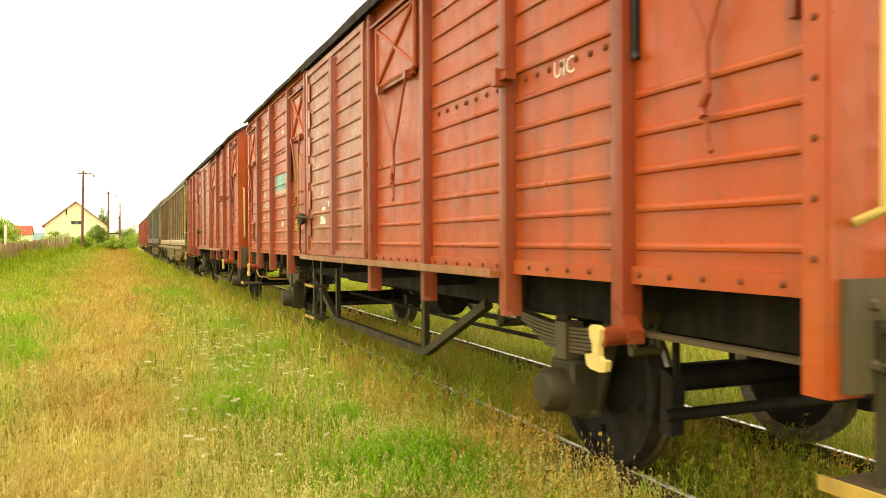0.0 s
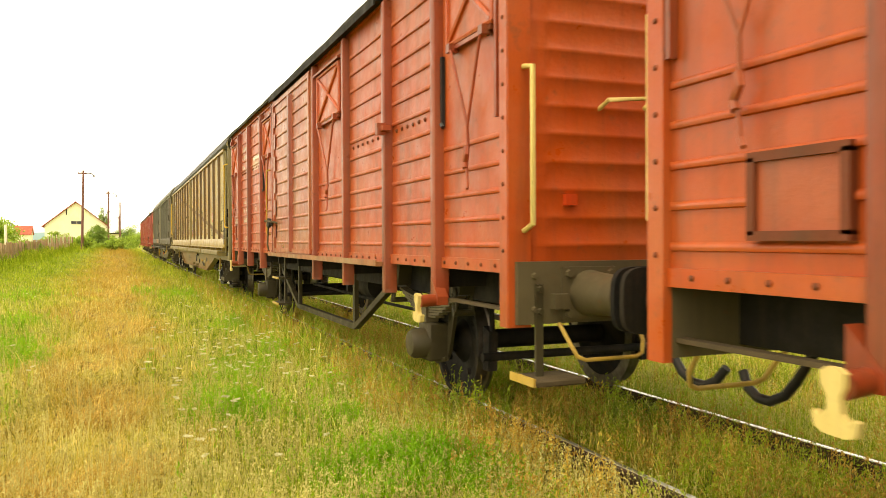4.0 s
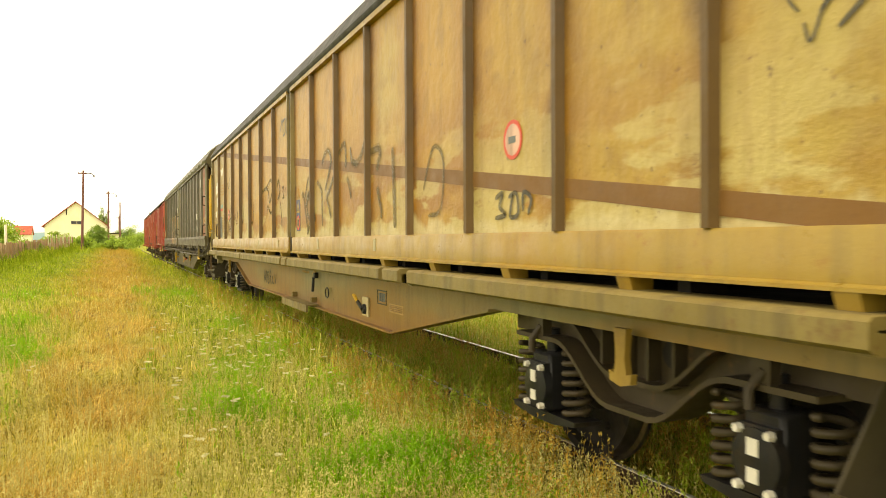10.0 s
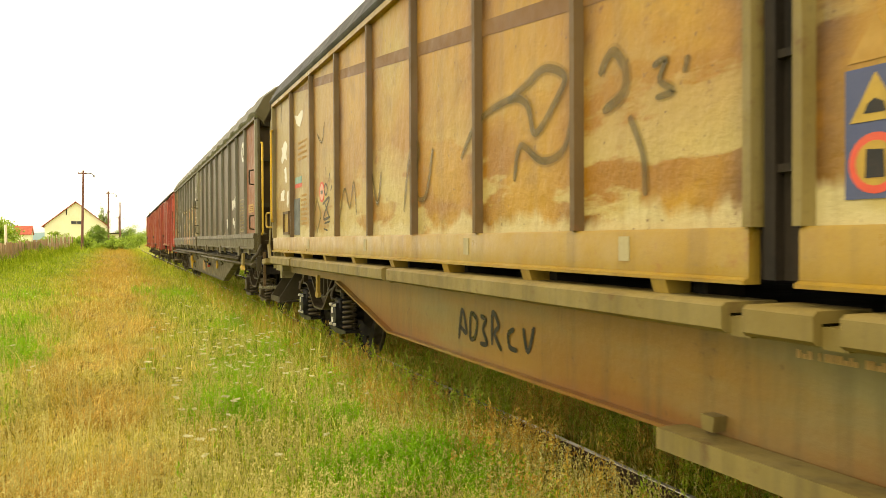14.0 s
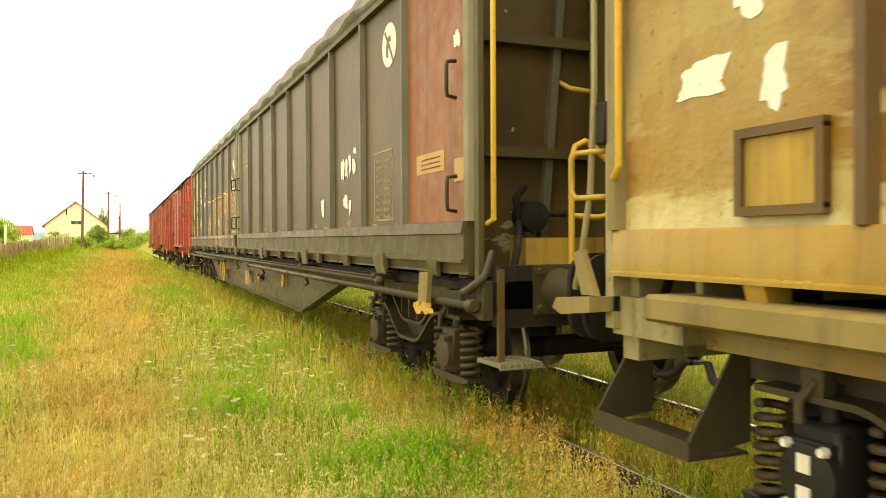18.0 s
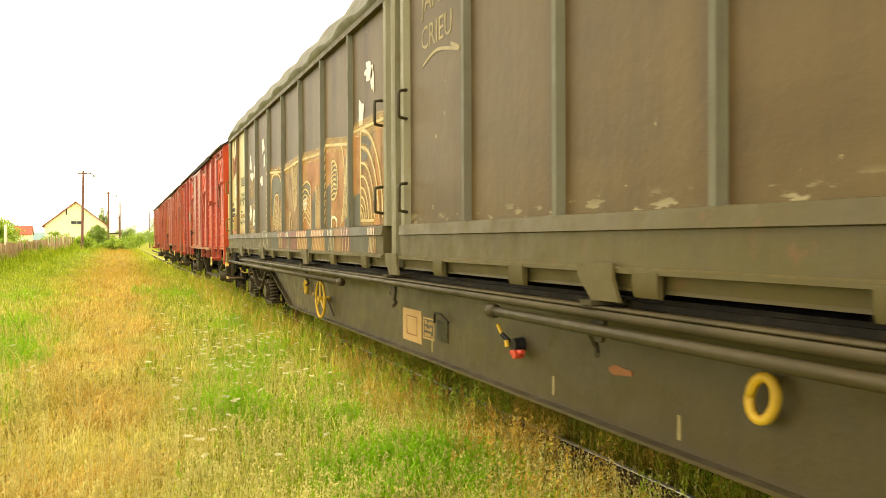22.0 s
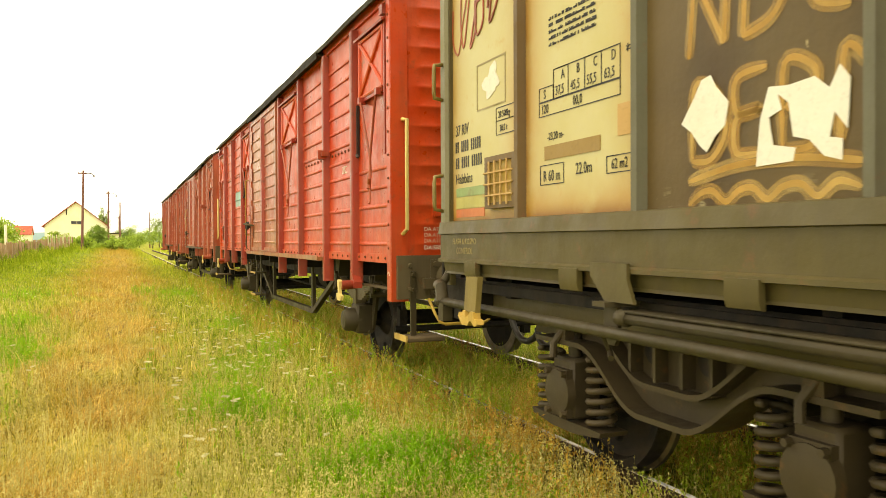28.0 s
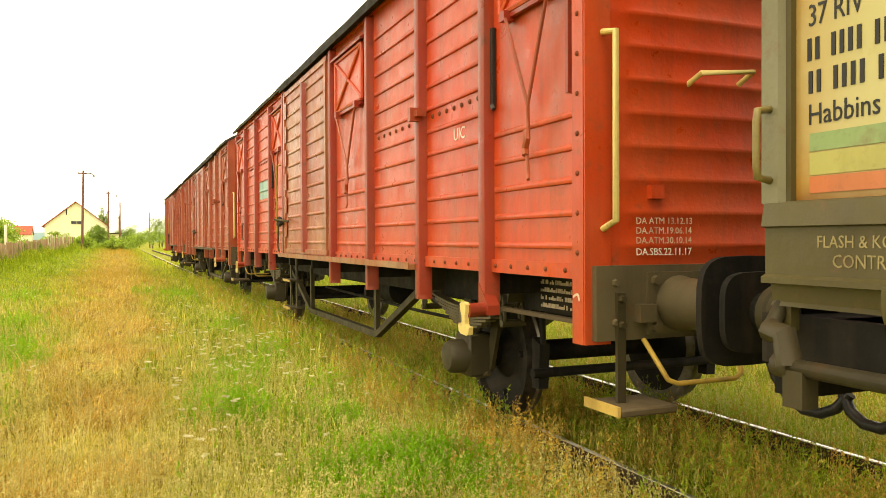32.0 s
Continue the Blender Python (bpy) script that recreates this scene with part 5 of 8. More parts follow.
def grip(w, y, z0, z1, x, material):
    bm = B()
    tube(bm, [(x, y, z0), (x - 0.07, y - 0.01, z0 + 0.01), (x - 0.075, y - 0.01, z0 + 0.05), (x - 0.075, y - 0.01, z1 - 0.05), (x - 0.07, y - 0.01, z1 - 0.01), (x, y, z1)], 0.014, 8)
    return part("grip", bm, material, w, "bent steel grip", smooth=True)


def label_holder(w, y0, y1, z0, z1, x, body, rim):
    """A small hinged frame that holds the waybill."""
    bm = B()
    box(bm, x - 0.02, x, y0, y1, z0, z1)
    h = part("label_holder", bm, body, w, "rusty framed waybill holder")
    bm = B()
    for p in ((y0 - 0.02, y1 + 0.02, z0 - 0.02, z0 + 0.015), (y0 - 0.02, y1 + 0.02, z1 - 0.015, z1 + 0.02), (y0 - 0.02, y0 + 0.015, z0, z1), (y1 - 0.015, y1 + 0.02, z0, z1)):
        box(bm, x - 0.04, x - 0.001, *p)
    part("holder_frame", bm, rim, h)
    return h


LABEL_OCHRE = painted("faded brown label paint", (0.26, 0.165, 0.055), (0.32, 0.22, 0.085), wear=0.4, streak=0.1, rough=0.7)
PAPER = painted("yellowed paper", (0.45, 0.28, 0.11), (0.50, 0.36, 0.18), wear=0.3, streak=0.1, rough=0.8)
TORN_WHITE = painted("torn white sticker", (0.68, 0.67, 0.60), (0.60, 0.58, 0.49), wear=0.1, streak=0.05, fade=0.3, rough=0.6)
SIGN_RED = painted("sign red", (0.60, 0.05, 0.03), (0.60, 0.14, 0.08), wear=0.2, streak=0.1)
SIGN_BLUE = painted("sign dark blue", (0.05, 0.07, 0.16), (0.09, 0.10, 0.18), wear=0.1, streak=0.1)
SIGN_GREY = painted("grey blue panel paint", (0.10, 0.12, 0.12), (0.15, 0.16, 0.15), wear=0.2)
PLATE_CREAM = painted("dirty cream plate paint", (0.36, 0.31, 0.17), (0.42, 0.37, 0.23), wear=0.9, streak=0.5)
FAINT = painted("faded olive spray", (0.20, 0.145, 0.042), (0.235, 0.17, 0.055), wear=0.6)
SPRAY = mist("ochre orange spray", (0.46, 0.25, 0.045), (0.52, 0.34, 0.10), 0.82, 0.45)
CHALK = painted("chalk", (0.30, 0.24, 0.11), (0.22, 0.175, 0.085), wear=1.0)
BLUEGREEN = painted("faded blue green paint", (0.20, 0.42, 0.40), (0.36, 0.46, 0.40), wear=0.4)
PINK = painted("pale rose paint", (0.62, 0.36, 0.27), (0.66, 0.46, 0.36), wear=0.3)
STRIPE = painted("brown stripe paint", (0.16, 0.072, 0.014), (0.21, 0.105, 0.024), wear=0.4, streak=0.1)

DULL_GREEN = painted("dull green paint", (0.20, 0.30, 0.12), (0.32, 0.36, 0.18), wear=0.5, streak=0.2)
DULL_OCHRE = painted("dull ochre green paint", (0.36, 0.34, 0.10), (0.48, 0.42, 0.15), wear=0.5, streak=0.2)
DULL_RED = painted("dull faded red paint", (0.50, 0.14, 0.05), (0.52, 0.24, 0.12), wear=0.5, streak=0.2)
S = -1.3675
# wagon a
bm = B()
ribbed(bm, S, 8.93, 10.08, 2.10, 2.345, [2.185], gaps=())
part("painted_panel", bm, BLUEGREEN, wagon_a, "faded teal painted panel")
sheet(wagon_a, "painted_strip", 8.93, 10.08, 2.045, 2.10, PINK, S)
letters("UIC", 0.13, WHITE, wagon_a, on_side(S, 1.80, 2.23))
for k, (y, z, a, b) in enumerate(((6.78, 1.59, 0.17, 0.055), (6.74, 1.72, 0.12, 0.03), (6.50, 1.77, 0.10, 0.045), (6.36, 1.62, 0.07, 0.05))):
    torn(wagon_a, "paint_splash", y, z, a, b, TORN_WHITE, -1.4275, 300 + k, "white paint splash")
for k, (y, z, a, b) in enumerate(((9.50, 1.60, 0.10, 0.05), (9.50, 1.77, 0.06, 0.04), (9.10, 1.60, 0.07, 0.04), (9.08, 1.76, 0.05, 0.04), (9.42, 2.93, 0.10, 0.03), (9.1, 2.96, 0.05, 0.03))):
    torn(wagon_a, "paint_splash", y, z, a, b, TORN_WHITE, S, 320 + k)
for y, z, t, h in ((11.06, 2.06, "2-15", 0.12), (11.14, 1.72, "6-17", 0.10), (10.74, 1.72, "4-15", 0.10), (11.13, 1.37, "1-13", 0.11)):
    letters(t, h, WHITE, wagon_a, on_side(S, y, z))
bm = B()
bars(bm, S, 11.20, 3.04, 1, 0.85, 0.09, 0.08, 1)
bars(bm, S, 11.20, 2.87, 1, 0.55, 0.09, 0.08, 2)
bars(bm, S, 11.20, 2.70, 1, 0.85, 0.09, 0.08, 3)
bars(bm, S, 11.10, 1.89, 1, 0.7, 0.08, 0.06, 4)
bars(bm, S, 11.15, 1.56, 1, 0.25, 0.06, 0.06, 5)
tagged(part("worn_writing", bm, PALE_MARK, wagon_a, "worn white writing"), kind="stuff")
for y0, y1, z0, z1 in ((11.18, 10.95, 2.23, 2.33), (10.66, 10.40, 2.22, 2.32), (10.64, 10.40, 2.05, 2.15), (10.6, 10.34, 1.53, 1.62), (10.85, 10.36, 1.89, 1.98)):
    frame_lines(wagon_a, y0, y1, z0, z1, PALE_MARK, S, 0.014)
bm = B()
bars(bm, S, 8.62, 1.60, 1, 0.32, 0.045, 0.03, 6)
bars(bm, S, 8.62, 1.53, 1, 0.32, 0.045, 0.03, 7)
tagged(part("worn_writing", bm, YELLOW, wagon_a), kind="stuff")
label_holder(wagon_a, 11.55, 11.95, 1.38, 1.66, -1.37, BROWN_RED, RIVET)
# wagon b
label_holder(wagon_b, 11.62, 11.95, 1.40, 1.68, -1.37, BROWN_RED, RIVET)
for y, z, t, h in ((11.12, 1.88, "5-14", 0.11), (10.78, 1.895, "4-15", 0.11), (10.54, 1.72, "4-17", 0.12), (10.97, 1.37, "1-15", 0.12), (10.60, 1.37, "3-16", 0.12)):
    letters(t, h, WHITE, wagon_b, on_side(S, y, z))
bm = B()
bars(bm, S, 11.06, 1.71, 1, 0.45, 0.08, 0.05, 11)
bars(bm, S, 11.06, 2.06, 1, 0.25, 0.07, 0.05, 12)
bars(bm, S, 12.25, 1.72, 1, 0.26, 0.06, 0.05, 13)
bars(bm, S, 11.2, 3.04, 1, 0.6, 0.08, 0.05, 14)
bars(bm, S, 11.2, 2.89, 1, 0.7, 0.08, 0.05, 15)
bars(bm, S, 11.2, 2.71, 1, 0.3, 0.08, 0.05, 16)
tagged(part("worn_writing", bm, PALE_MARK, wagon_b, "worn white writing"), kind="stuff")
frame_lines(wagon_b, 12.28, 11.94, 1.70, 1.80, PALE_MARK, S, 0.012)
bm = B()
ribbed(bm, S, 8.93, 9.95, 2.60, 2.86, [2.695], gaps=())
part("painted_panel", bm, PINK, wagon_b, "pale painted panel")
sheet(wagon_b, "painted_strip", 8.95, 9.7, 2.76, 2.80, TORN_WHITE, -1.392)
for k, (y, z, a, b) in enumerate(((9.2, 2.27, 0.08, 0.04), (9.3, 2.09, 0.05, 0.04), (9.6, 1.92, 0.12, 0.04), (9.25, 1.75, 0.04, 0.03))):
    torn(wagon_b, "paint_splash", y, z, a, b, PINK, S, 340 + k)
# wagons e and f
for w in (wagon_e, wagon_f, wagon_g):
    bm = B()
    ribbed(bm, S, 8.93, 10.05, 2.05, 2.345, [2.185], gaps=())
    part("painted_panel", bm, BLUEGREEN if w is wagon_e else PINK, w, "faded pale painted panel")
letters("UIC", 0.12, WHITE, wagon_e, on_side(S, 1.72, 2.06))
for z, t in ((1.445, "DA ATM 13.12.13"), (1.395, "DA.ATM.19.06.14"), (1.345, "DA.ATM.30.10.14"), (1.285, "DA.SBS.22.11.17")):
    letters(t, 0.048 if z > 1.3 else 0.052, PALE_MARK if z > 1.3 else WHITE, wagon_e, on_end(-1.11, -0.029, z))
letters("C", 0.09, WHITE, wagon_e, on_end(-0.93, -0.30, 1.0))
bm = B()
for z in (0.93, 0.98, 1.03, 1.08):
    bars(bm, -0.994, 1.15, z, 1, 0.5, 0.028, 0.02, int(z * 100))
tagged(part("worn_writing", bm, PALE_MARK, wagon_e), kind="stuff")
bm = B()
stroke(bm, [(0.09, 1.075), (0.05, 1.09), (0.03, 1.06)], 0.012, -1.4065)
part("paint_mark", bm, PALE_MARK, wagon_e)
label_holder(wagon_e, 11.6, 11.95, 1.40, 1.68, -1.37, BROWN_RED, RIVET)
label_holder(wagon_f, 11.6, 11.95, 1.40, 1.68, -1.37, BROWN_RED, RIVET)
torn(wagon_g, "paint_splash", 9.4, 1.92, 0.35, 0.05, TORN_WHITE, S, 352)

# wagon c: sloping stripe, tags, signs
P = -1.3772
edge = [0.62] + C_POSTS + [19.7]
for a, b in zip(edge, edge[1:]):
    if b - a < 0.5:
        continue
    bm = B()
    z0, z1 = 1.31 + 0.1135 * (a + 0.03), 1.31 + 0.1135 * (b - 0.03)
    slab(bm, [(a + 0.03, z0 - 0.05), (b - 0.03, z1 - 0.05), (b - 0.03, min(z1 + 0.05, 3.35)), (a + 0.03, min(z0 + 0.05, 3.35))], P - 0.001, P + 0.001, "x")
    part("stripe", bm, STRIPE, wagon_c, "sloping brown stripe")
LAYER = itertools.count(1)


def ribbon(w, name, pts, wide, material, x, label="", wide_end=None):
    """A sprayed line: one thin smoothed band of paint through a few points of the side."""
    fine = []
    for i in range(len(pts) - 1):
        p = [pts[max(i - 1, 0)], pts[i], pts[i + 1], pts[min(i + 2, len(pts) - 1)]]
        for k in range(6):
            f = k / 6
            fine.append(tuple(p[1][c] + 0.5 * f * (p[2][c] - p[0][c] + f * (2 * p[0][c] - 5 * p[1][c] + 4 * p[2][c] - p[3][c] + f * (3 * (p[1][c] - p[2][c]) + p[3][c] - p[0][c]))) for c in (0, 1)))
    fine.append(pts[-1])
    bm, o, last = B(), x - 0.00012 * (next(LAYER) % 24), None
    for i, q in enumerate(fine):
        a, b = fine[max(i - 1, 0)], fine[min(i + 1, len(fine) - 1)]
        d = math.hypot(b[0] - a[0], b[1] - a[1]) or 1.0
        u = i / (len(fine) - 1)
        h = (wide + ((wide_end or wide) - wide) * u) / 2 * min(1.0, 0.55 + 6 * u, 0.55 + 6 * (1 - u))
        pair = [bm.verts.new((o, q[0] + e * (b[1] - a[1]) / d * h, q[1] - e * (b[0] - a[0]) / d * h)) for e in (1, -1)]
        if last:
            bm.faces.new((last[0], last[1], pair[1], pair[0]))
        last = pair
    return part(name, bm, material, w, label)


def tag_line(w, pts, wide, x, label="faded olive sprayed line"):
    """A tired sprayed line with its overspray."""
    ribbon(w, "overspray", pts, wide * 1.7, TAG_HALO, x)
    return ribbon(w, "tag_line", pts, wide, TAG_CORE, x - 0.003, label)


for pts, wide in (([(8.23, 2.24), (8.12, 2.33), (7.93, 2.37), (7.80, 2.26), (7.93, 2.09), (8.09, 1.93)], 0.055), ([(9.08, 1.77), (9.00, 1.92), (8.85, 1.96)], 0.05), ([(8.48, 2.06), (8.26, 1.95), (8.23, 1.74), (8.21, 1.53)], 0.05),
                  ([(7.68, 2.07), (7.88, 1.93), (8.01, 1.85), (7.93, 1.77), (7.81, 1.61)], 0.055), ([(7.46, 2.28), (7.34, 2.35), (7.22, 2.36), (7.18, 2.22), (7.20, 2.12)], 0.06), ([(7.15, 2.01), (7.06, 1.92), (6.99, 1.79)], 0.05),
                  ([(7.01, 2.31), (6.97, 2.18), (6.88, 2.14), (6.78, 2.13), (6.64, 2.18), (6.50, 2.31), (6.46, 2.40)], 0.06), ([(6.33, 2.19), (6.20, 2.19), (6.07, 2.19), (6.02, 2.14), (6.07, 2.08), (6.13, 2.00)], 0.06)):
    tag_line(wagon_c, pts, wide, P - 0.001)
for pts, wide in (([(6.12, 1.85), (6.05, 1.72), (6.00, 1.64), (6.00, 1.56)], 0.055), ([(5.68, 2.16), (5.65, 1.77), (5.63, 1.47)], 0.06), ([(12.73, 1.92), (12.45, 2.13), (12.02, 2.20), (11.79, 2.14), (11.69, 1.96), (11.45, 2.12), (11.38, 2.22), (11.58, 2.30), (11.79, 2.25), (12.02, 2.20)], 0.045),
                  ([(11.95, 1.71), (11.87, 1.91), (11.62, 1.80), (11.39, 1.84), (11.29, 2.04)], 0.042), ([(11.06, 2.16), (10.95, 2.25), (10.85, 2.15), (10.87, 2.04), (11.03, 1.98)], 0.05), ([(10.82, 1.93), (10.72, 1.75), (10.70, 1.56)], 0.035),
                  ([(10.65, 2.12), (10.56, 2.13), (10.60, 2.05), (10.51, 1.99), (10.63, 1.98)], 0.03), ([(10.42, 2.12), (10.44, 2.05)], 0.03), ([(9.32, 1.96), (9.20, 1.92), (9.12, 1.76), (9.04, 1.61), (8.99, 1.53), (9.01, 1.44)], 0.07)):
    tag_line(wagon_c, pts, wide, P - 0.001)
for pts, wide in (([(8.88, 1.58), (8.98, 1.46)], 0.05), ([(8.78, 1.90), (8.90, 1.90), (8.99, 1.84), (8.99, 1.73), (8.92, 1.65), (8.78, 1.61)], 0.06), ([(8.76, 1.69), (8.65, 1.69), (8.57, 1.60)], 0.06), ([(9.12, 1.89), (9.02, 2.05), (8.92, 2.15)], 0.05),
                  ([(13.9, 1.60), (13.75, 2.05), (13.55, 2.10), (13.62, 1.75), (13.40, 1.70), (13.25, 2.05)], 0.04), ([(14.95, 1.62), (14.80, 1.98), (14.62, 1.70), (14.50, 1.98)], 0.035), ([(15.95, 1.60), (15.75, 1.90), (15.55, 1.70), (15.40, 1.95), (15.30, 1.62)], 0.03),
                  ([(4.95, 1.75), (4.75, 2.05), (4.55, 1.95), (4.60, 1.60), (4.85, 1.55)], 0.03), ([(16.95, 2.62), (16.72, 2.50), (16.60, 2.72)], 0.03)):
    tag_line(wagon_c, pts, wide, P - 0.001)
for pts in ([(10.78, 2.95), (10.62, 3.10), (10.55, 2.90)], [(10.60, 3.05), (10.42, 3.08), (10.40, 2.90), (10.55, 2.86)], [(10.36, 3.10), (10.24, 2.98), (10.34, 2.86)]):
    ribbon(wagon_c, "tag_line", pts, 0.03, SIGN_GREY, P - 0.002, "grey sprayed line")
for pts, wide in (([(1.46, 2.28), (1.41, 2.36), (1.33, 2.34), (1.40, 2.22), (1.35, 2.14)], 0.014), ([(1.33, 2.40), (1.26, 2.54), (1.22, 2.38), (1.33, 2.40)], 0.016), ([(1.27, 2.20), (1.24, 2.38), (1.17, 2.40), (1.15, 2.30), (1.24, 2.27)], 0.016), ([(1.12, 2.42), (1.05, 2.46), (1.06, 2.36), (1.14, 2.33), (1.03, 2.26), (1.16, 2.22)], 0.016), ([(1.26, 2.12), (1.18, 2.18), (1.08, 2.14), (1.19, 2.05)], 0.022), ([(1.33, 2.10), (1.30, 2.03), (1.25, 2.14)], 0.014),
                  ([(3.70, 1.62), (3.60, 1.65), (3.64, 1.57), (3.56, 1.52), (3.70, 1.50)], 0.03), ([(3.52, 1.62), (3.42, 1.64), (3.40, 1.52), (3.50, 1.51), (3.46, 1.64)], 0.028), ([(3.34, 1.53), (3.33, 1.64), (3.24, 1.60), (3.28, 1.51)], 0.028),
                  ([(16.63, 1.96), (16.55, 2.01), (16.47, 1.95), (16.54, 1.88), (16.63, 1.95)], 0.028), ([(16.70, 1.78), (16.38, 1.84), (16.66, 1.62), (16.36, 1.63)], 0.032), ([(16.60, 1.80), (16.40, 1.62)], 0.028), ([(16.62, 1.56), (16.36, 1.58)], 0.022), ([(16.40, 2.02), (16.36, 2.12)], 0.026), ([(16.32, 1.92), (16.26, 1.97)], 0.026), ([(16.52, 2.10), (16.53, 2.20)], 0.022), ([(16.66, 1.50), (16.48, 1.48)], 0.02)):
    ribbon(wagon_c, "tag_line", pts, wide, INK_CORE, P - 0.004, "dark sprayed tag line")
for y, z in ((3.47, 1.96), (16.75, 1.925)):
    bm = B()
    disc(bm, y, z, 0.001, 0.095, P)
    d = part("round_sign", bm, PINK, wagon_c, "round warning sticker with a red rim")
    bm = B()
    disc(bm, y, z, 0.095, 0.118, P - 0.001)
    part("sign_rim", bm, SIGN_RED, d)
    bm = B()
    box(bm, P - 0.004, P, y - 0.04, y + 0.05, z - 0.02, z + 0.02)
    part("pictogram", bm, SIGN_GREY, d)
sg = sheet(wagon_c, "warning_sign", 9.45, 9.67, 1.49, 1.90, SIGN_BLUE, P, "dark blue warning sign with a triangle and a red ring")
bm = B()
slab(bm, [(9.65, 1.73), (9.47, 1.73), (9.56, 1.88)], P - 0.005, P - 0.001, "x")
part("triangle", bm, OCHRE, sg)
bm = B()
slab(bm, [(9.60, 1.755), (9.52, 1.755), (9.53, 1.785), (9.56, 1.80), (9.585, 1.785)], P - 0.007, P - 0.0045, "x")
part("pictogram", bm, BLACK, sg)
bm = B()
slab(bm, [(9.595, 1.555), (9.525, 1.555), (9.53, 1.64), (9.59, 1.645)], P - 0.006, P - 0.0035, "x")
part("pictogram", bm, BLACK, sg)
bm = B()
disc(bm, 9.56, 1.60, 0.07, 0.095, P - 0.002)
part("ring", bm, SIGN_RED, sg)
bm = B()
disc(bm, 9.56, 1.60, 0.001, 0.07, P - 0.002)
part("sign_field", bm, OCHRE, sg)
bm = B()
slab(bm, [(9.66, 1.92), (9.46, 1.92), (9.56, 2.06)], P - 0.002, P + 0.001, "x")
part("warning_triangle", bm, SPRAY, wagon_c)
bm = B()
out = [(17.19, 1.68), (17.0, 1.86), (16.81, 1.67), (17.0, 1.47)]
for a, b in zip(out, out[1:] + out[:1]):
    stroke(bm, [a, ((a[0] + b[0]) / 2, (a[1] + b[1]) / 2), b], 0.035, P)
part("diamond", bm, FAINT, wagon_c, "brown diamond outline")
label_holder(wagon_c, 18.54, 18.90, 1.47, 1.75, -1.38, OCHRE, TAN_POST)
sheet(wagon_c, "grey_field", 17.97, 18.32, 1.44, 1.92, SIGN_GREY, P, "grey blue painted field")
sheet(wagon_c, "red_stripe", 17.84, 18.25, 2.06, 2.11, SIGN_RED, P)
sheet(wagon_c, "teal_stripe", 17.84, 18.25, 2.115, 2.20, TEAL, P)
for k, (y, z, a, b) in enumerate(((19.0, 2.62, 0.26, 0.16), (18.9, 2.30, 0.12, 0.14), (19.13, 2.0, 0.22, 0.11), (18.77, 1.94, 0.09, 0.14), (18.0, 2.95, 0.3, 0.12))):
    torn(wagon_c, "torn_sticker", y, z, a, b, TORN_WHITE, P, 360 + k, "torn white sticker")
bm = B()
for r in range(7):
    bars(bm, P, 17.9, 1.93 - 0.06 * r, 1, 0.36, 0.032, 0.02, 60 + r)
for r in range(4):
    bars(bm, P, 18.05, 2.62 - 0.07 * r, 1, 0.5, 0.03, 0.02, 70 + r)
tagged(part("worn_writing", bm, PAPER, wagon_c, "worn ochre writing"), kind="stuff")
for y in (10.81, 12.57, 6.1, 8.3, 14.9, 17.3):
    sheet(wagon_c, "skirt_plate", y - 0.04, y + 0.04, 1.27, 1.38, PLATE_CREAM, -1.418)
Q = -1.2325
for pts in ([(13.12, 0.64), (13.06, 0.86), (12.98, 0.70), (13.10, 0.74)], [(12.92, 0.66), (12.90, 0.84), (12.80, 0.80), (12.84, 0.68), (12.92, 0.66)], [(12.74, 0.84), (12.66, 0.82), (12.70, 0.75), (12.64, 0.66), (12.75, 0.65)], [(12.56, 0.66), (12.55, 0.88), (12.46, 0.80), (12.52, 0.74), (12.42, 0.64)], [(12.24, 0.80), (12.32, 0.76), (12.30, 0.68), (12.20, 0.67)], [(12.12, 0.82), (12.06, 0.68), (11.98, 0.84)]):
    ribbon(wagon_c, "tag_line", pts, 0.034, BLACK, Q - 0.002, "black sprayed tag line")
bm = B()
box(bm, Q - 0.02, Q, 6.86, 7.06, 0.60, 0.79)
pl = part("lever_plate", bm, CREAM, wagon_c, "white plate with a black lever")
bm = B()
lathe(bm, [(Q - 0.02, 0.055), (Q - 0.05, 0.045)], 14, "x", (0, 6.96, 0.67))
tube(bm, [(Q - 0.05, 6.96, 0.67), (Q - 0.06, 7.10, 0.74)], 0.02, 6)
part("lever", bm, BLACK, pl)
bm = B()
tube(bm, [(Q - 0.06, 7.08, 0.73), (Q - 0.07, 7.2, 0.80)], 0.018, 6)
part("lever_grip", bm, YELLOW, pl)
frame_lines(wagon_c, 6.61, 6.32, 0.75, 0.89, BLACK, Q, 0.012)
for y in (6.39, 6.46, 6.53):
    sheet(wagon_c, "plate_field", y - 0.025, y + 0.025, 0.78, 0.86, SIGN_GREY, Q)
frame_lines(wagon_c, 6.24, 5.86, 0.70, 0.78, PAPER, Q, 0.01)
bm = B()
for k in range(4):
    bars(bm, Q, 6.22, 0.755 - 0.016 * k, 1, 0.34, 0.009, 0.004, 80 + k)
bars(bm, Q, 10.0, 0.93, 1, 0.4, 0.03, 0.02, 86)
bars(bm, Q, 9.4, 0.93, 1, 0.25, 0.05, 0.02, 87)
tagged(part("worn_writing", bm, PAPER, wagon_c), kind="stuff")
bm = B()
tube(bm, [(Q - 0.03, 8.50 + 0.075 * math.cos(a), 0.74 + 0.06 * math.sin(a)) for a in [k * 2 * math.pi / 16 for k in range(17)]], 0.008, 6)
part("tow_ring", bm, BLACK, wagon_c, "black steel towing ring")
bm = B()
box(bm, Q - 0.05, Q, 9.07, 9.16, 0.89, 0.96)
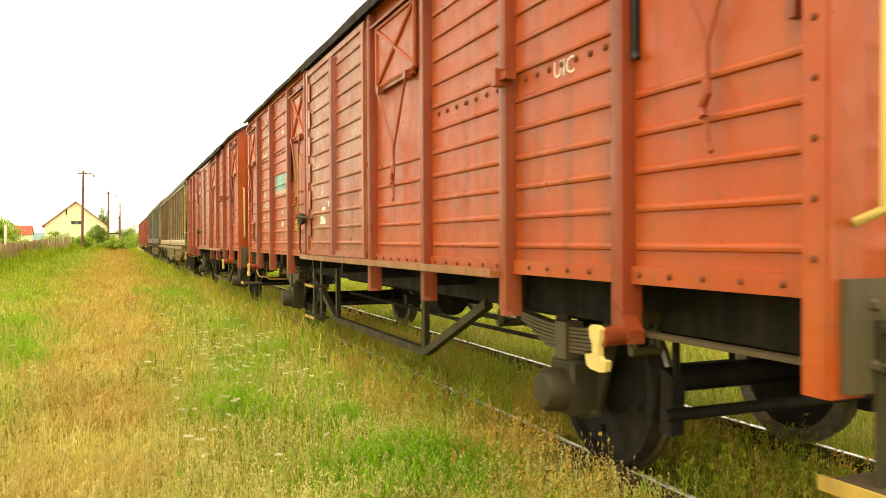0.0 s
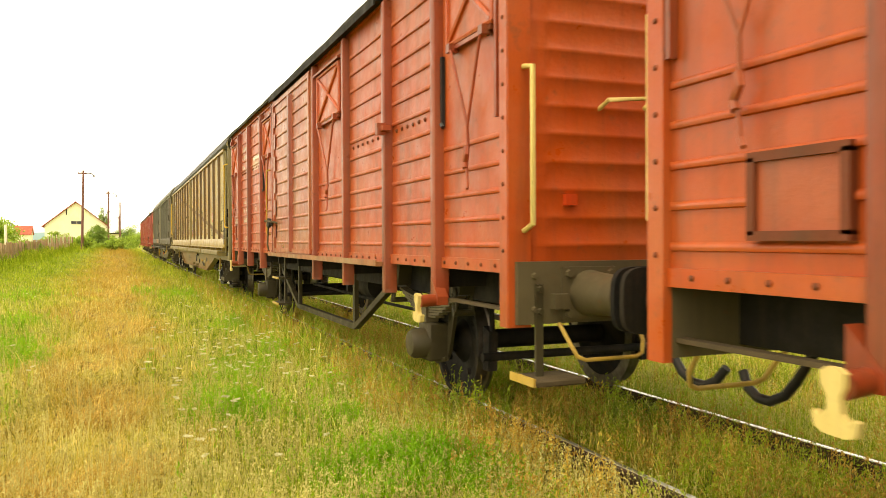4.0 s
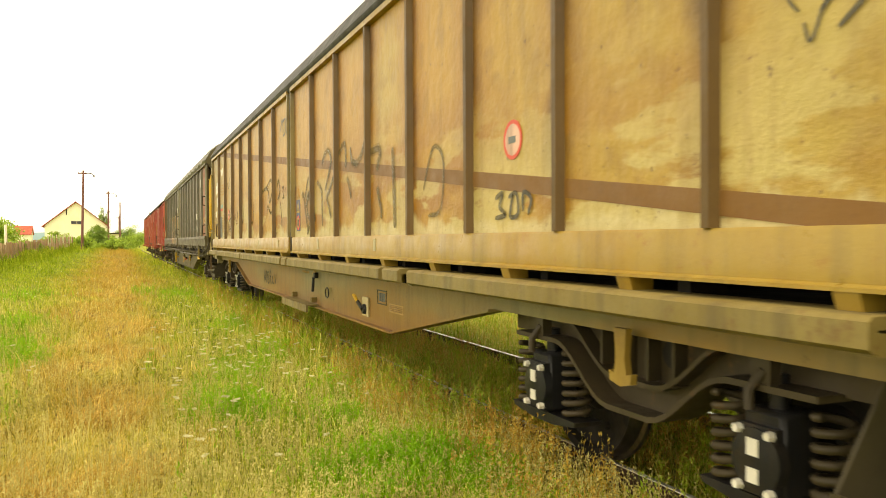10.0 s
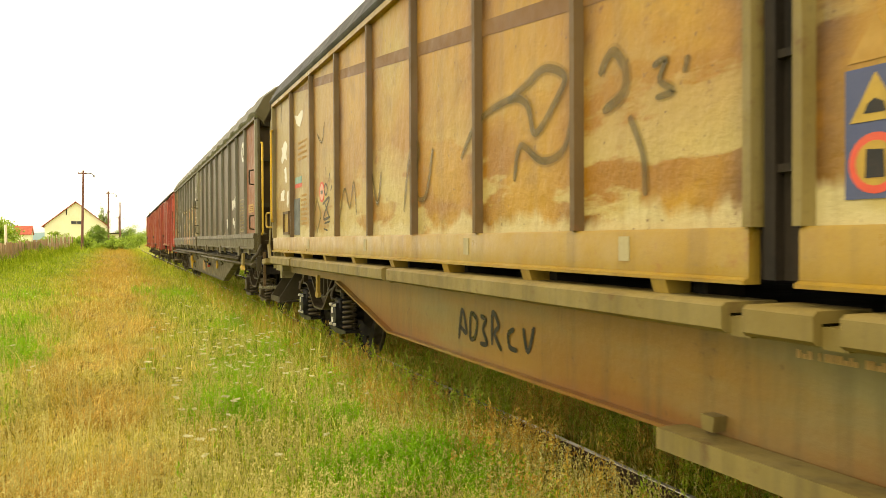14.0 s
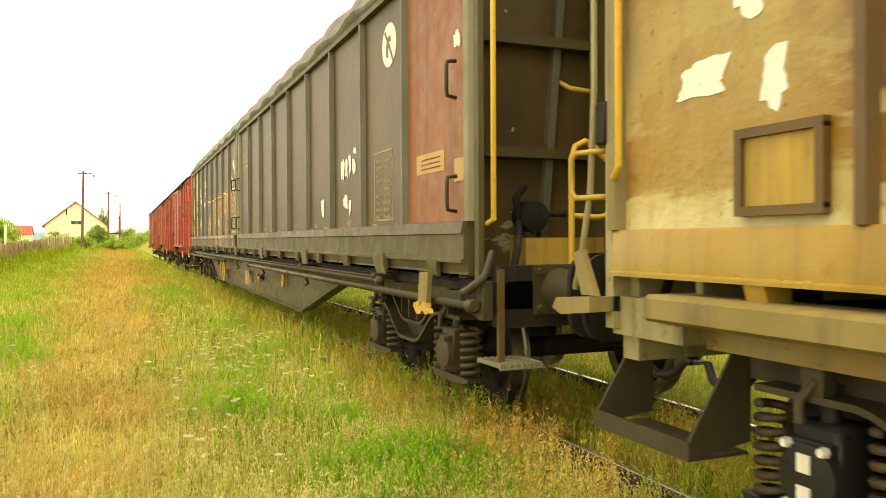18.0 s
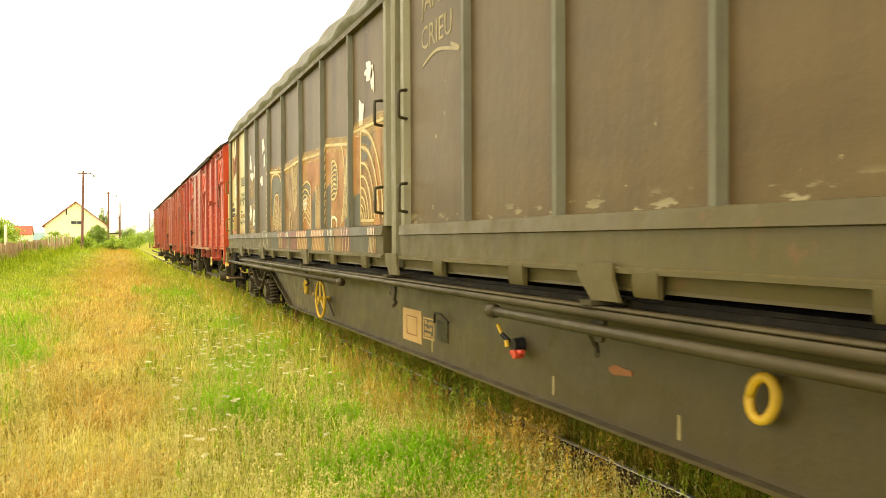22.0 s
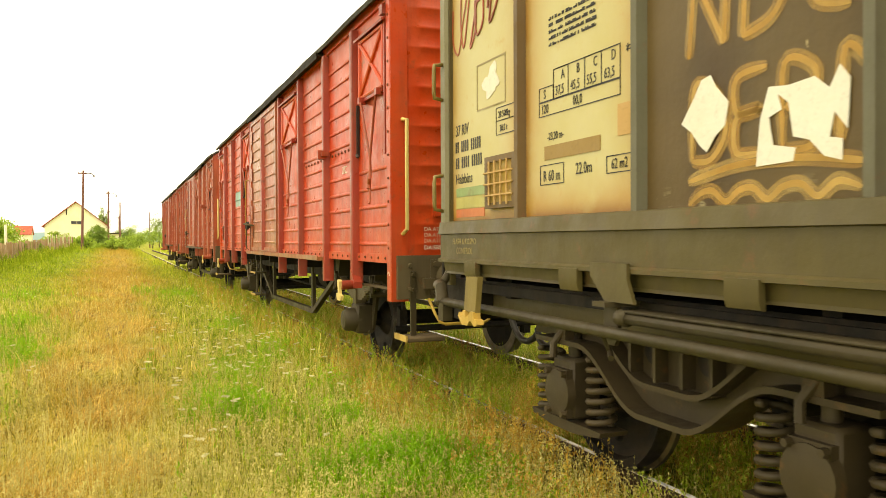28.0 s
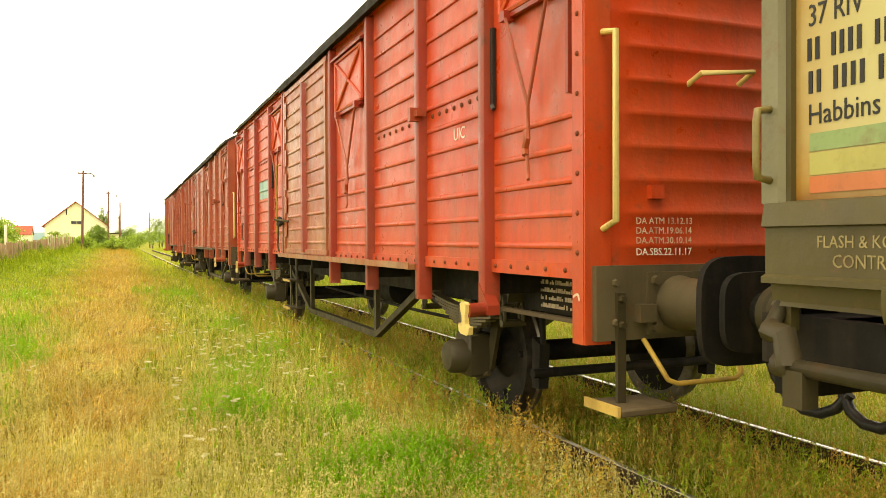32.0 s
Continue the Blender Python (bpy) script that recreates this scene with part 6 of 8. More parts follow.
tube(bm, [(Q - 0.05, 9.12, 0.9), (Q - 0.06, 9.13, 0.72)], 0.018, 6)
part("brake_lever", bm, BLACK, wagon_c)
bm = B()
box(bm, -1.41, -1.385, 9.0, 10.59, 0.47, 0.56)
box(bm, -1.385, -1.25, 9.0, 10.59, 0.545, 0.56)
for y in (9.2, 10.4):
    slab(bm, [(y - 0.04, 0.64), (y + 0.04, 0.64), (y + 0.03, 0.575), (y - 0.03, 0.575)], -1.30, -1.23, "x")
part("belly_step", bm, TAN_BEAM, wagon_c, "folded side step below the sill")
bm = B()
box(bm, -1.425, -1.36, 0.67, 0.73, 1.28, 3.3)
part("end_channel", bm, BEAM, wagon_c, "dark vertical channel beside the end")
bm = B()
tube(bm, [(-1.40, 0.58, 1.58), (-1.48, 0.66, 1.58), (-1.48, 0.66, 1.80), (-1.40, 0.58, 1.82)], 0.013, 6)
part("lock_handle", bm, BEAM, wagon_c)
bm = B()
box(bm, -1.44, -1.37, 0.30, 0.50, 1.88, 2.06)
box(bm, -1.42, -1.37, 0.40, 0.54, 1.45, 1.88)
part("door_lock", bm, SOOT, wagon_c, "dark greasy door lock")
bm = B()
tube(bm, [(-1.42, 0.27, 3.3), (-1.42, 0.27, 1.62), (-1.42, 0.29, 1.45), (-1.41, 0.36, 1.25), (-1.40, 0.46, 1.05)], 0.014, 8)
part("door_rod", bm, GRIMY_CREAM, wagon_c, "long pale door rod")
bm = B()
tube(bm, [(-1.41, 19.86, 3.2), (-1.41, 19.86, 2.1), (-1.42, 19.88, 1.6), (-1.43, 19.94, 1.3), (-1.42, 20.02, 1.12)], 0.015, 8)
part("door_rod", bm, GRIMY_CREAM, wagon_c, "long pale door rod")
bm = B()
tube(bm, [(-1.39, 19.80, 1.79), (-1.46, 19.95, 1.79), (-1.47, 19.97, 1.76), (-1.47, 19.97, 1.60), (-1.46, 19.95, 1.57), (-1.39, 19.80, 1.57)], 0.015, 8)
part("grip", bm, OCHRE, wagon_c, "worn yellow bent grip", smooth=True)
bm = B()
box(bm, -1.42, -1.37, 19.76, 19.84, 1.82, 2.02)
soften(bm, 0.01)
part("door_lock", bm, SOOT, wagon_c, "dark greasy door lock")
bm = B()
slab(bm, [(19.72, 1.10), (20.02, 1.08), (20.06, 1.03), (19.98, 1.0), (19.72, 1.03)], -1.53, -1.36, "x")
slab(bm, [(19.78, 1.10), (19.90, 1.10), (19.98, 1.30), (19.90, 1.32)], -1.46, -1.43, "x")
part("lock_bracket", bm, TAN_BEAM, wagon_c, "bent cream bracket of the door lock")
bm = B()
box(bm, -1.0, -0.55, 0.50, 0.53, 1.55, 2.35)
part("end_plate", bm, TEAL, wagon_c, "faded blue grey plate")
bm = B()
box(bm, -1.33, -1.26, -0.03, 0.0, 1.66, 1.74)
part("tail_bracket", bm, SIGN_RED, wagon_c)

for y, z0, z1 in ((11.53, 2.22, 2.48), (11.53, 1.56, 1.72), (0.36, 2.2, 2.5), (10.99, 1.5, 1.7)):
    torn(wagon_d, "rust_stain", y + 0.05, (z0 + z1) / 2, 0.05, (z1 - z0) / 2, ORANGE_PANEL, -1.3762, int(y * 7 + z0 * 13), "rust stain beside a grip")

# wagon d: sprayed panels, chalk, labels, hand wheel
sheet(wagon_d, "paper_label", 0.74, 1.30, 1.87, 2.02, PAPER, P, "yellowed paper label")
sheet(wagon_d, "paper_label", 0.38, 0.54, 1.77, 1.93, PAPER, P - 0.005)
bm = B()
for k in range(3):
    bars(bm, P - 0.003, 1.2, 1.97 - 0.035 * k, 1, 0.4, 0.012, 0.01, 90 + k)
tagged(part("label_print", bm, ORANGE_PANEL, wagon_d), kind="stuff")
for k, (y, z, a, b) in enumerate(((3.50, 2.10, 0.10, 0.17), (3.36, 2.12, 0.06, 0.16), (3.24, 2.13, 0.06, 0.14), (3.08, 2.10, 0.08, 0.15), (3.05, 2.25, 0.06, 0.04), (3.40, 1.78, 0.10, 0.11), (3.25, 1.70, 0.05, 0.09), (4.40, 1.75, 0.11, 0.13), (0.50, 2.75, 0.08, 0.08), (12.36, 2.60, 0.13, 0.15), (12.1, 2.95, 0.16, 0.10), (12.0, 2.85, 0.06, 0.16), (14.9, 1.86, 0.12, 0.16), (17.9, 2.65, 0.10, 0.12), (18.2, 2.35, 0.13, 0.12), (18.0, 2.9, 0.15, 0.14), (19.2, 2.5, 0.2, 0.1), (19.35, 2.75, 0.12, 0.16), (18.9, 2.55, 0.08, 0.14))):
    torn(wagon_d, "torn_sticker", y, z, a, b, TORN_WHITE, P - 0.003, 400 + k, "torn white sticker remnant")
for out in ([(19.51, 1.84), (19.43, 1.94), (19.39, 2.0), (19.34, 2.01), (19.31, 1.96), (19.24, 1.89), (19.26, 1.80), (19.31, 1.77), (19.36, 1.71), (19.40, 1.74), (19.45, 1.80)],
            [(19.10, 1.63), (18.93, 1.635), (18.92, 1.68), (19.02, 1.70), (19.04, 1.80), (18.98, 1.82), (19.0, 1.88), (18.95, 1.84), (18.93, 1.72), (18.86, 1.70), (18.80, 1.64), (18.73, 1.62), (18.73, 1.69), (18.78, 1.70), (18.76, 1.78), (18.71, 1.72), (18.70, 1.88), (18.74, 1.93), (18.78, 1.86), (18.84, 1.91), (18.95, 1.90), (19.04, 1.91), (19.08, 1.80)]):
    bm = B()
    slab(bm, out, P - 0.006, P - 0.002, "x")
    part("torn_sticker", bm, TORN_WHITE, wagon_d, "torn white sticker remnant")
def fill(name, out, material, x, label=""):
    """A flat field of sprayed paint on the dark wagon."""
    bm, o = B(), x - 0.00012 * (next(LAYER) % 24)
    bm.faces.new([bm.verts.new((o, y, z)) for y, z in out])
    return part(name, bm, material, wagon_d, label)


def line(pts, wide=0.022, material=LINE_PALE, x=None):
    x = P if x is None else x
    ribbon(wagon_d, "overspray", pts, wide * 2.6, GLOW, x - 0.0062)
    return ribbon(wagon_d, "spray_line", pts, wide, material, x - 0.0095, "pale sprayed line")


# glowing upper edge and fills, bay by bay
for a, b, za, zb, m in ((11.60, 12.62, 2.44, 2.44, FILL_TAN), (12.745, 13.79, 2.34, 2.44, FILL_ORANGE), (13.925, 15.02, 2.37, 2.40, FILL_ORANGE), (15.105, 16.20, 2.41, 2.36, FILL_TAN), (16.285, 17.38, 2.35, 2.42, FILL_TAN), (17.465, 17.72, 2.42, 2.43, FILL_ORANGE)):
    fill("sprayed_field", [(a, 1.505), (b, 1.505), (b, zb), ((a + b) / 2, (za + zb) / 2), (a, za)], m, P - 0.001, "sprayed orange and tan field of large letters")
    edge_pts = [(b, zb), ((a + b) / 2, (za + zb) / 2), (a, za)]
    ribbon(wagon_d, "overspray", edge_pts, 0.16, GLOW, P - 0.0055)
    line(edge_pts, 0.03)
# bay 1: arcs spreading from the lower corner of a block
fill("sprayed_block", [(12.40, 1.505), (12.655, 1.505), (12.655, 1.80), (12.40, 1.83)], FILL_GREY, P - 0.004)
fill("sprayed_block", [(12.40, 1.83), (12.655, 1.80), (12.655, 2.42), (12.40, 2.44)], FILL_ORANGE, P - 0.004)
fill("sprayed_block", [(12.35, 2.02), (12.35, 2.44), (11.92, 2.44), (12.08, 2.20)], FILL_GREY, P - 0.004)
fill("sprayed_block", [(11.78, 1.505), (11.96, 1.505), (11.90, 2.44), (11.74, 2.44)], FILL_ORANGE, P - 0.004)
line([(12.37, 1.56), (12.37, 2.0), (12.37, 2.43)], 0.03)
line([(12.38, 1.555), (12.1, 1.55), (11.95, 1.55)], 0.03)
for r in (0.07, 0.14, 0.22, 0.31, 0.42, 0.55, 0.70, 0.86):
    line([(12.36 - 0.78 * r * math.sin(q), 1.565 + r * math.cos(q)) for q in (0.0, 0.35, 0.7, 1.05, 1.35, 1.57)], 0.020 + 0.012 * r)
# bay 2: a letter with two striped holes
fill("sprayed_block", [(12.745, 1.505), (12.98, 1.505), (13.02, 1.8), (12.96, 2.2), (12.86, 2.34), (12.745, 2.33)], FILL_GREY, P - 0.004)
fill("sprayed_block", [(13.56, 1.505), (13.76, 1.505), (13.76, 1.95), (13.56, 2.0)], FILL_GREY, P - 0.004)
hole = [(13.51, 1.82), (13.51, 2.18), (13.42, 2.23), (13.30, 2.18), (13.25, 2.05), (13.27, 1.90), (13.38, 1.82)]
fill("sprayed_block", hole, FILL_GREY, P - 0.004)
line(hole + hole[:1], 0.026)
line([(13.51, 1.505), (13.51, 1.60), (13.40, 1.62), (13.29, 1.58), (13.29, 1.505)], 0.03, LINE_WHITE)
for k in range(7):
    line([(13.50, 1.85 + 0.05 * k), (13.40, 1.88 + 0.05 * k), (13.29, 1.86 + 0.052 * k)], 0.018)
for k in range(6):
    line([(13.13 - 0.06 * k, 1.52 + 0.02 * k), (13.02 - 0.05 * k, 1.74 + 0.03 * k), (12.95 - 0.035 * k, 2.02), (12.86 - 0.02 * k, 2.30)], 0.020)
line([(12.99, 1.80), (12.97, 2.1), (13.05, 2.32), (13.2, 2.40)], 0.024)
for k in range(9):
    line([(13.84, 1.56 + 0.1 * k), (13.80, 1.62 + 0.1 * k), (13.77, 1.60 + 0.1 * k)], 0.020)
# bay 3: crossbar and stem
fill("sprayed_block", [(14.29, 1.505), (14.51, 1.505), (14.51, 1.80), (14.40, 1.98), (14.29, 1.92)], FILL_GREY, P - 0.004)
fill("sprayed_block", [(14.56, 1.92), (15.02, 1.88), (15.02, 2.10), (14.56, 2.06)], FILL_GREY, P - 0.004)
line([(14.54, 1.505), (14.54, 1.8), (14.54, 2.04)], 0.026)
line([(14.54, 2.04), (14.75, 2.10), (15.02, 2.06)], 0.024)
for k in range(5):
    line([(14.27 - 0.045 * k, 1.505), (14.272 - 0.046 * k, 1.75), (14.27 - 0.044 * k, 2.03)], 0.016)
for k in range(6):
    line([(15.01, 1.60 + 0.075 * k), (14.85, 1.66 + 0.07 * k), (14.70, 1.60 + 0.075 * k), (14.56, 1.54 + 0.07 * k)], 0.020)
# bay 4: fan of stripes and a small pointed outline
fill("sprayed_block", [(15.11, 1.92), (15.30, 1.86), (15.33, 2.38), (15.11, 2.40)], FILL_GREY, P - 0.004)
for k in range(7):
    line([(15.70 - 0.065 * k, 2.37), (15.62 - 0.045 * k, 2.05), (15.50 - 0.02 * k, 1.74 + 0.012 * k)], 0.018)
line([(15.83, 1.505), (15.81, 1.77), (15.67, 1.52)], 0.026)
for k in range(9):
    line([(15.20, 1.55 + 0.095 * k), (15.15, 1.60 + 0.095 * k), (15.11, 1.57 + 0.095 * k)], 0.020)
# bay 5: an arch with upright stripes under a dark bow
fill("sprayed_block", [(16.34, 1.95), (16.66, 1.97), (16.81, 2.06), (16.98, 1.96), (17.10, 1.72), (17.26, 1.75), (17.25, 2.24), (17.0, 2.36), (16.62, 2.34), (16.36, 2.20)], FILL_GREY, P - 0.004)
line([(17.12, 1.52), (17.01, 1.94), (16.81, 2.05), (16.66, 1.96), (16.70, 1.52)], 0.026)
for k in range(7):
    line([(17.06 - 0.055 * k, 1.53), (17.02 - 0.05 * k, 1.75), (16.97 - 0.042 * k, 1.94 + 0.02 * (3 - abs(k - 3)))], 0.016)
line([(17.28, 1.70), (17.22, 2.24), (17.0, 2.36), (16.62, 2.33), (16.40, 2.18)], 0.024)
for k in range(6):
    line([(16.62 - 0.05 * k, 1.53), (16.60 - 0.05 * k, 1.70), (16.56 - 0.045 * k, 1.86)], 0.016)
for k in range(9):
    line([(17.70, 1.56 + 0.095 * k), (17.58, 1.62 + 0.095 * k), (17.48, 1.58 + 0.095 * k)], 0.022)
# the skirt below: coloured blocks with slanting stripes
for a, b, m, stripes in ((17.19, 17.68, FILL_GREY, 4), (16.36, 16.91, FILL_GREY, 0), (16.03, 16.36, FILL_TAN, 2), (15.74, 16.03, FILL_MAROON, 0), (15.55, 15.74, FILL_GREY, 3), (15.06, 15.55, FILL_MAROON, 0), (14.48, 15.06, FILL_ORANGE, 6), (14.22, 14.48, FILL_GREY, 0), (13.59, 14.22, FILL_ORANGE, 8), (13.42, 13.59, FILL_GREY, 0), (13.17, 13.42, FILL_GREY, 4), (12.87, 13.17, FILL_TAN, 0), (12.55, 12.87, FILL_MAROON, 3), (11.92, 12.55, FILL_GREY, 0), (11.70, 11.92, FILL_MAROON, 5)):
    bm = B()
    for x0, z0, x1, z1 in ((-1.4672, 1.412, -1.4535, 1.486), (-1.4468, 1.25, -1.4468, 1.402)):
        bm.faces.new([bm.verts.new(p) for p in ((x0, a, z0), (x0, b, z0), (x1, b, z1), (x1, a, z1))])
    part("sprayed_block", bm, m, wagon_d, "sprayed block on the skirt")
    for k in range(stripes):
        y = b - (k + 0.5) * (b - a) / stripes
        lean = 0.05 if (b - a) > 0.4 else 0.02
        ribbon(wagon_d, "spray_line", [(y + lean, 1.255), (y, 1.33), (y - lean * 0.5, 1.40)], 0.020, LINE_PALE, -1.4485)
        ribbon(wagon_d, "spray_line", [(y - lean * 0.5, 1.415), (y - lean, 1.48)], 0.024, LINE_WHITE, -1.4675)
frame_lines(wagon_d, 2.42, 1.90, 1.54, 2.16, CHALK, P, 0.014, "chalk_frame")
bm = B()
rnd = random.Random(8)
for r in range(9):
    bars(bm, P, 2.36, 2.06 - 0.062 * r, 1, 0.4, 0.03, 0.02, 100 + r)
tagged(part("chalk_writing", bm, CHALK, wagon_d, "worn chalk drawing"), kind="stuff")
bm = B()
disc(bm, 1.97, 3.05, 0.001, 0.19, P)
em = part("round_emblem", bm, TORN_WHITE, wagon_d, "scratched round white emblem")
bm = B()
stroke(bm, [(2.08, 3.18), (1.97, 3.05), (1.86, 2.90)], 0.03, P - 0.003)
stroke(bm, [(2.02, 2.95), (2.0, 3.08), (1.92, 3.1)], 0.05, P - 0.003)
part("emblem_mark", bm, DARK, em)
for y, z0, z1 in ((0.42, 2.33, 2.58), (0.42, 1.56, 1.80), (11.58, 2.36, 2.58), (11.58, 1.60, 1.83), (10.95, 2.33, 2.56), (10.95, 1.59, 1.82), (22.0, 2.35, 2.60), (22.0, 1.57, 1.82)):
    grip(wagon_d, y, z0, z1, -1.42, BEAM if y < 20 else TAN_BEAM)
for y, z, t in ((10.72, 3.10, "JAPE"), (10.74, 2.82, "CRIEU")):
    tagged(letters(t, 0.25, CHALK, wagon_d, on_side(P, y, z) @ Matrix.Diagonal((0.9, 1, 1, 1)), "chalk_writing"), "large chalked letters", kind="stuff")
bm = B()
stroke(bm, [(10.7, 2.70), (10.4, 2.76), (10.0, 2.68), (10.15, 2.75)], 0.025, P)
part("chalk_line", bm, CHALK, wagon_d, "chalk line under the letters")
for pts in ([(19.47, 2.10), (19.45, 2.28), (19.44, 2.43)], [(19.44, 2.43), (19.35, 2.27), (19.27, 2.12)], [(19.27, 2.12), (19.26, 2.28), (19.25, 2.45)], [(19.17, 2.12), (19.16, 2.28), (19.15, 2.44)], [(19.15, 2.44), (19.02, 2.38), (18.97, 2.26), (19.03, 2.16), (19.17, 2.12)], [(18.70, 2.43), (18.82, 2.41), (18.88, 2.28), (18.83, 2.16), (18.70, 2.12)],
            [(19.45, 1.68), (19.43, 1.98), (19.30, 1.92), (19.26, 1.78), (19.34, 1.68), (19.45, 1.68)], [(19.05, 1.99), (19.20, 1.97), (19.20, 1.84), (19.08, 1.84), (19.20, 1.82), (19.20, 1.69), (19.05, 1.68)], [(18.98, 1.68), (18.97, 1.98), (18.84, 1.94), (18.86, 1.84), (18.96, 1.83), (18.83, 1.76), (18.86, 1.68), (18.98, 1.68)], [(18.74, 1.68), (18.72, 1.98), (18.62, 1.90)],
            [(19.47, 1.60), (19.2, 1.645), (18.9, 1.645), (18.64, 1.61)], [(19.47, 1.505), (19.40, 1.55), (19.33, 1.555), (19.26, 1.51), (19.19, 1.55), (19.12, 1.555), (19.05, 1.51), (18.98, 1.55), (18.90, 1.555), (18.83, 1.51), (18.75, 1.555), (18.66, 1.53)]):
    ribbon(wagon_d, "overspray", pts, 0.06, GLOW, P - 0.0008)
    ribbon(wagon_d, "spray_line", pts, 0.024, SPRAY, P - 0.0012, "ochre sprayed letter line")
# cream end panels with their inscriptions
letters("37 RIV", 0.105, BLACK, wagon_d, on_side(P, 21.88, 2.08) @ Matrix.Diagonal((0.75, 1, 1, 1)))
bm = B()
for k in range(13):
    if k not in (2, 7):
        box(bm, P - 0.002, P + 0.002, 21.865 - 0.032 * k, 21.88 - 0.032 * k, 1.965, 2.04)
        box(bm, P - 0.002, P + 0.002, 21.86 - 0.033 * k, 21.875 - 0.033 * k, 1.855, 1.93)
tagged(part("worn_number", bm, BLACK, wagon_d, "black wagon number"), kind="stuff")
letters("Habbins", 0.10, BLACK, wagon_d, on_side(P, 21.88, 1.75) @ Matrix.Diagonal((0.85, 1, 1, 1)))
sheet(wagon_d, "green_stripe", 21.40, 21.87, 1.66, 1.72, DULL_GREEN, P)
sheet(wagon_d, "ochre_green_stripe", 21.41, 21.87, 1.58, 1.655, DULL_OCHRE, P)
sheet(wagon_d, "red_stripe", 21.42, 21.87, 1.52, 1.575, DULL_RED, P)
label_holder(wagon_d, 20.95, 21.31, 1.58, 1.86, -1.38, OCHRE, TAN_POST)
bm = B()
for k in range(4):
    tube(bm, [(-1.425, 21.02 + 0.08 * k, 1.58), (-1.425, 21.02 + 0.08 * k, 1.85)], 0.007, 5)
for k in range(3):
    tube(bm, [(-1.425, 20.95, 1.64 + 0.07 * k), (-1.425, 21.33, 1.64 + 0.07 * k)], 0.007, 5)
part("holder_grille", bm, PAPER, wagon_d, "yellowed wire grille")
def thin(x, y, z):
    """Narrow lettering on the near side."""
    return on_side(x, y, z) @ Matrix.Diagonal((0.72, 1.0, 1.0, 1.0))


for k, (head, value) in enumerate((("A", "37,5"), ("B", "45,5"), ("C", "55,5"), ("D", "63,5"))):
    letters(head, 0.072, BLACK, wagon_d, thin(P, 20.475 - 0.152 * k, 2.215))
    letters(value, 0.072, BLACK, wagon_d, thin(P, 20.535 - 0.152 * k, 2.137))
for y, z, t, h in ((20.66, 2.137, "S", 0.072), (20.685, 2.056, "120", 0.072), (20.36, 2.056, "00,0", 0.072), (20.665, 1.685, "R 60 m", 0.085), (20.335, 1.70, "22.0m", 0.085), (20.02, 1.70, "62 m2", 0.072), (21.22, 2.115, "28 500kg", 0.060), (21.20, 2.03, "20.0 t", 0.060), (20.62, 1.905, "-23,20 m-", 0.060), (19.90, 2.20, "**", 0.09)):
    letters(t, h, BLACK, wagon_d, thin(P, y, z))
for y0, y1, z0, z1 in ((20.70, 20.45, 1.665, 1.775), (21.25, 20.96, 2.01, 2.18), (21.25, 20.96, 2.095, 2.10), (20.71, 19.945, 2.04, 2.12), (20.71, 20.555, 2.12, 2.20), (20.555, 19.945, 2.12, 2.28), (20.555, 20.403, 2.12, 2.28), (20.251, 20.099, 2.12, 2.28), (20.06, 19.80, 1.68, 1.765)):
    frame_lines(wagon_d, y0, y1, z0, z1, BLACK, P, 0.0045)
sheet(wagon_d, "ochre_stripe", 20.11, 20.65, 1.80, 1.875, LABEL_OCHRE, P)
sheet(wagon_d, "ochre_field", 19.82, 19.965, 1.85, 1.998, PAPER, P)
frame_lines(wagon_d, 21.53, 21.12, 2.20, 2.50, CHALK, P, 0.01)
torn(wagon_d, "torn_sticker", 21.30, 2.36, 0.16, 0.13, WHITE, P, 450)
bm = B()
for r in range(5):
    bars(bm, P, 20.6, 2.55 - 0.035 * r, 1, 0.45, 0.018, 0.01, 130 + r)
tagged(part("fine_print", bm, BLACK, wagon_d), kind="stuff")
scrawl(wagon_d, 21.9, 2.62, 0.7, 0.5, BROWN_RED, P - 0.001, 72, 6, 0.014, label="brown scribble")
for y, z, t, h in ((21.78, 1.338, "FLASH & KOSMO", 0.056), (21.72, 1.275, "CONTROL", 0.060)):
    tagged(letters(t, h, CHALK, wagon_d, on_side(-1.4465, y, z) @ Matrix.Diagonal((0.9, 1, 1, 1)), "chalk_writing", "chalked words on the skirt"), "chalked words on the skirt", kind="stuff")
# sill fittings
R = -1.2325
hub = (-1.34, 14.26, 0.67)
bm = B()
tube(bm, [(hub[0], hub[1] + 0.215 * math.cos(a), hub[2] + 0.215 * math.sin(a)) for a in [k * 2 * math.pi / 32 for k in range(33)]], 0.016, 8)
hw = part("hand_wheel", bm, YELLOW, wagon_d, "bright yellow brake hand wheel", smooth=True)
bm = B()
for k in range(3):
    a = 1.6 + k * 2.094
    tube(bm, [hub, (hub[0], hub[1] + 0.21 * math.cos(a), hub[2] + 0.21 * math.sin(a))], 0.013, 6)
lathe(bm, [(hub[0] - 0.03, 0.035), (R, 0.03)], 12, "x", (0, hub[1], hub[2]))
part("spokes", bm, YELLOW, hw)
bm = B()
tube(bm, [(R - 0.03, 14.4, 0.62), (R - 0.05, 14.25, 0.68), (R - 0.05, 14.05, 0.62), (R - 0.04, 13.9, 0.50)], 0.012, 6)
part("wheel_lock", bm, BEAM, wagon_d)
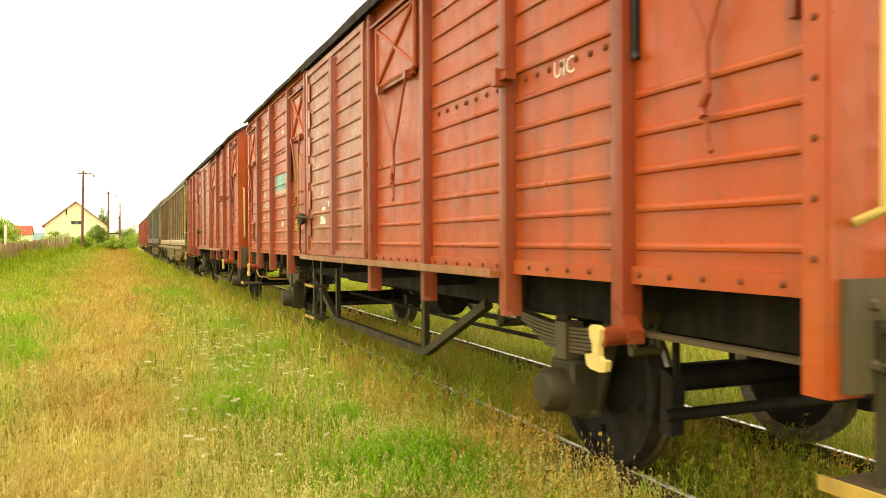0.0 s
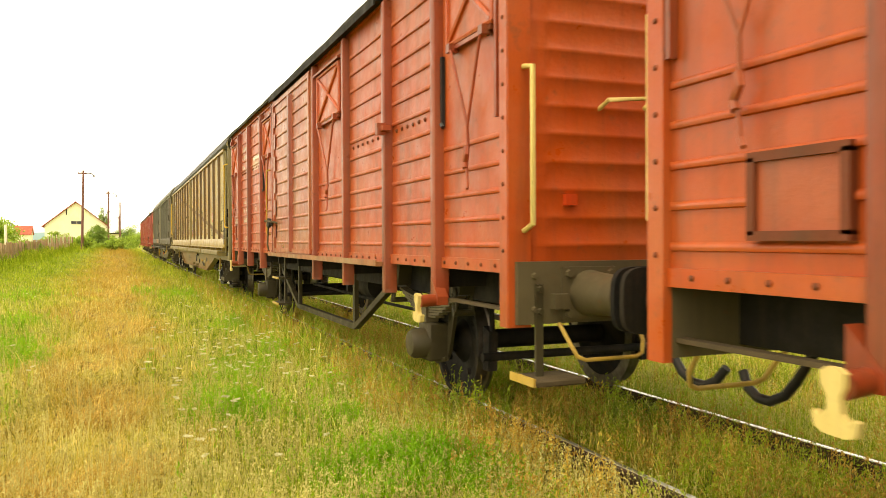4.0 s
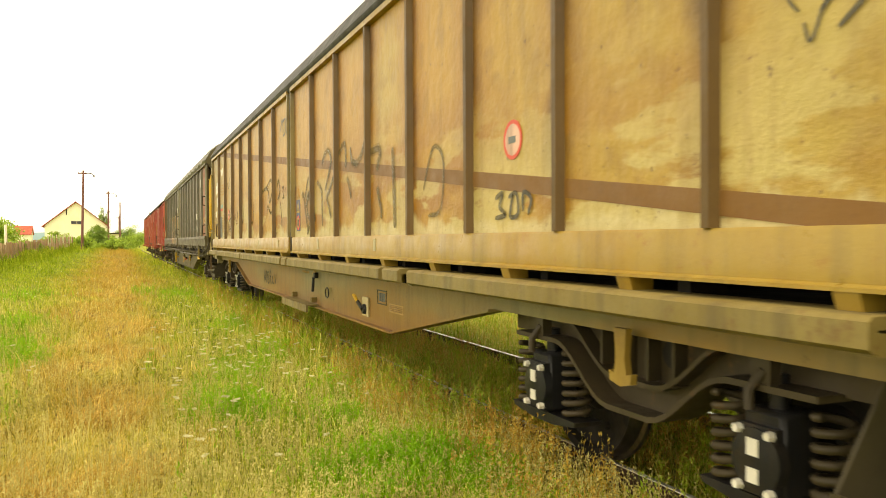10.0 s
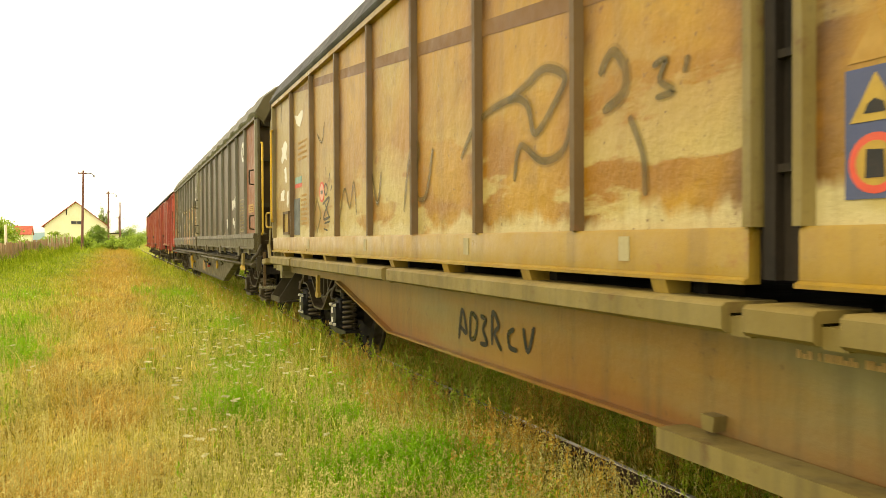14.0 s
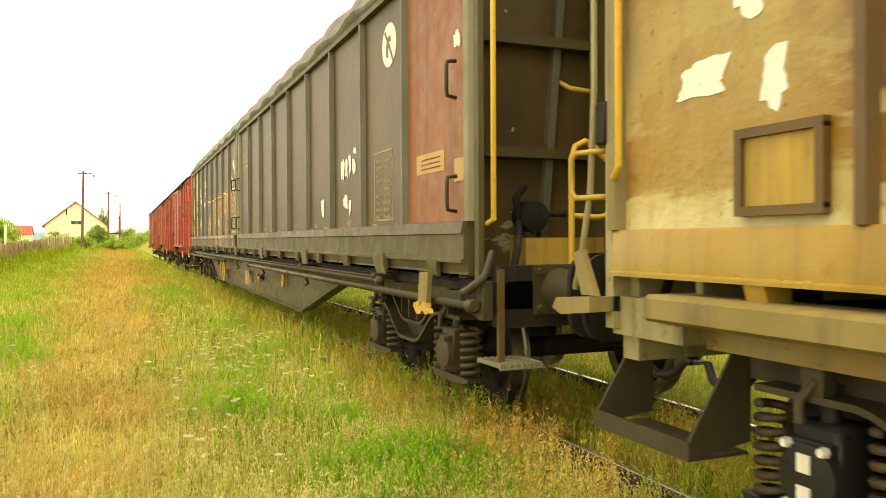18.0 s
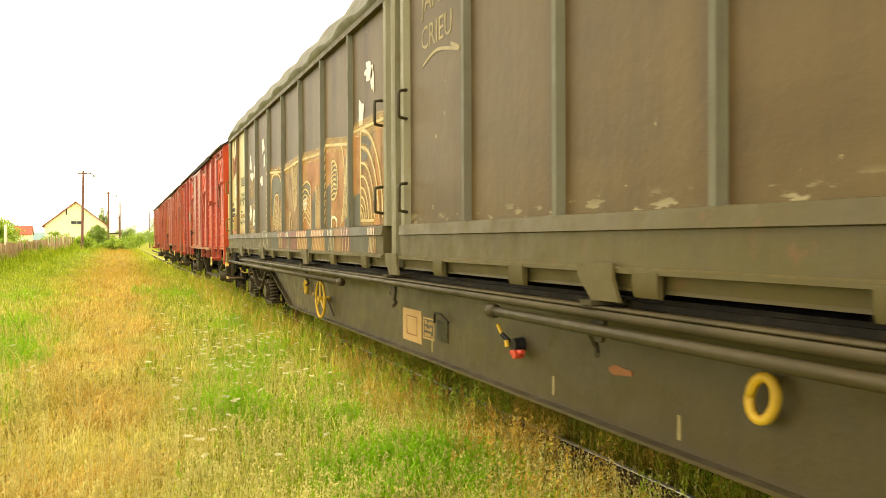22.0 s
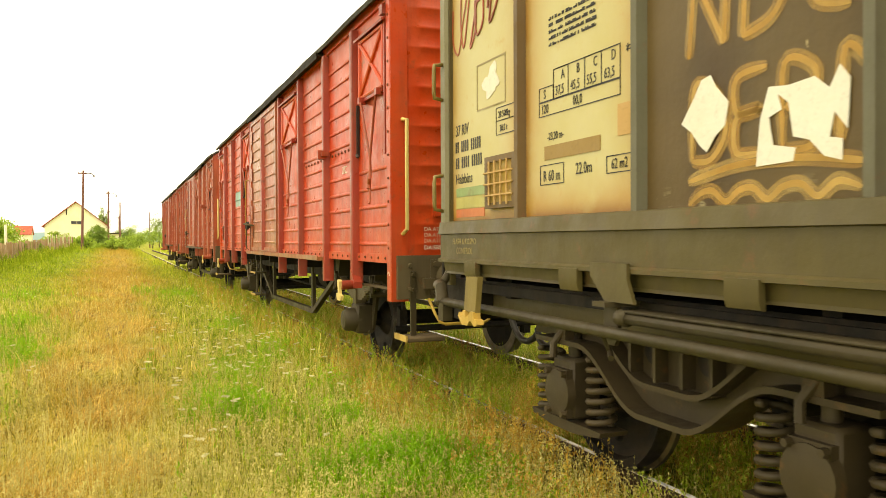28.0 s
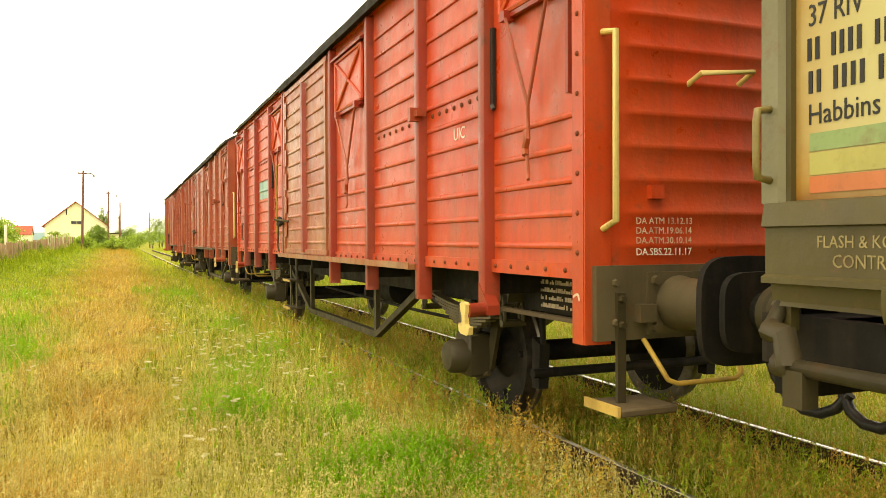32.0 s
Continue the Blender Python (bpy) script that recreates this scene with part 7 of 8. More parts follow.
for y, z in ((15.3, 0.76), (7.36, 0.76)):
    bm = B()
    tube(bm, [(R - 0.05, y + 0.065 * math.cos(a) - 0.05 * math.sin(a) * 0.3, z + 0.085 * math.sin(a)) for a in [k * 2 * math.pi / 18 for k in range(19)]], 0.022, 6)
    part("tow_ring", bm, YELLOW, wagon_d, "worn yellow towing ring", smooth=True)
sheet(wagon_d, "yellow_plate", 11.14, 11.60, 0.50, 0.775, PAPER, R, "faded yellow plate")
frame_lines(wagon_d, 11.50, 11.24, 0.555, 0.72, ORANGE_PANEL, R - 0.003, 0.01)
frame_lines(wagon_d, 11.10, 10.86, 0.56, 0.735, PAPER, R, 0.012)
bm = B()
for r in range(3):
    bars(bm, R, 11.06, 0.68 - 0.05 * r, 1, 0.16, 0.03, 0.02, 140 + r)
bars(bm, R, 15.4, 0.66, 1, 0.4, 0.04, 0.02, 145)
bars(bm, R, 15.2, 0.86, 1, 0.5, 0.05, 0.02, 146)
tagged(part("worn_writing", bm, PAPER, wagon_d), kind="stuff")
sheet(wagon_d, "black_plate", 10.57, 10.78, 0.58, 0.74, BLACK, R - 0.004)
bm = B()
tube(bm, [(R - 0.02, 10.80, 0.72), (R - 0.05, 10.72, 0.80), (R - 0.05, 10.6, 0.80), (R - 0.02, 10.52, 0.74)], 0.011, 6)
part("wire_loop", bm, BEAM, wagon_d)
bm = B()
tube(bm, [(-1.30, 9.58, 0.82), (-1.31, 9.5, 0.77)], 0.012, 8)
ck = part("brake_cock", bm, YELLOW, wagon_d, "yellow and red brake cock")
bm = B()
tube(bm, [(-1.31, 9.5, 0.77), (-1.30, 9.44, 0.74), (-1.28, 9.43, 0.7)], 0.017, 8)
lathe(bm, [(R, 0.045), (R - 0.07, 0.04)], 12, "x", (0, 9.370, 0.720))
part("cock_body", bm, BLACK, ck)
bm = B()
tube(bm, [(-1.31, 9.44, 0.74), (-1.31, 9.43, 0.7)], 0.016, 8)
part("cock_ring", bm, YELLOW, ck)
bm = B()
tube(bm, [(-1.30, 9.39, 0.67), (-1.30, 9.24, 0.69)], 0.016, 8)
lathe(bm, [(-1.33, 0.028), (-1.27, 0.028)], 10, "x", (0, 9.310, 0.670))
part("cock_lever", bm, SIGN_RED, ck)
torn(wagon_d, "rust_patch", 8.32, 0.71, 0.13, 0.03, ORANGE_PANEL, R, 470)
for y in (7.9, 9.0, 10.9, 16.1):
    sheet(wagon_d, "tick_mark", y - 0.012, y + 0.012, 0.47, 0.58, CHALK, R)
scrawl(wagon_d, 15.9, 0.62, 1.2, 0.22, CHALK, R, 73, 7, 0.01, label="fine chalk scribble")


# ---- ground, track ----
GROUND_Z = -0.17


def lift(x, y):
    """Height of the ground: nearly flat, a slight rise far off on the left."""
    r = 0.9 * min(max((y - 35) / 60.0, 0.0), 1.0) * min(max((1.5 - x) / 6.0, 0.0), 1.0)
    return GROUND_Z + r + 0.035 * noise.noise(Vector((x * 0.5, y * 0.5, 0.0))) + 0.02 * noise.noise(Vector((x * 1.7, y * 1.7, 3.0)))


def ramp_of(n, l, value, stops):
    r = n.new("ShaderNodeValToRGB")
    e = r.color_ramp.elements
    while len(e) < len(stops):
        e.new(0.5)
    for k, (at, c) in enumerate(stops):
        e[k].position, e[k].color = at, rgb(c)
    l.new(value, r.inputs[0])
    return r.outputs[0]


def meadow_colour(n, l, vec, own):
    """Green growth and straw mixed blade by blade in drifting patches, and one dry strip of laid straw along the track; own is 0 to 1 for each blade."""
    sep = n.new("ShaderNodeSeparateXYZ")
    l.new(vec, sep.inputs[0])
    band = n.new("ShaderNodeMath")
    band.operation = "ABSOLUTE"
    wander = sum_of(n, l, times(n, l, noise_mask(n, l, vec, 0.38, 0.25, 0.75, 3), 1.3), sum_of(n, l, times(n, l, noise_mask(n, l, vec, 2.2, 0.25, 0.75, 5), 0.9), sum_of(n, l, sep.outputs[0], -0.80)))
    l.new(wander, band.inputs[0])
    widen = n.new("ShaderNodeMapRange")
    widen.inputs["From Min"].default_value, widen.inputs["From Max"].default_value = 4.0, 30.0
    widen.inputs["To Min"].default_value, widen.inputs["To Max"].default_value = 1.15, 0.42
    l.new(sep.outputs[1], widen.inputs["Value"])
    strip = n.new("ShaderNodeMapRange")
    strip.inputs["From Min"].default_value, strip.inputs["From Max"].default_value = 1.10, 0.30
    l.new(times(n, l, band.outputs[0], widen.outputs[0]), strip.inputs["Value"])
    laid = times(n, l, strip.outputs[0], noise_mask(n, l, vec, 0.9, 0.22, 0.50, 5))
    far = n.new("ShaderNodeMapRange")
    far.inputs["From Min"].default_value, far.inputs["From Max"].default_value = 14.0, 40.0
    far.inputs["To Max"].default_value = -0.09
    l.new(sep.outputs[1], far.inputs["Value"])
    patch = noise_mask(n, l, vec, 0.62, 0.36, 0.64, 5)
    fine = noise_mask(n, l, vec, 3.4, 0.36, 0.64, 4)
    clump = noise_mask(n, l, vec, 10.0, 0.34, 0.66, 3)
    calm = n.new("ShaderNodeMapRange")
    calm.inputs["From Min"].default_value, calm.inputs["From Max"].default_value = 9.0, 36.0
    calm.inputs["To Min"].default_value, calm.inputs["To Max"].default_value = 0.70, 0.22
    l.new(sep.outputs[1], calm.inputs["Value"])
    even = n.new("ShaderNodeMath")
    even.operation, even.inputs[1].default_value, even.inputs[2].default_value = "MULTIPLY_ADD", -0.5, 0.35
    l.new(calm.outputs[0], even.inputs[0])
    v = sum_of(n, l, sum_of(n, l, times(n, l, own, calm.outputs[0]), even.outputs[0]), sum_of(n, l, times(n, l, patch, 0.14), sum_of(n, l, times(n, l, fine, 0.14), times(n, l, clump, 0.14))))
    # paler growth by and beyond the track: straw tone plus light the train blocks
    bed_brighten = ramp_of(n, l, times(n, l, sep.outputs[0], 0.1), ((0.17, (0.0,) * 3), (0.25, (0.14,) * 3), (0.43, (0.14,) * 3), (0.47, (0.12,) * 3)))
    v = sum_of(n, l, sum_of(n, l, v, bed_brighten), sum_of(n, l, far.outputs[0], times(n, l, strip.outputs[0], 0.10)))
    wet = ramp_of(n, l, v, ((0.14, (0.035, 0.058, 0.005)), (0.32, (0.12, 0.20, 0.011)), (0.50, (0.31, 0.41, 0.028)), (0.68, (0.52, 0.51, 0.075)), (0.86, (0.80, 0.73, 0.23)), (1.0, (0.70, 0.50, 0.15))))
    dry = ramp_of(n, l, v, ((0.14, (0.10, 0.050, 0.010)), (0.40, (0.36, 0.200, 0.038)), (0.64, (0.55, 0.335, 0.074)), (0.95, (0.82, 0.58, 0.19))))
    return mix(n, l, times(n, l, laid, 0.86), wet, dry)


GROUND, _n, _l, _b = shader("meadow ground", 0.95)
_g = _n.new("ShaderNodeNewGeometry")
_c = meadow_colour(_n, _l, _g.outputs["Position"], noise_mask(_n, _l, _g.outputs["Position"], 30.0, 0.3, 0.7, 3))
_c = mix(_n, _l, noise_mask(_n, _l, _g.outputs["Position"], 14.0, 0.36, 0.66), _c, (0.10, 0.085, 0.030))
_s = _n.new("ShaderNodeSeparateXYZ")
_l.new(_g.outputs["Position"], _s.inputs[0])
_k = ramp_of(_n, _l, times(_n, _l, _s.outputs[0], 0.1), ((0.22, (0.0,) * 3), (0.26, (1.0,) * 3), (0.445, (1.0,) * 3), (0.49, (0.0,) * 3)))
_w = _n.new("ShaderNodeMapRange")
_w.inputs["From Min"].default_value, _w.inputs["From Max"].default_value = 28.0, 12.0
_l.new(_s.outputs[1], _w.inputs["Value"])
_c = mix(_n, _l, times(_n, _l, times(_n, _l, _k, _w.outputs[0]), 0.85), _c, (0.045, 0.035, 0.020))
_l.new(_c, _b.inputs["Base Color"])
bump(_n, _l, _b, noise_mask(_n, _l, _g.outputs["Position"], 18.0, 0.2, 0.8), 0.8, 0.06)
_b.inputs["Specular IOR Level"].default_value = 0.1

GRASS, _n, _l, _b = shader("grass blades", 0.8)
_g = _n.new("ShaderNodeNewGeometry")
_c = meadow_colour(_n, _l, _g.outputs["Position"], _g.outputs["Random Per Island"])
_l.new(_c, _b.inputs["Base Color"])
_b.inputs["Specular IOR Level"].default_value = 0.2
_t = _n.new("ShaderNodeBsdfTranslucent")
_l.new(_c, _t.inputs["Color"])
_m = _n.new("ShaderNodeMixShader")
_m.inputs[0].default_value = 0.28
_l.new(_b.outputs[0], _m.inputs[1])
_l.new(_t.outputs[0], _m.inputs[2])
_l.new(_m.outputs[0], _n["Material Output"].inputs["Surface"])


def axis_steps(near, far, step, grow):
    out, d = [0.0], step
    while out[-1] < far:
        out.append(out[-1] + d)
        if out[-1] > near:
            d *= grow
    return [-v for v in out[:0:-1]] + out


_xs, _ys = axis_steps(14, 2600, 0.5, 1.25), axis_steps(60, 3200, 0.8, 1.25)
_v = [(x, y, lift(x, y)) for y in _ys for x in _xs]
_k = len(_xs)
_f = [(j * _k + i, j * _k + i + 1, (j + 1) * _k + i + 1, (j + 1) * _k + i) for j in range(len(_ys) - 1) for i in range(_k - 1)]
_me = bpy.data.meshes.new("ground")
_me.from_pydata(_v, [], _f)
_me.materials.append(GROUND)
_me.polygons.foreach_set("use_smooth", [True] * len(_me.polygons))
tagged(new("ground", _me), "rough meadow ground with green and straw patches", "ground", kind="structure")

for _s in (-1, 1):
    rail = thing("rail", "rusty steel rail with a polished head, half hidden in grass", "rail", "rails of the track", (TRACK_X + _s * 0.7525, 0, 0))
    _bm = B()
    slab(_bm, [(-0.07, -0.16), (0.07, -0.16), (0.07, -0.145), (0.012, -0.12), (0.012, -0.04), (0.034, -0.03), (0.034, -0.006), (-0.034, -0.006), (-0.034, -0.03), (-0.012, -0.04), (-0.012, -0.12), (-0.07, -0.145)], -60, 128, "y")
    part("rail_web", _bm, RAIL_RUST, rail)
    _bm = B()
    _i0, _i1 = sorted((-_s * 0.030, -_s * -0.004))
    slab(_bm, [(_i0, -0.006), (_i1, -0.006), (_i1 - 0.002, 0.0), (_i0 + 0.002, 0.0)], -60, 128, "y")
    part("rail_top", _bm, RAIL_HEAD, rail, "bright polished running surface")
_bm = B()
box(_bm, -1.25, 1.25, -0.125, 0.125, -0.32, -0.168)
soften(_bm, 0.012)
_sl = mesh("sleeper", _bm, CREOSOTE)
_rnd = random.Random(4)
for _i in range(120):
    ob = new("sleeper", _sl)
    ob.matrix_basis = pose(TRACK_X + _rnd.uniform(-0.03, 0.03), -6 + _i * 0.63, _rnd.uniform(-0.01, 0.004), 0, 0, _rnd.uniform(-1, 1))
    tagged(ob, "dark weathered timber sleeper between the rails", "sleeper", "sleepers of the track")


# ---- grass ----
def blades(name, pos, high, wide, lean, material, label, seed, heading=None):
    """Tapered blades that bend over towards their tips, seven points each, at the given feet."""
    rs = np.random.RandomState(seed)
    n = len(pos)
    b = rs.uniform(0, 2 * np.pi, n) if heading is None else heading + rs.normal(size=n) * 0.7
    a = b + np.pi / 2 + rs.normal(size=n) * 0.7
    side = np.stack([np.cos(a), np.sin(a), np.zeros(n)], 1) * wide[:, None] / 2
    to = np.stack([np.cos(b), np.sin(b), np.zeros(n)], 1) * (high * lean)[:, None]
    up = np.zeros((n, 3))
    up[:, 2] = high
    p1, p2, p3 = pos + 0.45 * up + 0.16 * to, pos + (0.88 - 0.12 * np.minimum(lean, 1.6))[:, None] * up + 0.52 * to, pos + (1.0 - 0.30 * np.minimum(lean, 1.8))[:, None] * up + to
    v = np.stack([pos - side, pos + side, p1 - 0.85 * side, p1 + 0.85 * side, p2 - 0.55 * side, p2 + 0.55 * side, p3], 1).reshape(-1, 3)
    base = (np.arange(n) * 7)[:, None]
    loops = (base + np.array([[0, 1, 3, 2, 2, 3, 5, 4, 4, 5, 6]])).reshape(-1)
    me = bpy.data.meshes.new(name)
    me.vertices.add(n * 7)
    me.vertices.foreach_set("co", v.reshape(-1).astype(np.float32))
    me.loops.add(n * 11)
    me.loops.foreach_set("vertex_index", loops.astype(np.int32))
    me.polygons.add(n * 3)
    starts = (np.arange(n) * 11)[:, None] + np.array([[0, 4, 8]])
    me.polygons.foreach_set("loop_start", starts.reshape(-1).astype(np.int32))
    me.update(calc_edges=True)
    me.validate()
    me.materials.append(material)
    return tagged(new(name, me), label, "grass", kind="stuff")


def feet(x, y):
    z = np.array([lift(p, q) for p, q in zip(x, y)]) - 0.015
    return np.stack([x, y, z], 1)


_rs = np.random.RandomState(7)


def in_flangeway(x, rs):
    """Most of the growth is missing on the inner side of either rail."""
    d = np.abs(x - TRACK_X)
    return (d > 0.52) & (d < 0.76) & (rs.rand(len(x)) < 0.9)


def sward(n, near, far, seed, low, high, thin, spread):
    """Feet, sizes and heading of blades, thinning out with distance; tufts stand where a coarse pattern says so; the dry strip is laid over."""
    rs = np.random.RandomState(seed)
    r = near * np.exp(rs.uniform(0, math.log(far / near), n))
    a = np.radians(rs.uniform(-14, 60, n))
    x, y = r * np.sin(a), r * np.cos(a)
    keep = (np.abs(np.abs(x - TRACK_X) - 0.7525) > 0.045) & (x < TRACK_X + 12) & ~in_flangeway(x, rs)
    x, y, r = x[keep], y[keep], r[keep]
    tuft = np.array([noise.noise(Vector((p * 1.9, q * 1.9, 1.0))) + 0.6 * noise.noise(Vector((p * 5.1, q * 5.1, 4.0))) for p, q in zip(x, y)])
    keep = rs.rand(len(x)) < np.clip(0.62 + 0.8 * tuft, 0.2, 1.0)
    x, y, r, tuft = x[keep], y[keep], r[keep], tuft[keep]
    tall = (low + (high - low) * rs.beta(1.5, 3.4, len(x))) * (1 + 0.6 * tuft)
    tall = np.where((x > 2.0) & (x < 2.72) & (y > 4.5), tall * np.clip(0.8 + 0.12 * y, 1.2, 2.1), tall)
    laid = (np.abs(x + 0.3) < 0.6) & (rs.rand(len(x)) < 0.8)
    lean = np.where(laid, rs.uniform(0.9, 2.6, len(x)), rs.uniform(0.15, spread, len(x)))
    wide = np.maximum(thin, 0.00068 * r) * rs.uniform(0.6, 1.5, len(x))
    head = np.array([5.5 * noise.noise(Vector((p * 0.45, q * 0.45, 12.0))) for p, q in zip(x, y)])
    head = np.where(laid, head + 0.8, rs.uniform(0, 6.28, len(x)))
    return feet(x, y), tall, wide, lean, head


_f, _h, _w, _s, _d = sward(380000, 3.4, 70, 21, 0.05, 0.25, 0.0030, 1.7)
blades("grass", _f, _h, _w, _s, GRASS, "tangled meadow grass, green and straw-coloured", 11, _d)
_f, _h, _w, _s, _d = sward(20000, 3.4, 45, 22, 0.16, 0.36, 0.0026, 0.9)
blades("grass", _f, _h, _w, _s, GRASS, "tall thin grass stalks, mostly straw-coloured", 13, _d)
_n = 26000
_x, _y = _rs.uniform(-14, 14, _n), _rs.uniform(-6, 40, _n)
_keep = np.abs(np.abs(_x - TRACK_X) - 0.7525) > 0.05
_x, _y = _x[_keep], _y[_keep]
blades("grass", feet(_x, _y), _rs.uniform(0.06, 0.2, len(_x)), _rs.uniform(0.005, 0.011, len(_x)), _rs.uniform(0.1, 1.2, len(_x)), GRASS, "short meadow grass, green and straw-coloured", 12)


# ---- weeds: leaves, seed heads, white umbels ----
def scatter(name, quads, material, label):
    """Small leaves or petals as separate four-cornered pieces; quads has the shape (n, 4, 3)."""
    n = len(quads)
    me = bpy.data.meshes.new(name)
    me.vertices.add(n * 4)
    me.vertices.foreach_set("co", np.asarray(quads).reshape(-1).astype(np.float32))
    me.loops.add(n * 4)
    me.loops.foreach_set("vertex_index", np.arange(n * 4).astype(np.int32))
    me.polygons.add(n)
    me.polygons.foreach_set("loop_start", (np.arange(n) * 4).astype(np.int32))
    me.update(calc_edges=True)
    me.validate()
    me.materials.append(material)
    return me


def leaf_quads(c, size, rs, flat=0.5, ratio=0.45):
    """Diamond leaves of random turn about the points c."""
    n = len(c)
    d = rs.normal(size=(n, 3))
    d[:, 2] *= flat
    d /= np.linalg.norm(d, axis=1)[:, None]
    u = np.cross(d, rs.normal(size=(n, 3)))
    u /= np.linalg.norm(u, axis=1)[:, None]
    s = (size * rs.uniform(0.6, 1.4, n))[:, None]
    return np.stack([c - d * s, c + u * s * ratio, c + d * s, c - u * s * ratio], 1)


def leafy(name, dark, light, gloss=0.5, through_light=0.35):
    m, n, l, b = shader(name, gloss)
    g = n.new("ShaderNodeNewGeometry")
    c = mix(n, l, g.outputs["Random Per Island"], dark, light)
    c = mix(n, l, noise_mask(n, l, g.outputs["Position"], 0.9, 0.35, 0.65), c, tuple(v * 0.6 for v in dark))
    l.new(c, b.inputs["Base Color"])
    t, x = n.new("ShaderNodeBsdfTranslucent"), n.new("ShaderNodeMixShader")
    l.new(c, t.inputs["Color"])
    x.inputs[0].default_value = through_light
    l.new(b.outputs[0], x.inputs[1])
    l.new(t.outputs[0], x.inputs[2])
    l.new(x.outputs[0], n["Material Output"].inputs["Surface"])
    return m


WEED = leafy("weed leaves", (0.22, 0.52, 0.014), (0.50, 0.74, 0.05), 0.6, 0.45)
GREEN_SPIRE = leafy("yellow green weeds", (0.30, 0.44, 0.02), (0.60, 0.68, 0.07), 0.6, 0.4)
SEED = leafy("dry seed heads", (0.60, 0.52, 0.16), (0.86, 0.80, 0.34), 0.8, 0.35)
RUSTY_WEED = leafy("rusty dry weeds", (0.58, 0.30, 0.05), (0.88, 0.72, 0.15), 0.8, 0.4)
PETAL = leafy("white umbels", (0.80, 0.76, 0.46), (0.88, 0.85, 0.60), 0.7, 0.3)
FOLIAGE = leafy("tree leaves", (0.20, 0.34, 0.05), (0.42, 0.56, 0.12))
BUSH = leafy("bush leaves", (0.30, 0.46, 0.05), (0.54, 0.68, 0.12))


def polar(rs, n, near, far, lo=-14, hi=58):
    r = near * np.exp(rs.uniform(0, math.log(far / near), n))
    a = np.radians(rs.uniform(lo, hi, n))
    return r * np.sin(a), r * np.cos(a), r


def spikes(name, x, y, tall, per, size, ratio, spread, low, material, label, kind_word, seed):
    """Thin stalks set with small narrow leaves or seeds from the height low (a share) to the tip."""
    rs = np.random.RandomState(seed)
    b = feet(x, y)
    tip = b + np.stack([rs.normal(size=len(x)) * 0.12 * tall, rs.normal(size=len(x)) * 0.12 * tall, tall], 1)
    f = rs.uniform(low, 1.03, len(x) * per)[:, None]
    c = np.repeat(b, per, 0) * (1 - f) + np.repeat(tip, per, 0) * f + rs.normal(size=(len(x) * per, 3)) * spread * (1.25 - f)
    tagged(new(name, scatter(name, leaf_quads(c, np.full(len(c), size), rs, 1.6, ratio), material, "")), label, kind_word, kind="stuff")
    q = np.stack([b, b + np.array([0.003, 0.002, 0]), tip + np.array([0.0012, 0.001, 0]), tip], 1)
    tagged(new("stalks", scatter("stalks", q, material, "")), "thin stalks in the meadow", "grass", kind="stuff")


def drift(rs, spots, n, spread):
    """Places gathered round a few spots of the meadow."""
    k = rs.randint(0, len(spots), n)
    c = np.array(spots)[k]
    return c[:, 0] + rs.normal(size=n) * spread * (0.5 + 0.06 * c[:, 1]), c[:, 1] + rs.normal(size=n) * spread * (0.5 + 0.16 * c[:, 1])


_rs = np.random.RandomState(31)
# bright green leafy weeds in drifts
GREEN_SPOTS = [(1.55, 4.55), (1.70, 4.60), (1.40, 4.45), (1.85, 4.55), (1.95, 4.7), (0.90, 7.0), (0.92, 6.95), (1.22, 8.9), (1.35, 4.7), (1.75, 4.4), (1.62, 4.75), (2.05, 4.35), (1.85, 4.9), (-1.45, 12.4), (-1.75, 15.9), (-1.1, 11.2), (1.6, 6.2), (2.0, 10.5), (2.1, 7.6), (1.5, 22.7), (1.9, 14.0), (-2.4, 24.0), (0.3, 24.5)]
_x, _y = drift(_rs, GREEN_SPOTS, 3600, 0.2)
_p, _q, _r = polar(_rs, 900, 4.0, 40)
_x, _y = np.concatenate([_x, _p]), np.concatenate([_y, _q])
_ok = (_x < 2.65) & (np.abs(_x + 0.3) > 0.55)
_x, _y = _x[_ok], _y[_ok]
spikes("weeds", _x, _y, _rs.uniform(0.08, 0.26, len(_x)), 30, 0.017, 0.24, 0.032, 0.1, WEED, "low bright green feathery weeds in the meadow", "weeds", 32)
# seed heads of the meadow grass
_x, _y, _r = polar(_rs, 22000, 3.6, 34)
_ok = (_x < 2.7) | (_x > 4.4)
_x, _y = _x[_ok], _y[_ok]
spikes("seed_heads", _x, _y, _rs.uniform(0.12, 0.34, len(_x)), 9, 0.0085, 0.42, 0.013, 0.66, SEED, "dry golden seed heads of the meadow grass", "grass", 33)
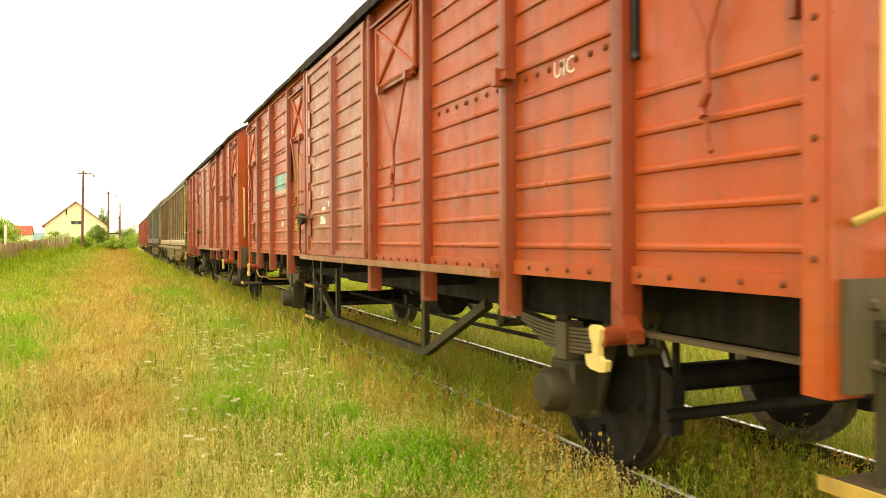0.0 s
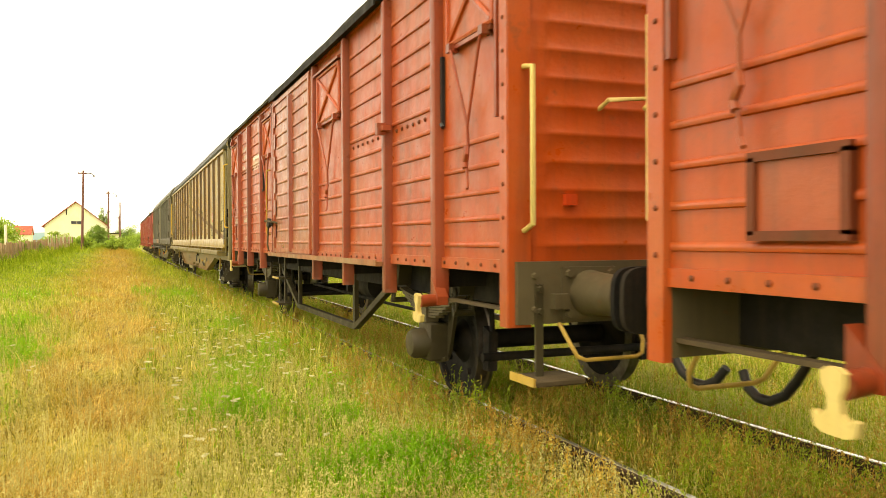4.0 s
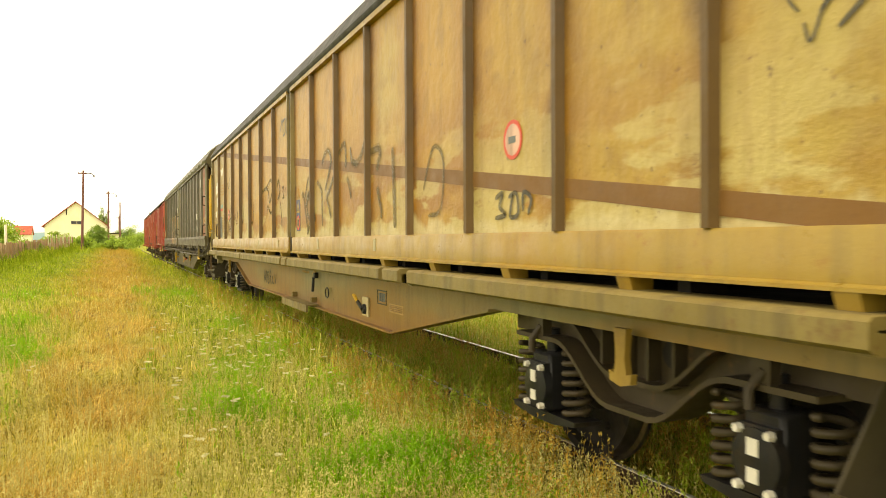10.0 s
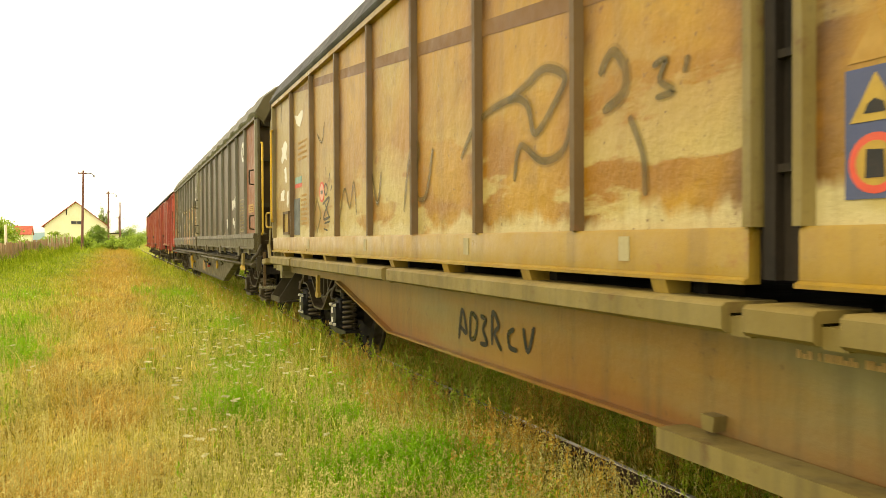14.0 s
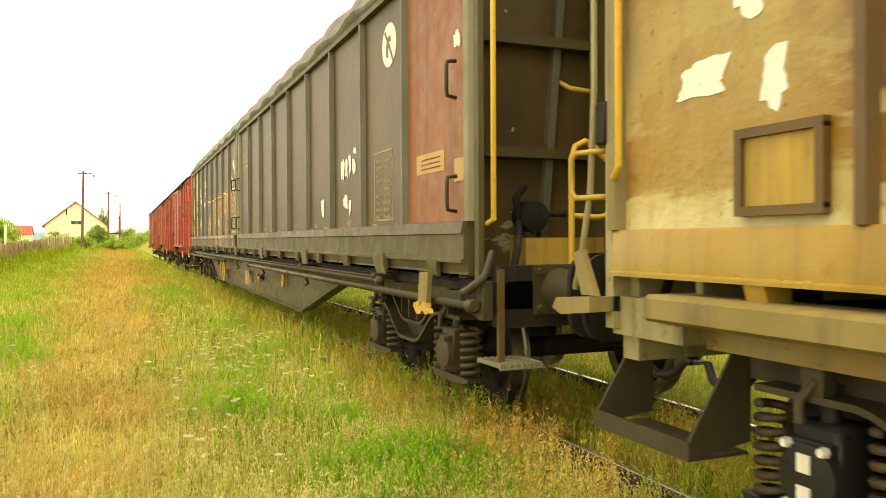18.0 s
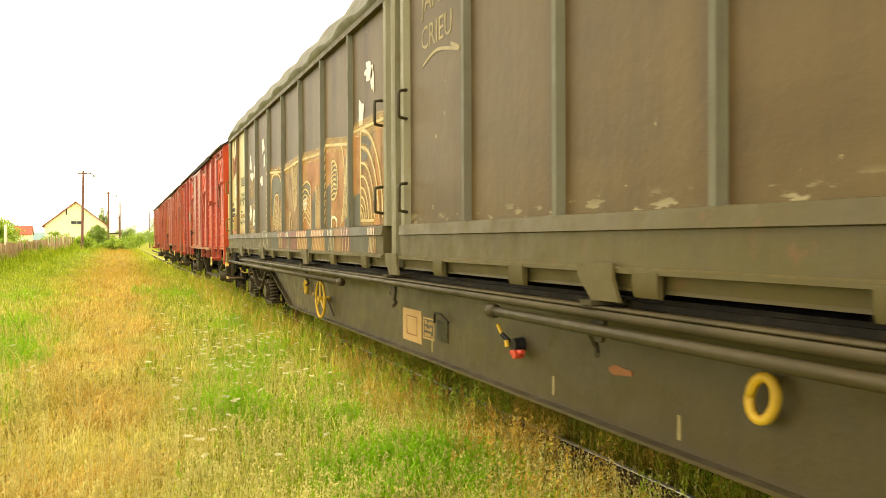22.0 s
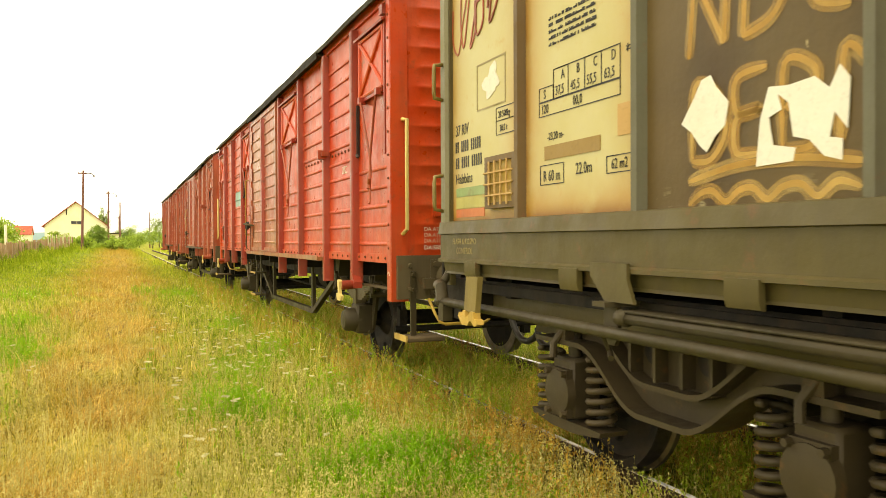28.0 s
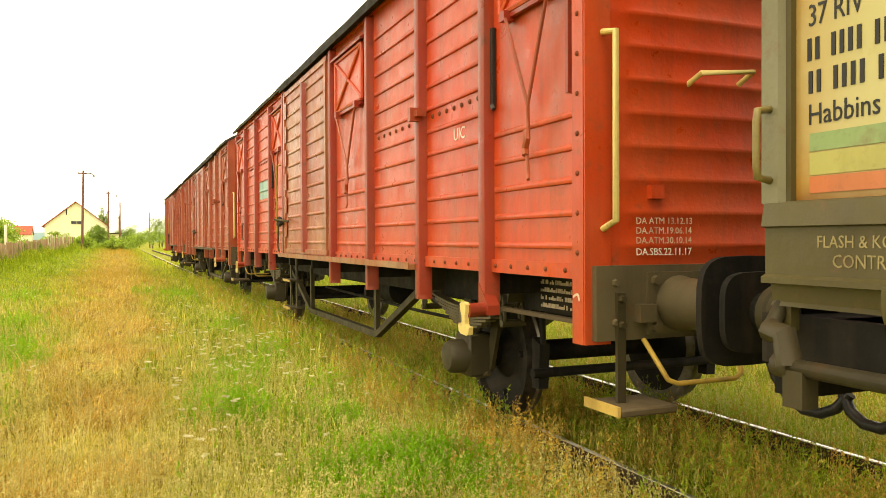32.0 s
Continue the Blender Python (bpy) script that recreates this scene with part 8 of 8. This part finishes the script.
# yellow and rusty weeds along and between the rails
_n = 9000
_x, _y = _rs.uniform(1.85, 7.0, _n), 1.8 + 22 * _rs.rand(_n) ** 1.8
_ok = (np.abs(np.abs(_x - TRACK_X) - 0.7525) > 0.05) & ~in_flangeway(_x, _rs) & ((_x < 4.3) | (_rs.rand(_n) < 0.4))
_x, _y = _x[_ok], _y[_ok]
_patch = np.array([noise.noise(Vector((p * 1.1, q * 1.1, 21.0))) for p, q in zip(_x, _y)])
for _m, _ok, _name, _label, _seed in ((RUSTY_WEED, _patch > -0.02, "dry_weeds", "yellow and rust-brown dry weeds along the rails", 34), (GREEN_SPIRE, _patch <= -0.02, "weeds", "yellow-green weeds along the rails", 35)):
    _k = int(_ok.sum())
    spikes(_name, _x[_ok], _y[_ok], _rs.uniform(0.12, 0.34, _k) * (1 + 0.9 * np.abs(_patch[_ok])), 26, 0.0125, 0.30, 0.024, 0.15, _m, _label, "weeds", _seed)
# tall weeds that hide the near rail
_n = 520
_x, _y = _rs.uniform(2.15, 2.72, _n), 5.2 + 22 * _rs.rand(_n) ** 1.5
spikes("tall_weeds", _x, _y, _rs.uniform(0.22, 0.50, _n), 36, 0.016, 0.28, 0.030, 0.2, GREEN_SPIRE, "tall branching weeds beside the rail", "weeds", 36)
_n = 700
_x, _y = _rs.uniform(2.0, 2.72, _n), 4.4 + 24 * _rs.rand(_n) ** 1.5
spikes("dry_weeds", _x, _y, _rs.uniform(0.2, 0.45, _n), 32, 0.013, 0.30, 0.024, 0.3, RUSTY_WEED, "tall dry weeds beside the rail", "weeds", 37)
_n = 20000
_x, _y = TRACK_X + _rs.uniform(-0.56, 0.56, _n), 1.0 + 45 * _rs.rand(_n) ** 2.3
blades("grass", feet(_x, _y), _rs.uniform(0.10, 0.30, _n), _rs.uniform(0.003, 0.006, _n) + 0.0004 * _y, _rs.uniform(0.1, 1.2, _n), GRASS, "grass growing between the rails", 17)
_n = 2600
_x, _y = TRACK_X + _rs.uniform(-0.60, 0.55, _n), 1.6 + 16 * _rs.rand(_n) ** 1.6
_patch = np.array([noise.noise(Vector((p * 2.3, q * 1.4, 41.0))) for p, q in zip(_x, _y)])
for _m, _ok, _name, _label, _seed in ((RUSTY_WEED, _patch > 0.0, "dry_weeds", "rust-brown and golden weeds between the rails", 38), (GREEN_SPIRE, _patch <= 0.0, "weeds", "feathery yellow-green weeds between the rails", 39)):
    spikes(_name, _x[_ok], _y[_ok], _rs.uniform(0.14, 0.40, int(_ok.sum())), 34, 0.0125, 0.26, 0.030, 0.1, _m, _label, "weeds", _seed)
# far-side grass: brighter weed colour makes up for light lost beside the train
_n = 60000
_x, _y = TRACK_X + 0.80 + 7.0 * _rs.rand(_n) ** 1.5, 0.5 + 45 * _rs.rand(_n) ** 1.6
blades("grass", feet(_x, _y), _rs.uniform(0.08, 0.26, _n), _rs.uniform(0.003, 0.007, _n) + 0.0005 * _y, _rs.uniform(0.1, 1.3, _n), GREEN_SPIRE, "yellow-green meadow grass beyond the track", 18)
# beige thistles and dead weed heads scattered over the near meadow
_x, _y, _r = polar(_rs, 2600, 3.8, 16)
_ok = (_x < 2.7) & (np.abs(_x + 0.2) > 0.5)
_x, _y = _x[_ok], _y[_ok]
spikes("dead_weeds", _x, _y, _rs.uniform(0.12, 0.30, len(_x)), 22, 0.0075, 0.6, 0.034, 0.45, SEED, "small branching dead weeds with beige heads", "weeds", 51)
# white umbels in drifts
UMBEL_SPOTS = [(-1.05, 9.6), (0.85, 8.4), (1.22, 9.8), (0.42, 5.25), (0.49, 6.1), (1.74, 10.0), (2.27, 9.8), (-1.7, 32.0), (0.89, 16.9), (2.06, 14.1), (1.2, 10.2), (0.9, 9.4), (1.7, 13.5), (2.2, 17.0), (1.3, 8.0), (2.3, 15.5), (0.43, 11.9), (-1.6, 30.0), (0.83, 7.5), (1.9, 12.5), (1.3, 6.0), (-1.4, 22.0), (2.1, 19.0)]
_x, _y = drift(_rs, UMBEL_SPOTS, 250, 0.45)
_ok = (_x < 2.6) & (np.abs(_x + 0.32) > 0.5)
_b = feet(_x[_ok], _y[_ok])
_hh = _rs.uniform(0.16, 0.40, len(_b))
_c = np.repeat(_b, 70, 0)
_t = np.repeat(_hh, 70)
_q = _rs.uniform(0, 2 * math.pi, len(_c))
_d = np.sqrt(_rs.rand(len(_c))) * np.repeat(_rs.uniform(0.012, 0.036, len(_b)), 70)
_tilt = np.repeat(_rs.normal(size=len(_b)) * 0.15, 70)
_c = _c + np.stack([_d * np.cos(_q), _d * np.sin(_q), _t + 0.006 * _rs.rand(len(_c)) + _tilt * _d * np.cos(_q)], 1)
tagged(new("umbel_flowers", scatter("umbel_flowers", leaf_quads(_c, np.full(len(_c), 0.0058), _rs, 0.15, 0.9), PETAL, "")), "white umbel flowers on thin stems in the grass", "flowers", kind="stuff")
blades("stems", _b, _hh, np.full(len(_b), 0.005), np.zeros(len(_b)), WEED, "thin green stems of the umbel flowers", 15)

_rs = np.random.RandomState(77)
_n = 22000
_x, _y = _rs.uniform(-9.0, 7.0, _n), _rs.uniform(36, 150, _n)
_pick = (np.abs(_x - TRACK_X - 0.3) > 1.15) & ((_x > 4.5) | (_x < -3.2) | (_y > 72))
_x, _y = _x[_pick], _y[_pick]
_hh = _rs.uniform(0.10, 0.34, len(_x)) * (1 + 0.004 * _y)
blades("tall_grass", feet(_x, _y), _hh, _rs.uniform(0.012, 0.030, len(_x)), _rs.uniform(0.1, 0.6, len(_x)), GRASS, "tall rank grass at the far edge of the meadow", 19)


_n = 5200
_f = _rs.rand(_n)
_x, _y = -6.9 + 2.35 * _f + np.abs(_rs.normal(size=_n)) * 0.5, 34 + 50 * _f
_hh = _rs.uniform(0.3, 0.95, _n) * np.where(np.sin(_y * 0.7) + np.sin(_y * 0.23 + 1) > 0.2, 1.0, 0.55)
blades("tall_grass", feet(_x, _y), _hh, _rs.uniform(0.014, 0.036, _n), _rs.uniform(0.1, 0.7, _n), GRASS, "rank grass growing against the fence", 20)


# ---- distance ----
def crown(parent, name, at, size, n, leaf, material, seed, hollow=0.35):
    """A crown of many leaves in uneven clumps within an ellipsoid."""
    rs = np.random.RandomState(seed)
    k = max(6, n // 90)
    mid = rs.normal(size=(k, 3))
    mid /= np.linalg.norm(mid, axis=1)[:, None]
    mid *= rs.uniform(hollow, 1.0, k)[:, None]
    c = np.repeat(mid, n // k + 1, 0)[:n] + rs.normal(size=(n, 3)) * 0.17
    c = c * np.array(size) + np.array(at)
    ob = new(name, scatter(name, leaf_quads(c, np.full(n, leaf), rs, 1.0, 0.6), material, ""))
    ob.parent = parent
    return ob


def tree(label, x, y, high, wide, material, seed, leaves=1800, bush=False):
    g = lift(x, y)
    t = thing("bush" if bush else "tree", label, "bush" if bush else "tree", "", (x, y, g))
    rnd = random.Random(seed)
    bm = B()
    if bush:
        for k in range(5):
            a = k * 1.3
            tube(bm, [(0, 0, -0.1), (0.3 * math.cos(a), 0.3 * math.sin(a), high * 0.3), (wide * 0.35 * math.cos(a), wide * 0.35 * math.sin(a), high * 0.7)], [0.04, 0.03, 0.012], 5)
        part("stems", bm, CREOSOTE, t)
        crown(t, "foliage", (0, 0, high * 0.5), (wide / 2, wide / 2, high * 0.48), leaves, 0.13, material, seed, 0.1)
    else:
        tube(bm, [(0, 0, -0.2), (0.05, 0.0, high * 0.3), (0.0, 0.1, high * 0.6), (0.05, 0.05, high * 0.92)], [0.14, 0.11, 0.07, 0.02], 8)
        for k in range(8):
            a, z = rnd.uniform(0, 6.28), high * rnd.uniform(0.3, 0.75)
            tube(bm, [(0, 0, z), (wide * 0.2 * math.cos(a), wide * 0.2 * math.sin(a), z + high * 0.1), (wide * 0.4 * math.cos(a), wide * 0.4 * math.sin(a), z + high * 0.16)], [0.05, 0.03, 0.01], 5)
        part("trunk", bm, CREOSOTE, t)
        crown(t, "crown", (0, 0, high * 0.58), (wide / 2, wide / 2, high * 0.42), leaves * 2, 0.095, material, seed)
    return t


def pole(label, x, y, high, lean=0.0, arm=0.9):
    g = lift(x, y)
    p = thing("utility_pole", label, "pole", "poles along the track", (x, y, g - 0.3))
    bm = B()
    tube(bm, [(0, 0, 0), (lean * 0.5, 0, high * 0.5), (lean, 0, high + 0.3)], [0.13, 0.115, 0.09], 10)
    part("post", bm, POLE_WOOD, p)
    if arm:
        bm = B()
        box(bm, lean - arm, lean + arm * 0.55, -0.05, 0.05, high - 0.05, high + 0.05)
        part("crossarm", bm, POLE_WOOD, p)
        for d in (-arm * 0.9, -arm * 0.4, arm * 0.45):
            bm = B()
            lathe(bm, [(high + 0.05, 0.02), (high + 0.1, 0.045), (high + 0.18, 0.03)], 8, "z", (lean + d, 0, 0))
            part("insulator", bm, CREAM, p)
        bm = B()
        tube(bm, [(lean + 0.05, 0, high), (lean + 0.7, 0, high + 0.02), (lean + 0.9, 0, high - 0.12)], 0.03, 6)
        lathe(bm, [(high - 0.36, 0.10), (high - 0.12, 0.05)], 8, "z", (lean + 0.95, 0, 0))
        part("lamp_bracket", bm, BEAM, p)
    return p


POLE_WOOD = painted("reddish brown pole wood", (0.16, 0.06, 0.045), (0.24, 0.12, 0.09), rough=0.8)
PLASTER = painted("cream plaster", (0.80, 0.76, 0.50), (0.84, 0.82, 0.62), rust=(0.6, 0.52, 0.32), wear=0.2, streak=0.04, rough=0.9)
TILES = painted("red roof tiles", (0.42, 0.08, 0.05), (0.52, 0.16, 0.10), rough=0.8)
FENCE = painted("brown fence boards", (0.36, 0.22, 0.12), (0.48, 0.37, 0.20), rough=0.85)
FENCE_PALE = painted("pale fence pickets", (0.62, 0.52, 0.38), (0.70, 0.62, 0.48), rough=0.85)
GLASS, _n, _l, _b = shader("dark window glass", 0.08)
_l.new(mix(_n, _l, noise_mask(_n, _l, place(_n, _l), 2.0, 0.3, 0.7), (0.02, 0.022, 0.025), (0.05, 0.05, 0.05)), _b.inputs["Base Color"])

pole("tall leaning brown wooden utility pole with a lamp arm", -3.66, 85, 7.9, 0.2, 0.5)
pole("brown wooden utility pole beside the track", -1.65, 113, 7.65, 0.04, 0.3)
pole("slim wooden utility pole beside the track", -0.28, 136, 7.5, 0.06, 0.0)
pole("short wooden pole behind the bushes", -0.5, 170, 6.2, 0.0, 0.5)
pole("lone wooden pole beyond the track", 5.9, 190, 8.2, 0.0, 0.0)


def house(label, x, y, wide, deep, eave, ridge, window=True):
    g = lift(x, y) - 0.2
    h = thing("house", label, "house", "", (x, y, g))
    bm = B()
    slab(bm, [(-wide / 2, 0), (wide / 2, 0), (wide / 2, eave), (0, ridge), (-wide / 2, eave)], 0, 0.3, "y")
    slab(bm, [(-wide / 2, 0), (wide / 2, 0), (wide / 2, eave), (0, ridge), (-wide / 2, eave)], deep - 0.3, deep, "y")
    box(bm, -wide / 2, -wide / 2 + 0.3, 0.3, deep - 0.3, 0, eave)
    box(bm, wide / 2 - 0.3, wide / 2, 0.3, deep - 0.3, 0, eave)
    wall = part("wall", bm, PLASTER, h)
    for s in (-1, 1):
        bm = B()
        o, k = 0.45, (ridge - eave) / (wide / 2)
        slab(bm, [(0, ridge + 0.05), (s * (wide / 2 + o), eave - k * o + 0.05), (s * (wide / 2 + o), eave - k * o + 0.20), (0, ridge + 0.21)], -0.35, deep + 0.35, "y")
        part("roof", bm, TILES, h, "red tiled roof slope")
    if window:
        bm = B()
        box(bm, -0.75, 0.95, -0.04, 0.02, eave + 0.25, eave + 0.75)
        win = part("window", bm, GLASS, h, "wide dark window")
        bm = B()
        for a, b, c, d in ((-0.8, 1.0, eave + 0.20, eave + 0.25), (-0.8, 1.0, eave + 0.75, eave + 0.8), (0.08, 0.13, eave + 0.25, eave + 0.75)):
            box(bm, a, b, -0.06, 0.0, c, d)
        part("window_frame", bm, CREAM, win)
        bm = B()
        box(bm, -wide * 0.16, -wide * 0.14, -0.03, 0.0, ridge - 2.2, ridge - 1.0)
        part("downpipe", bm, BEAM, h)
    return h


house("cream plastered gable house with a red tiled roof", -7.35, 150, 9.8, 15, 3.6, 7.6)
small = house("small house with a red roof behind the fence", -28.4, 300, 7.0, 5.0, 3.4, 6.0, False)
small.rotation_euler.z = radians(90)
shed = thing("shed", "small yellow shed with a flat overhanging roof", "shed", "", (-1.7, 146, lift(-1.7, 146) - 0.1))
_bm = B()
box(_bm, -1.1, 1.2, 0, 4, 0, 2.4)
part("wall", _bm, PLASTER, shed)
_bm = B()
box(_bm, -1.6, 1.7, -0.5, 4.5, 2.4, 2.6)
part("roof", _bm, BEAM, shed)

# fence of upright boards running away along the field
_ax, _ay, _bx, _by = -6.9, 34.0, -4.55, 84.0
_len = math.hypot(_bx - _ax, _by - _ay)
_ang = math.degrees(math.atan2(_by - _ay, _bx - _ax))
fence = thing("fence", "brown wooden board fence with pale posts along the field", "fence", "", (0, 0, 0))
_bm = B()
box(_bm, -0.088, 0.088, -0.012, 0.012, 0, 1.22)
_board = mesh("board", _bm, FENCE)
_bm = B()
slab(_bm, [(-0.055, 0), (0.055, 0), (0.055, 1.42), (0.0, 1.50), (-0.055, 1.42)], -0.012, 0.012, "y")
_picket = mesh("picket", _bm, FENCE_PALE)
_bm = B()
box(_bm, -0.06, 0.06, -0.06, 0.06, -0.3, 1.28)
_post = mesh("fence_post", _bm, FENCE)
_rnd = random.Random(9)
for _i in range(270):
    _f = _i / 269
    _px, _py = _ax + (_bx - _ax) * _f, _ay + (_by - _ay) * _f
    if _f < 0.66:
        _py, _kind, _up = _py + _rnd.uniform(-0.05, 0.05), _board, _rnd.uniform(-0.10, 0.04)
    elif _i % 4 == 0:
        _kind, _up = _picket, _rnd.uniform(-0.03, 0.10)
    else:
        _kind, _up = _board, _rnd.uniform(-0.50, -0.22)
    ob = new(_kind.name, _kind)
    ob.parent, ob.matrix_basis = fence, pose(_px, _py, lift(_px, _py) + _up, _rnd.uniform(-3, 3), _rnd.uniform(-2, 2), _ang)
for _i in range(18):
    _f = _i / 17
    _px, _py = _ax + (_bx - _ax) * _f + 0.09, _ay + (_by - _ay) * _f
    ob = new("fence_post", _post)
    ob.parent, ob.matrix_basis = fence, pose(_px, _py, lift(_px, _py), 0, 0, _ang)
_px, _py = -6.65, 55.0
_bm = B()
tube(_bm, [(0, 0, -0.3), (0.02, 0, 1.1), (0.0, 0, 2.3)], [0.09, 0.085, 0.08], 8)
_lone = new("post", mesh("post", _bm, FENCE_PALE, True))
_lone.location = (_px, _py, lift(_px, _py))
tagged(_lone, "pale concrete post standing before the fence", "post")

for _i, (_x, _y, _h, _w, _m) in enumerate(((-2.75, 108, 2.9, 2.4, FOLIAGE), (-10.4, 78, 3.1, 4.2, BUSH), (-12.4, 80, 3.6, 5, BUSH), (-8.0, 61, 2.6, 2.8, BUSH), (-6.75, 57, 1.3, 1.6, BUSH), (-6.2, 63, 1.1, 1.5, BUSH), (-18.5, 120, 4.5, 5, BUSH),
                                              (8.3, 200, 8.0, 4.4, FOLIAGE), (0.4, 165, 4.0, 4.6, FOLIAGE), (-3.4, 170, 7.6, 2.6, FOLIAGE), (12.5, 215, 7, 6, FOLIAGE))):
    tree("leafy green tree behind the meadow" if _m is FOLIAGE else "light green bushy tree behind the fence", _x, _y, _h, _w, _m, 40 + _i)
for _i, (_x, _y, _h, _w) in enumerate(((-3.6, 92, 1.6, 2.6), (-1.2, 100, 1.5, 2.8), (0.2, 118, 1.8, 3.0), (1.6, 150, 3.0, 4.0), (3.6, 185, 4.2, 5.0), (6.0, 176, 4.6, 5.0), (8.5, 190, 4.4, 6.0), (2.2, 215, 5.6, 6.5), (11.0, 182, 4.0, 5.5), (-2.0, 136, 2.2, 3.0), (-6.4, 90, 1.6, 3.0), (-4.0, 120, 2.0, 3.0), (4.6, 240, 6.0, 8.0), (0.6, 140, 2.2, 3.2), (13.5, 175, 4.0, 6.0))):
    tree("rounded green bush at the edge of the meadow", _x, _y, _h, _w, BUSH, 70 + _i, 1500, True)

# haze is painted into the hills as a pale blue base colour
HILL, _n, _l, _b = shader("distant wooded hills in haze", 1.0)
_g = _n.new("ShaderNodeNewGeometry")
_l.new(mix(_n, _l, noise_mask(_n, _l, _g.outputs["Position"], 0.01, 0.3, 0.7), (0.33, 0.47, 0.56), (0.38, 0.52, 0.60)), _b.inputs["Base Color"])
_bm = B()
_ring, _n2 = [], 90
for _i in range(_n2):
    _a = radians(-40 + 90 * _i / (_n2 - 1))
    _z = 26 + 26 * noise.noise(Vector((_i * 0.09, 0.0, 5.0))) + 8 * noise.noise(Vector((_i * 0.4, 0.0, 1.0)))
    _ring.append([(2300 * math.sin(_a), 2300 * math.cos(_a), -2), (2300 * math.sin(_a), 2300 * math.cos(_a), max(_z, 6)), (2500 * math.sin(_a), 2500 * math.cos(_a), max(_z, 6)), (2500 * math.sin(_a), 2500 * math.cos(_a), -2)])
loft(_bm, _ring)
tagged(new("backdrop", mesh("backdrop", _bm, HILL)), "distant hills coloured pale blue for haze", "hills", kind="structure")


# ---- the train rolls and its wheels turn ----
def left_to_roll(t):
    u = min(max(t * 2, 0.0), len(TRAVEL) - 1.0)
    i = min(int(u), len(TRAVEL) - 2)
    p = [TRAVEL[min(max(i + k, 0), len(TRAVEL) - 1)] for k in (-1, 0, 1, 2)]
    f = u - i
    return p[1] + 0.5 * f * (p[2] - p[0] + f * (2 * p[0] - 5 * p[1] + 4 * p[2] - p[3] + f * (3 * (p[1] - p[2]) + p[3] - p[0])))


def motions():
    for w, y in TRAIN:
        walk(w, [(0.5 * i, pose(TRACK_X, y + s, 0)) for i, s in enumerate(TRAVEL)])
        for ob in w.children_recursive:
            if ob.name.startswith("wheelset"):
                at = ob.location.copy()
                walk(ob, [(0.2 * k, pose(at.x, at.y, at.z, math.degrees((TRAVEL[0] - left_to_roll(0.2 * k)) / WHEEL_R))) for k in range(161)])


motions()
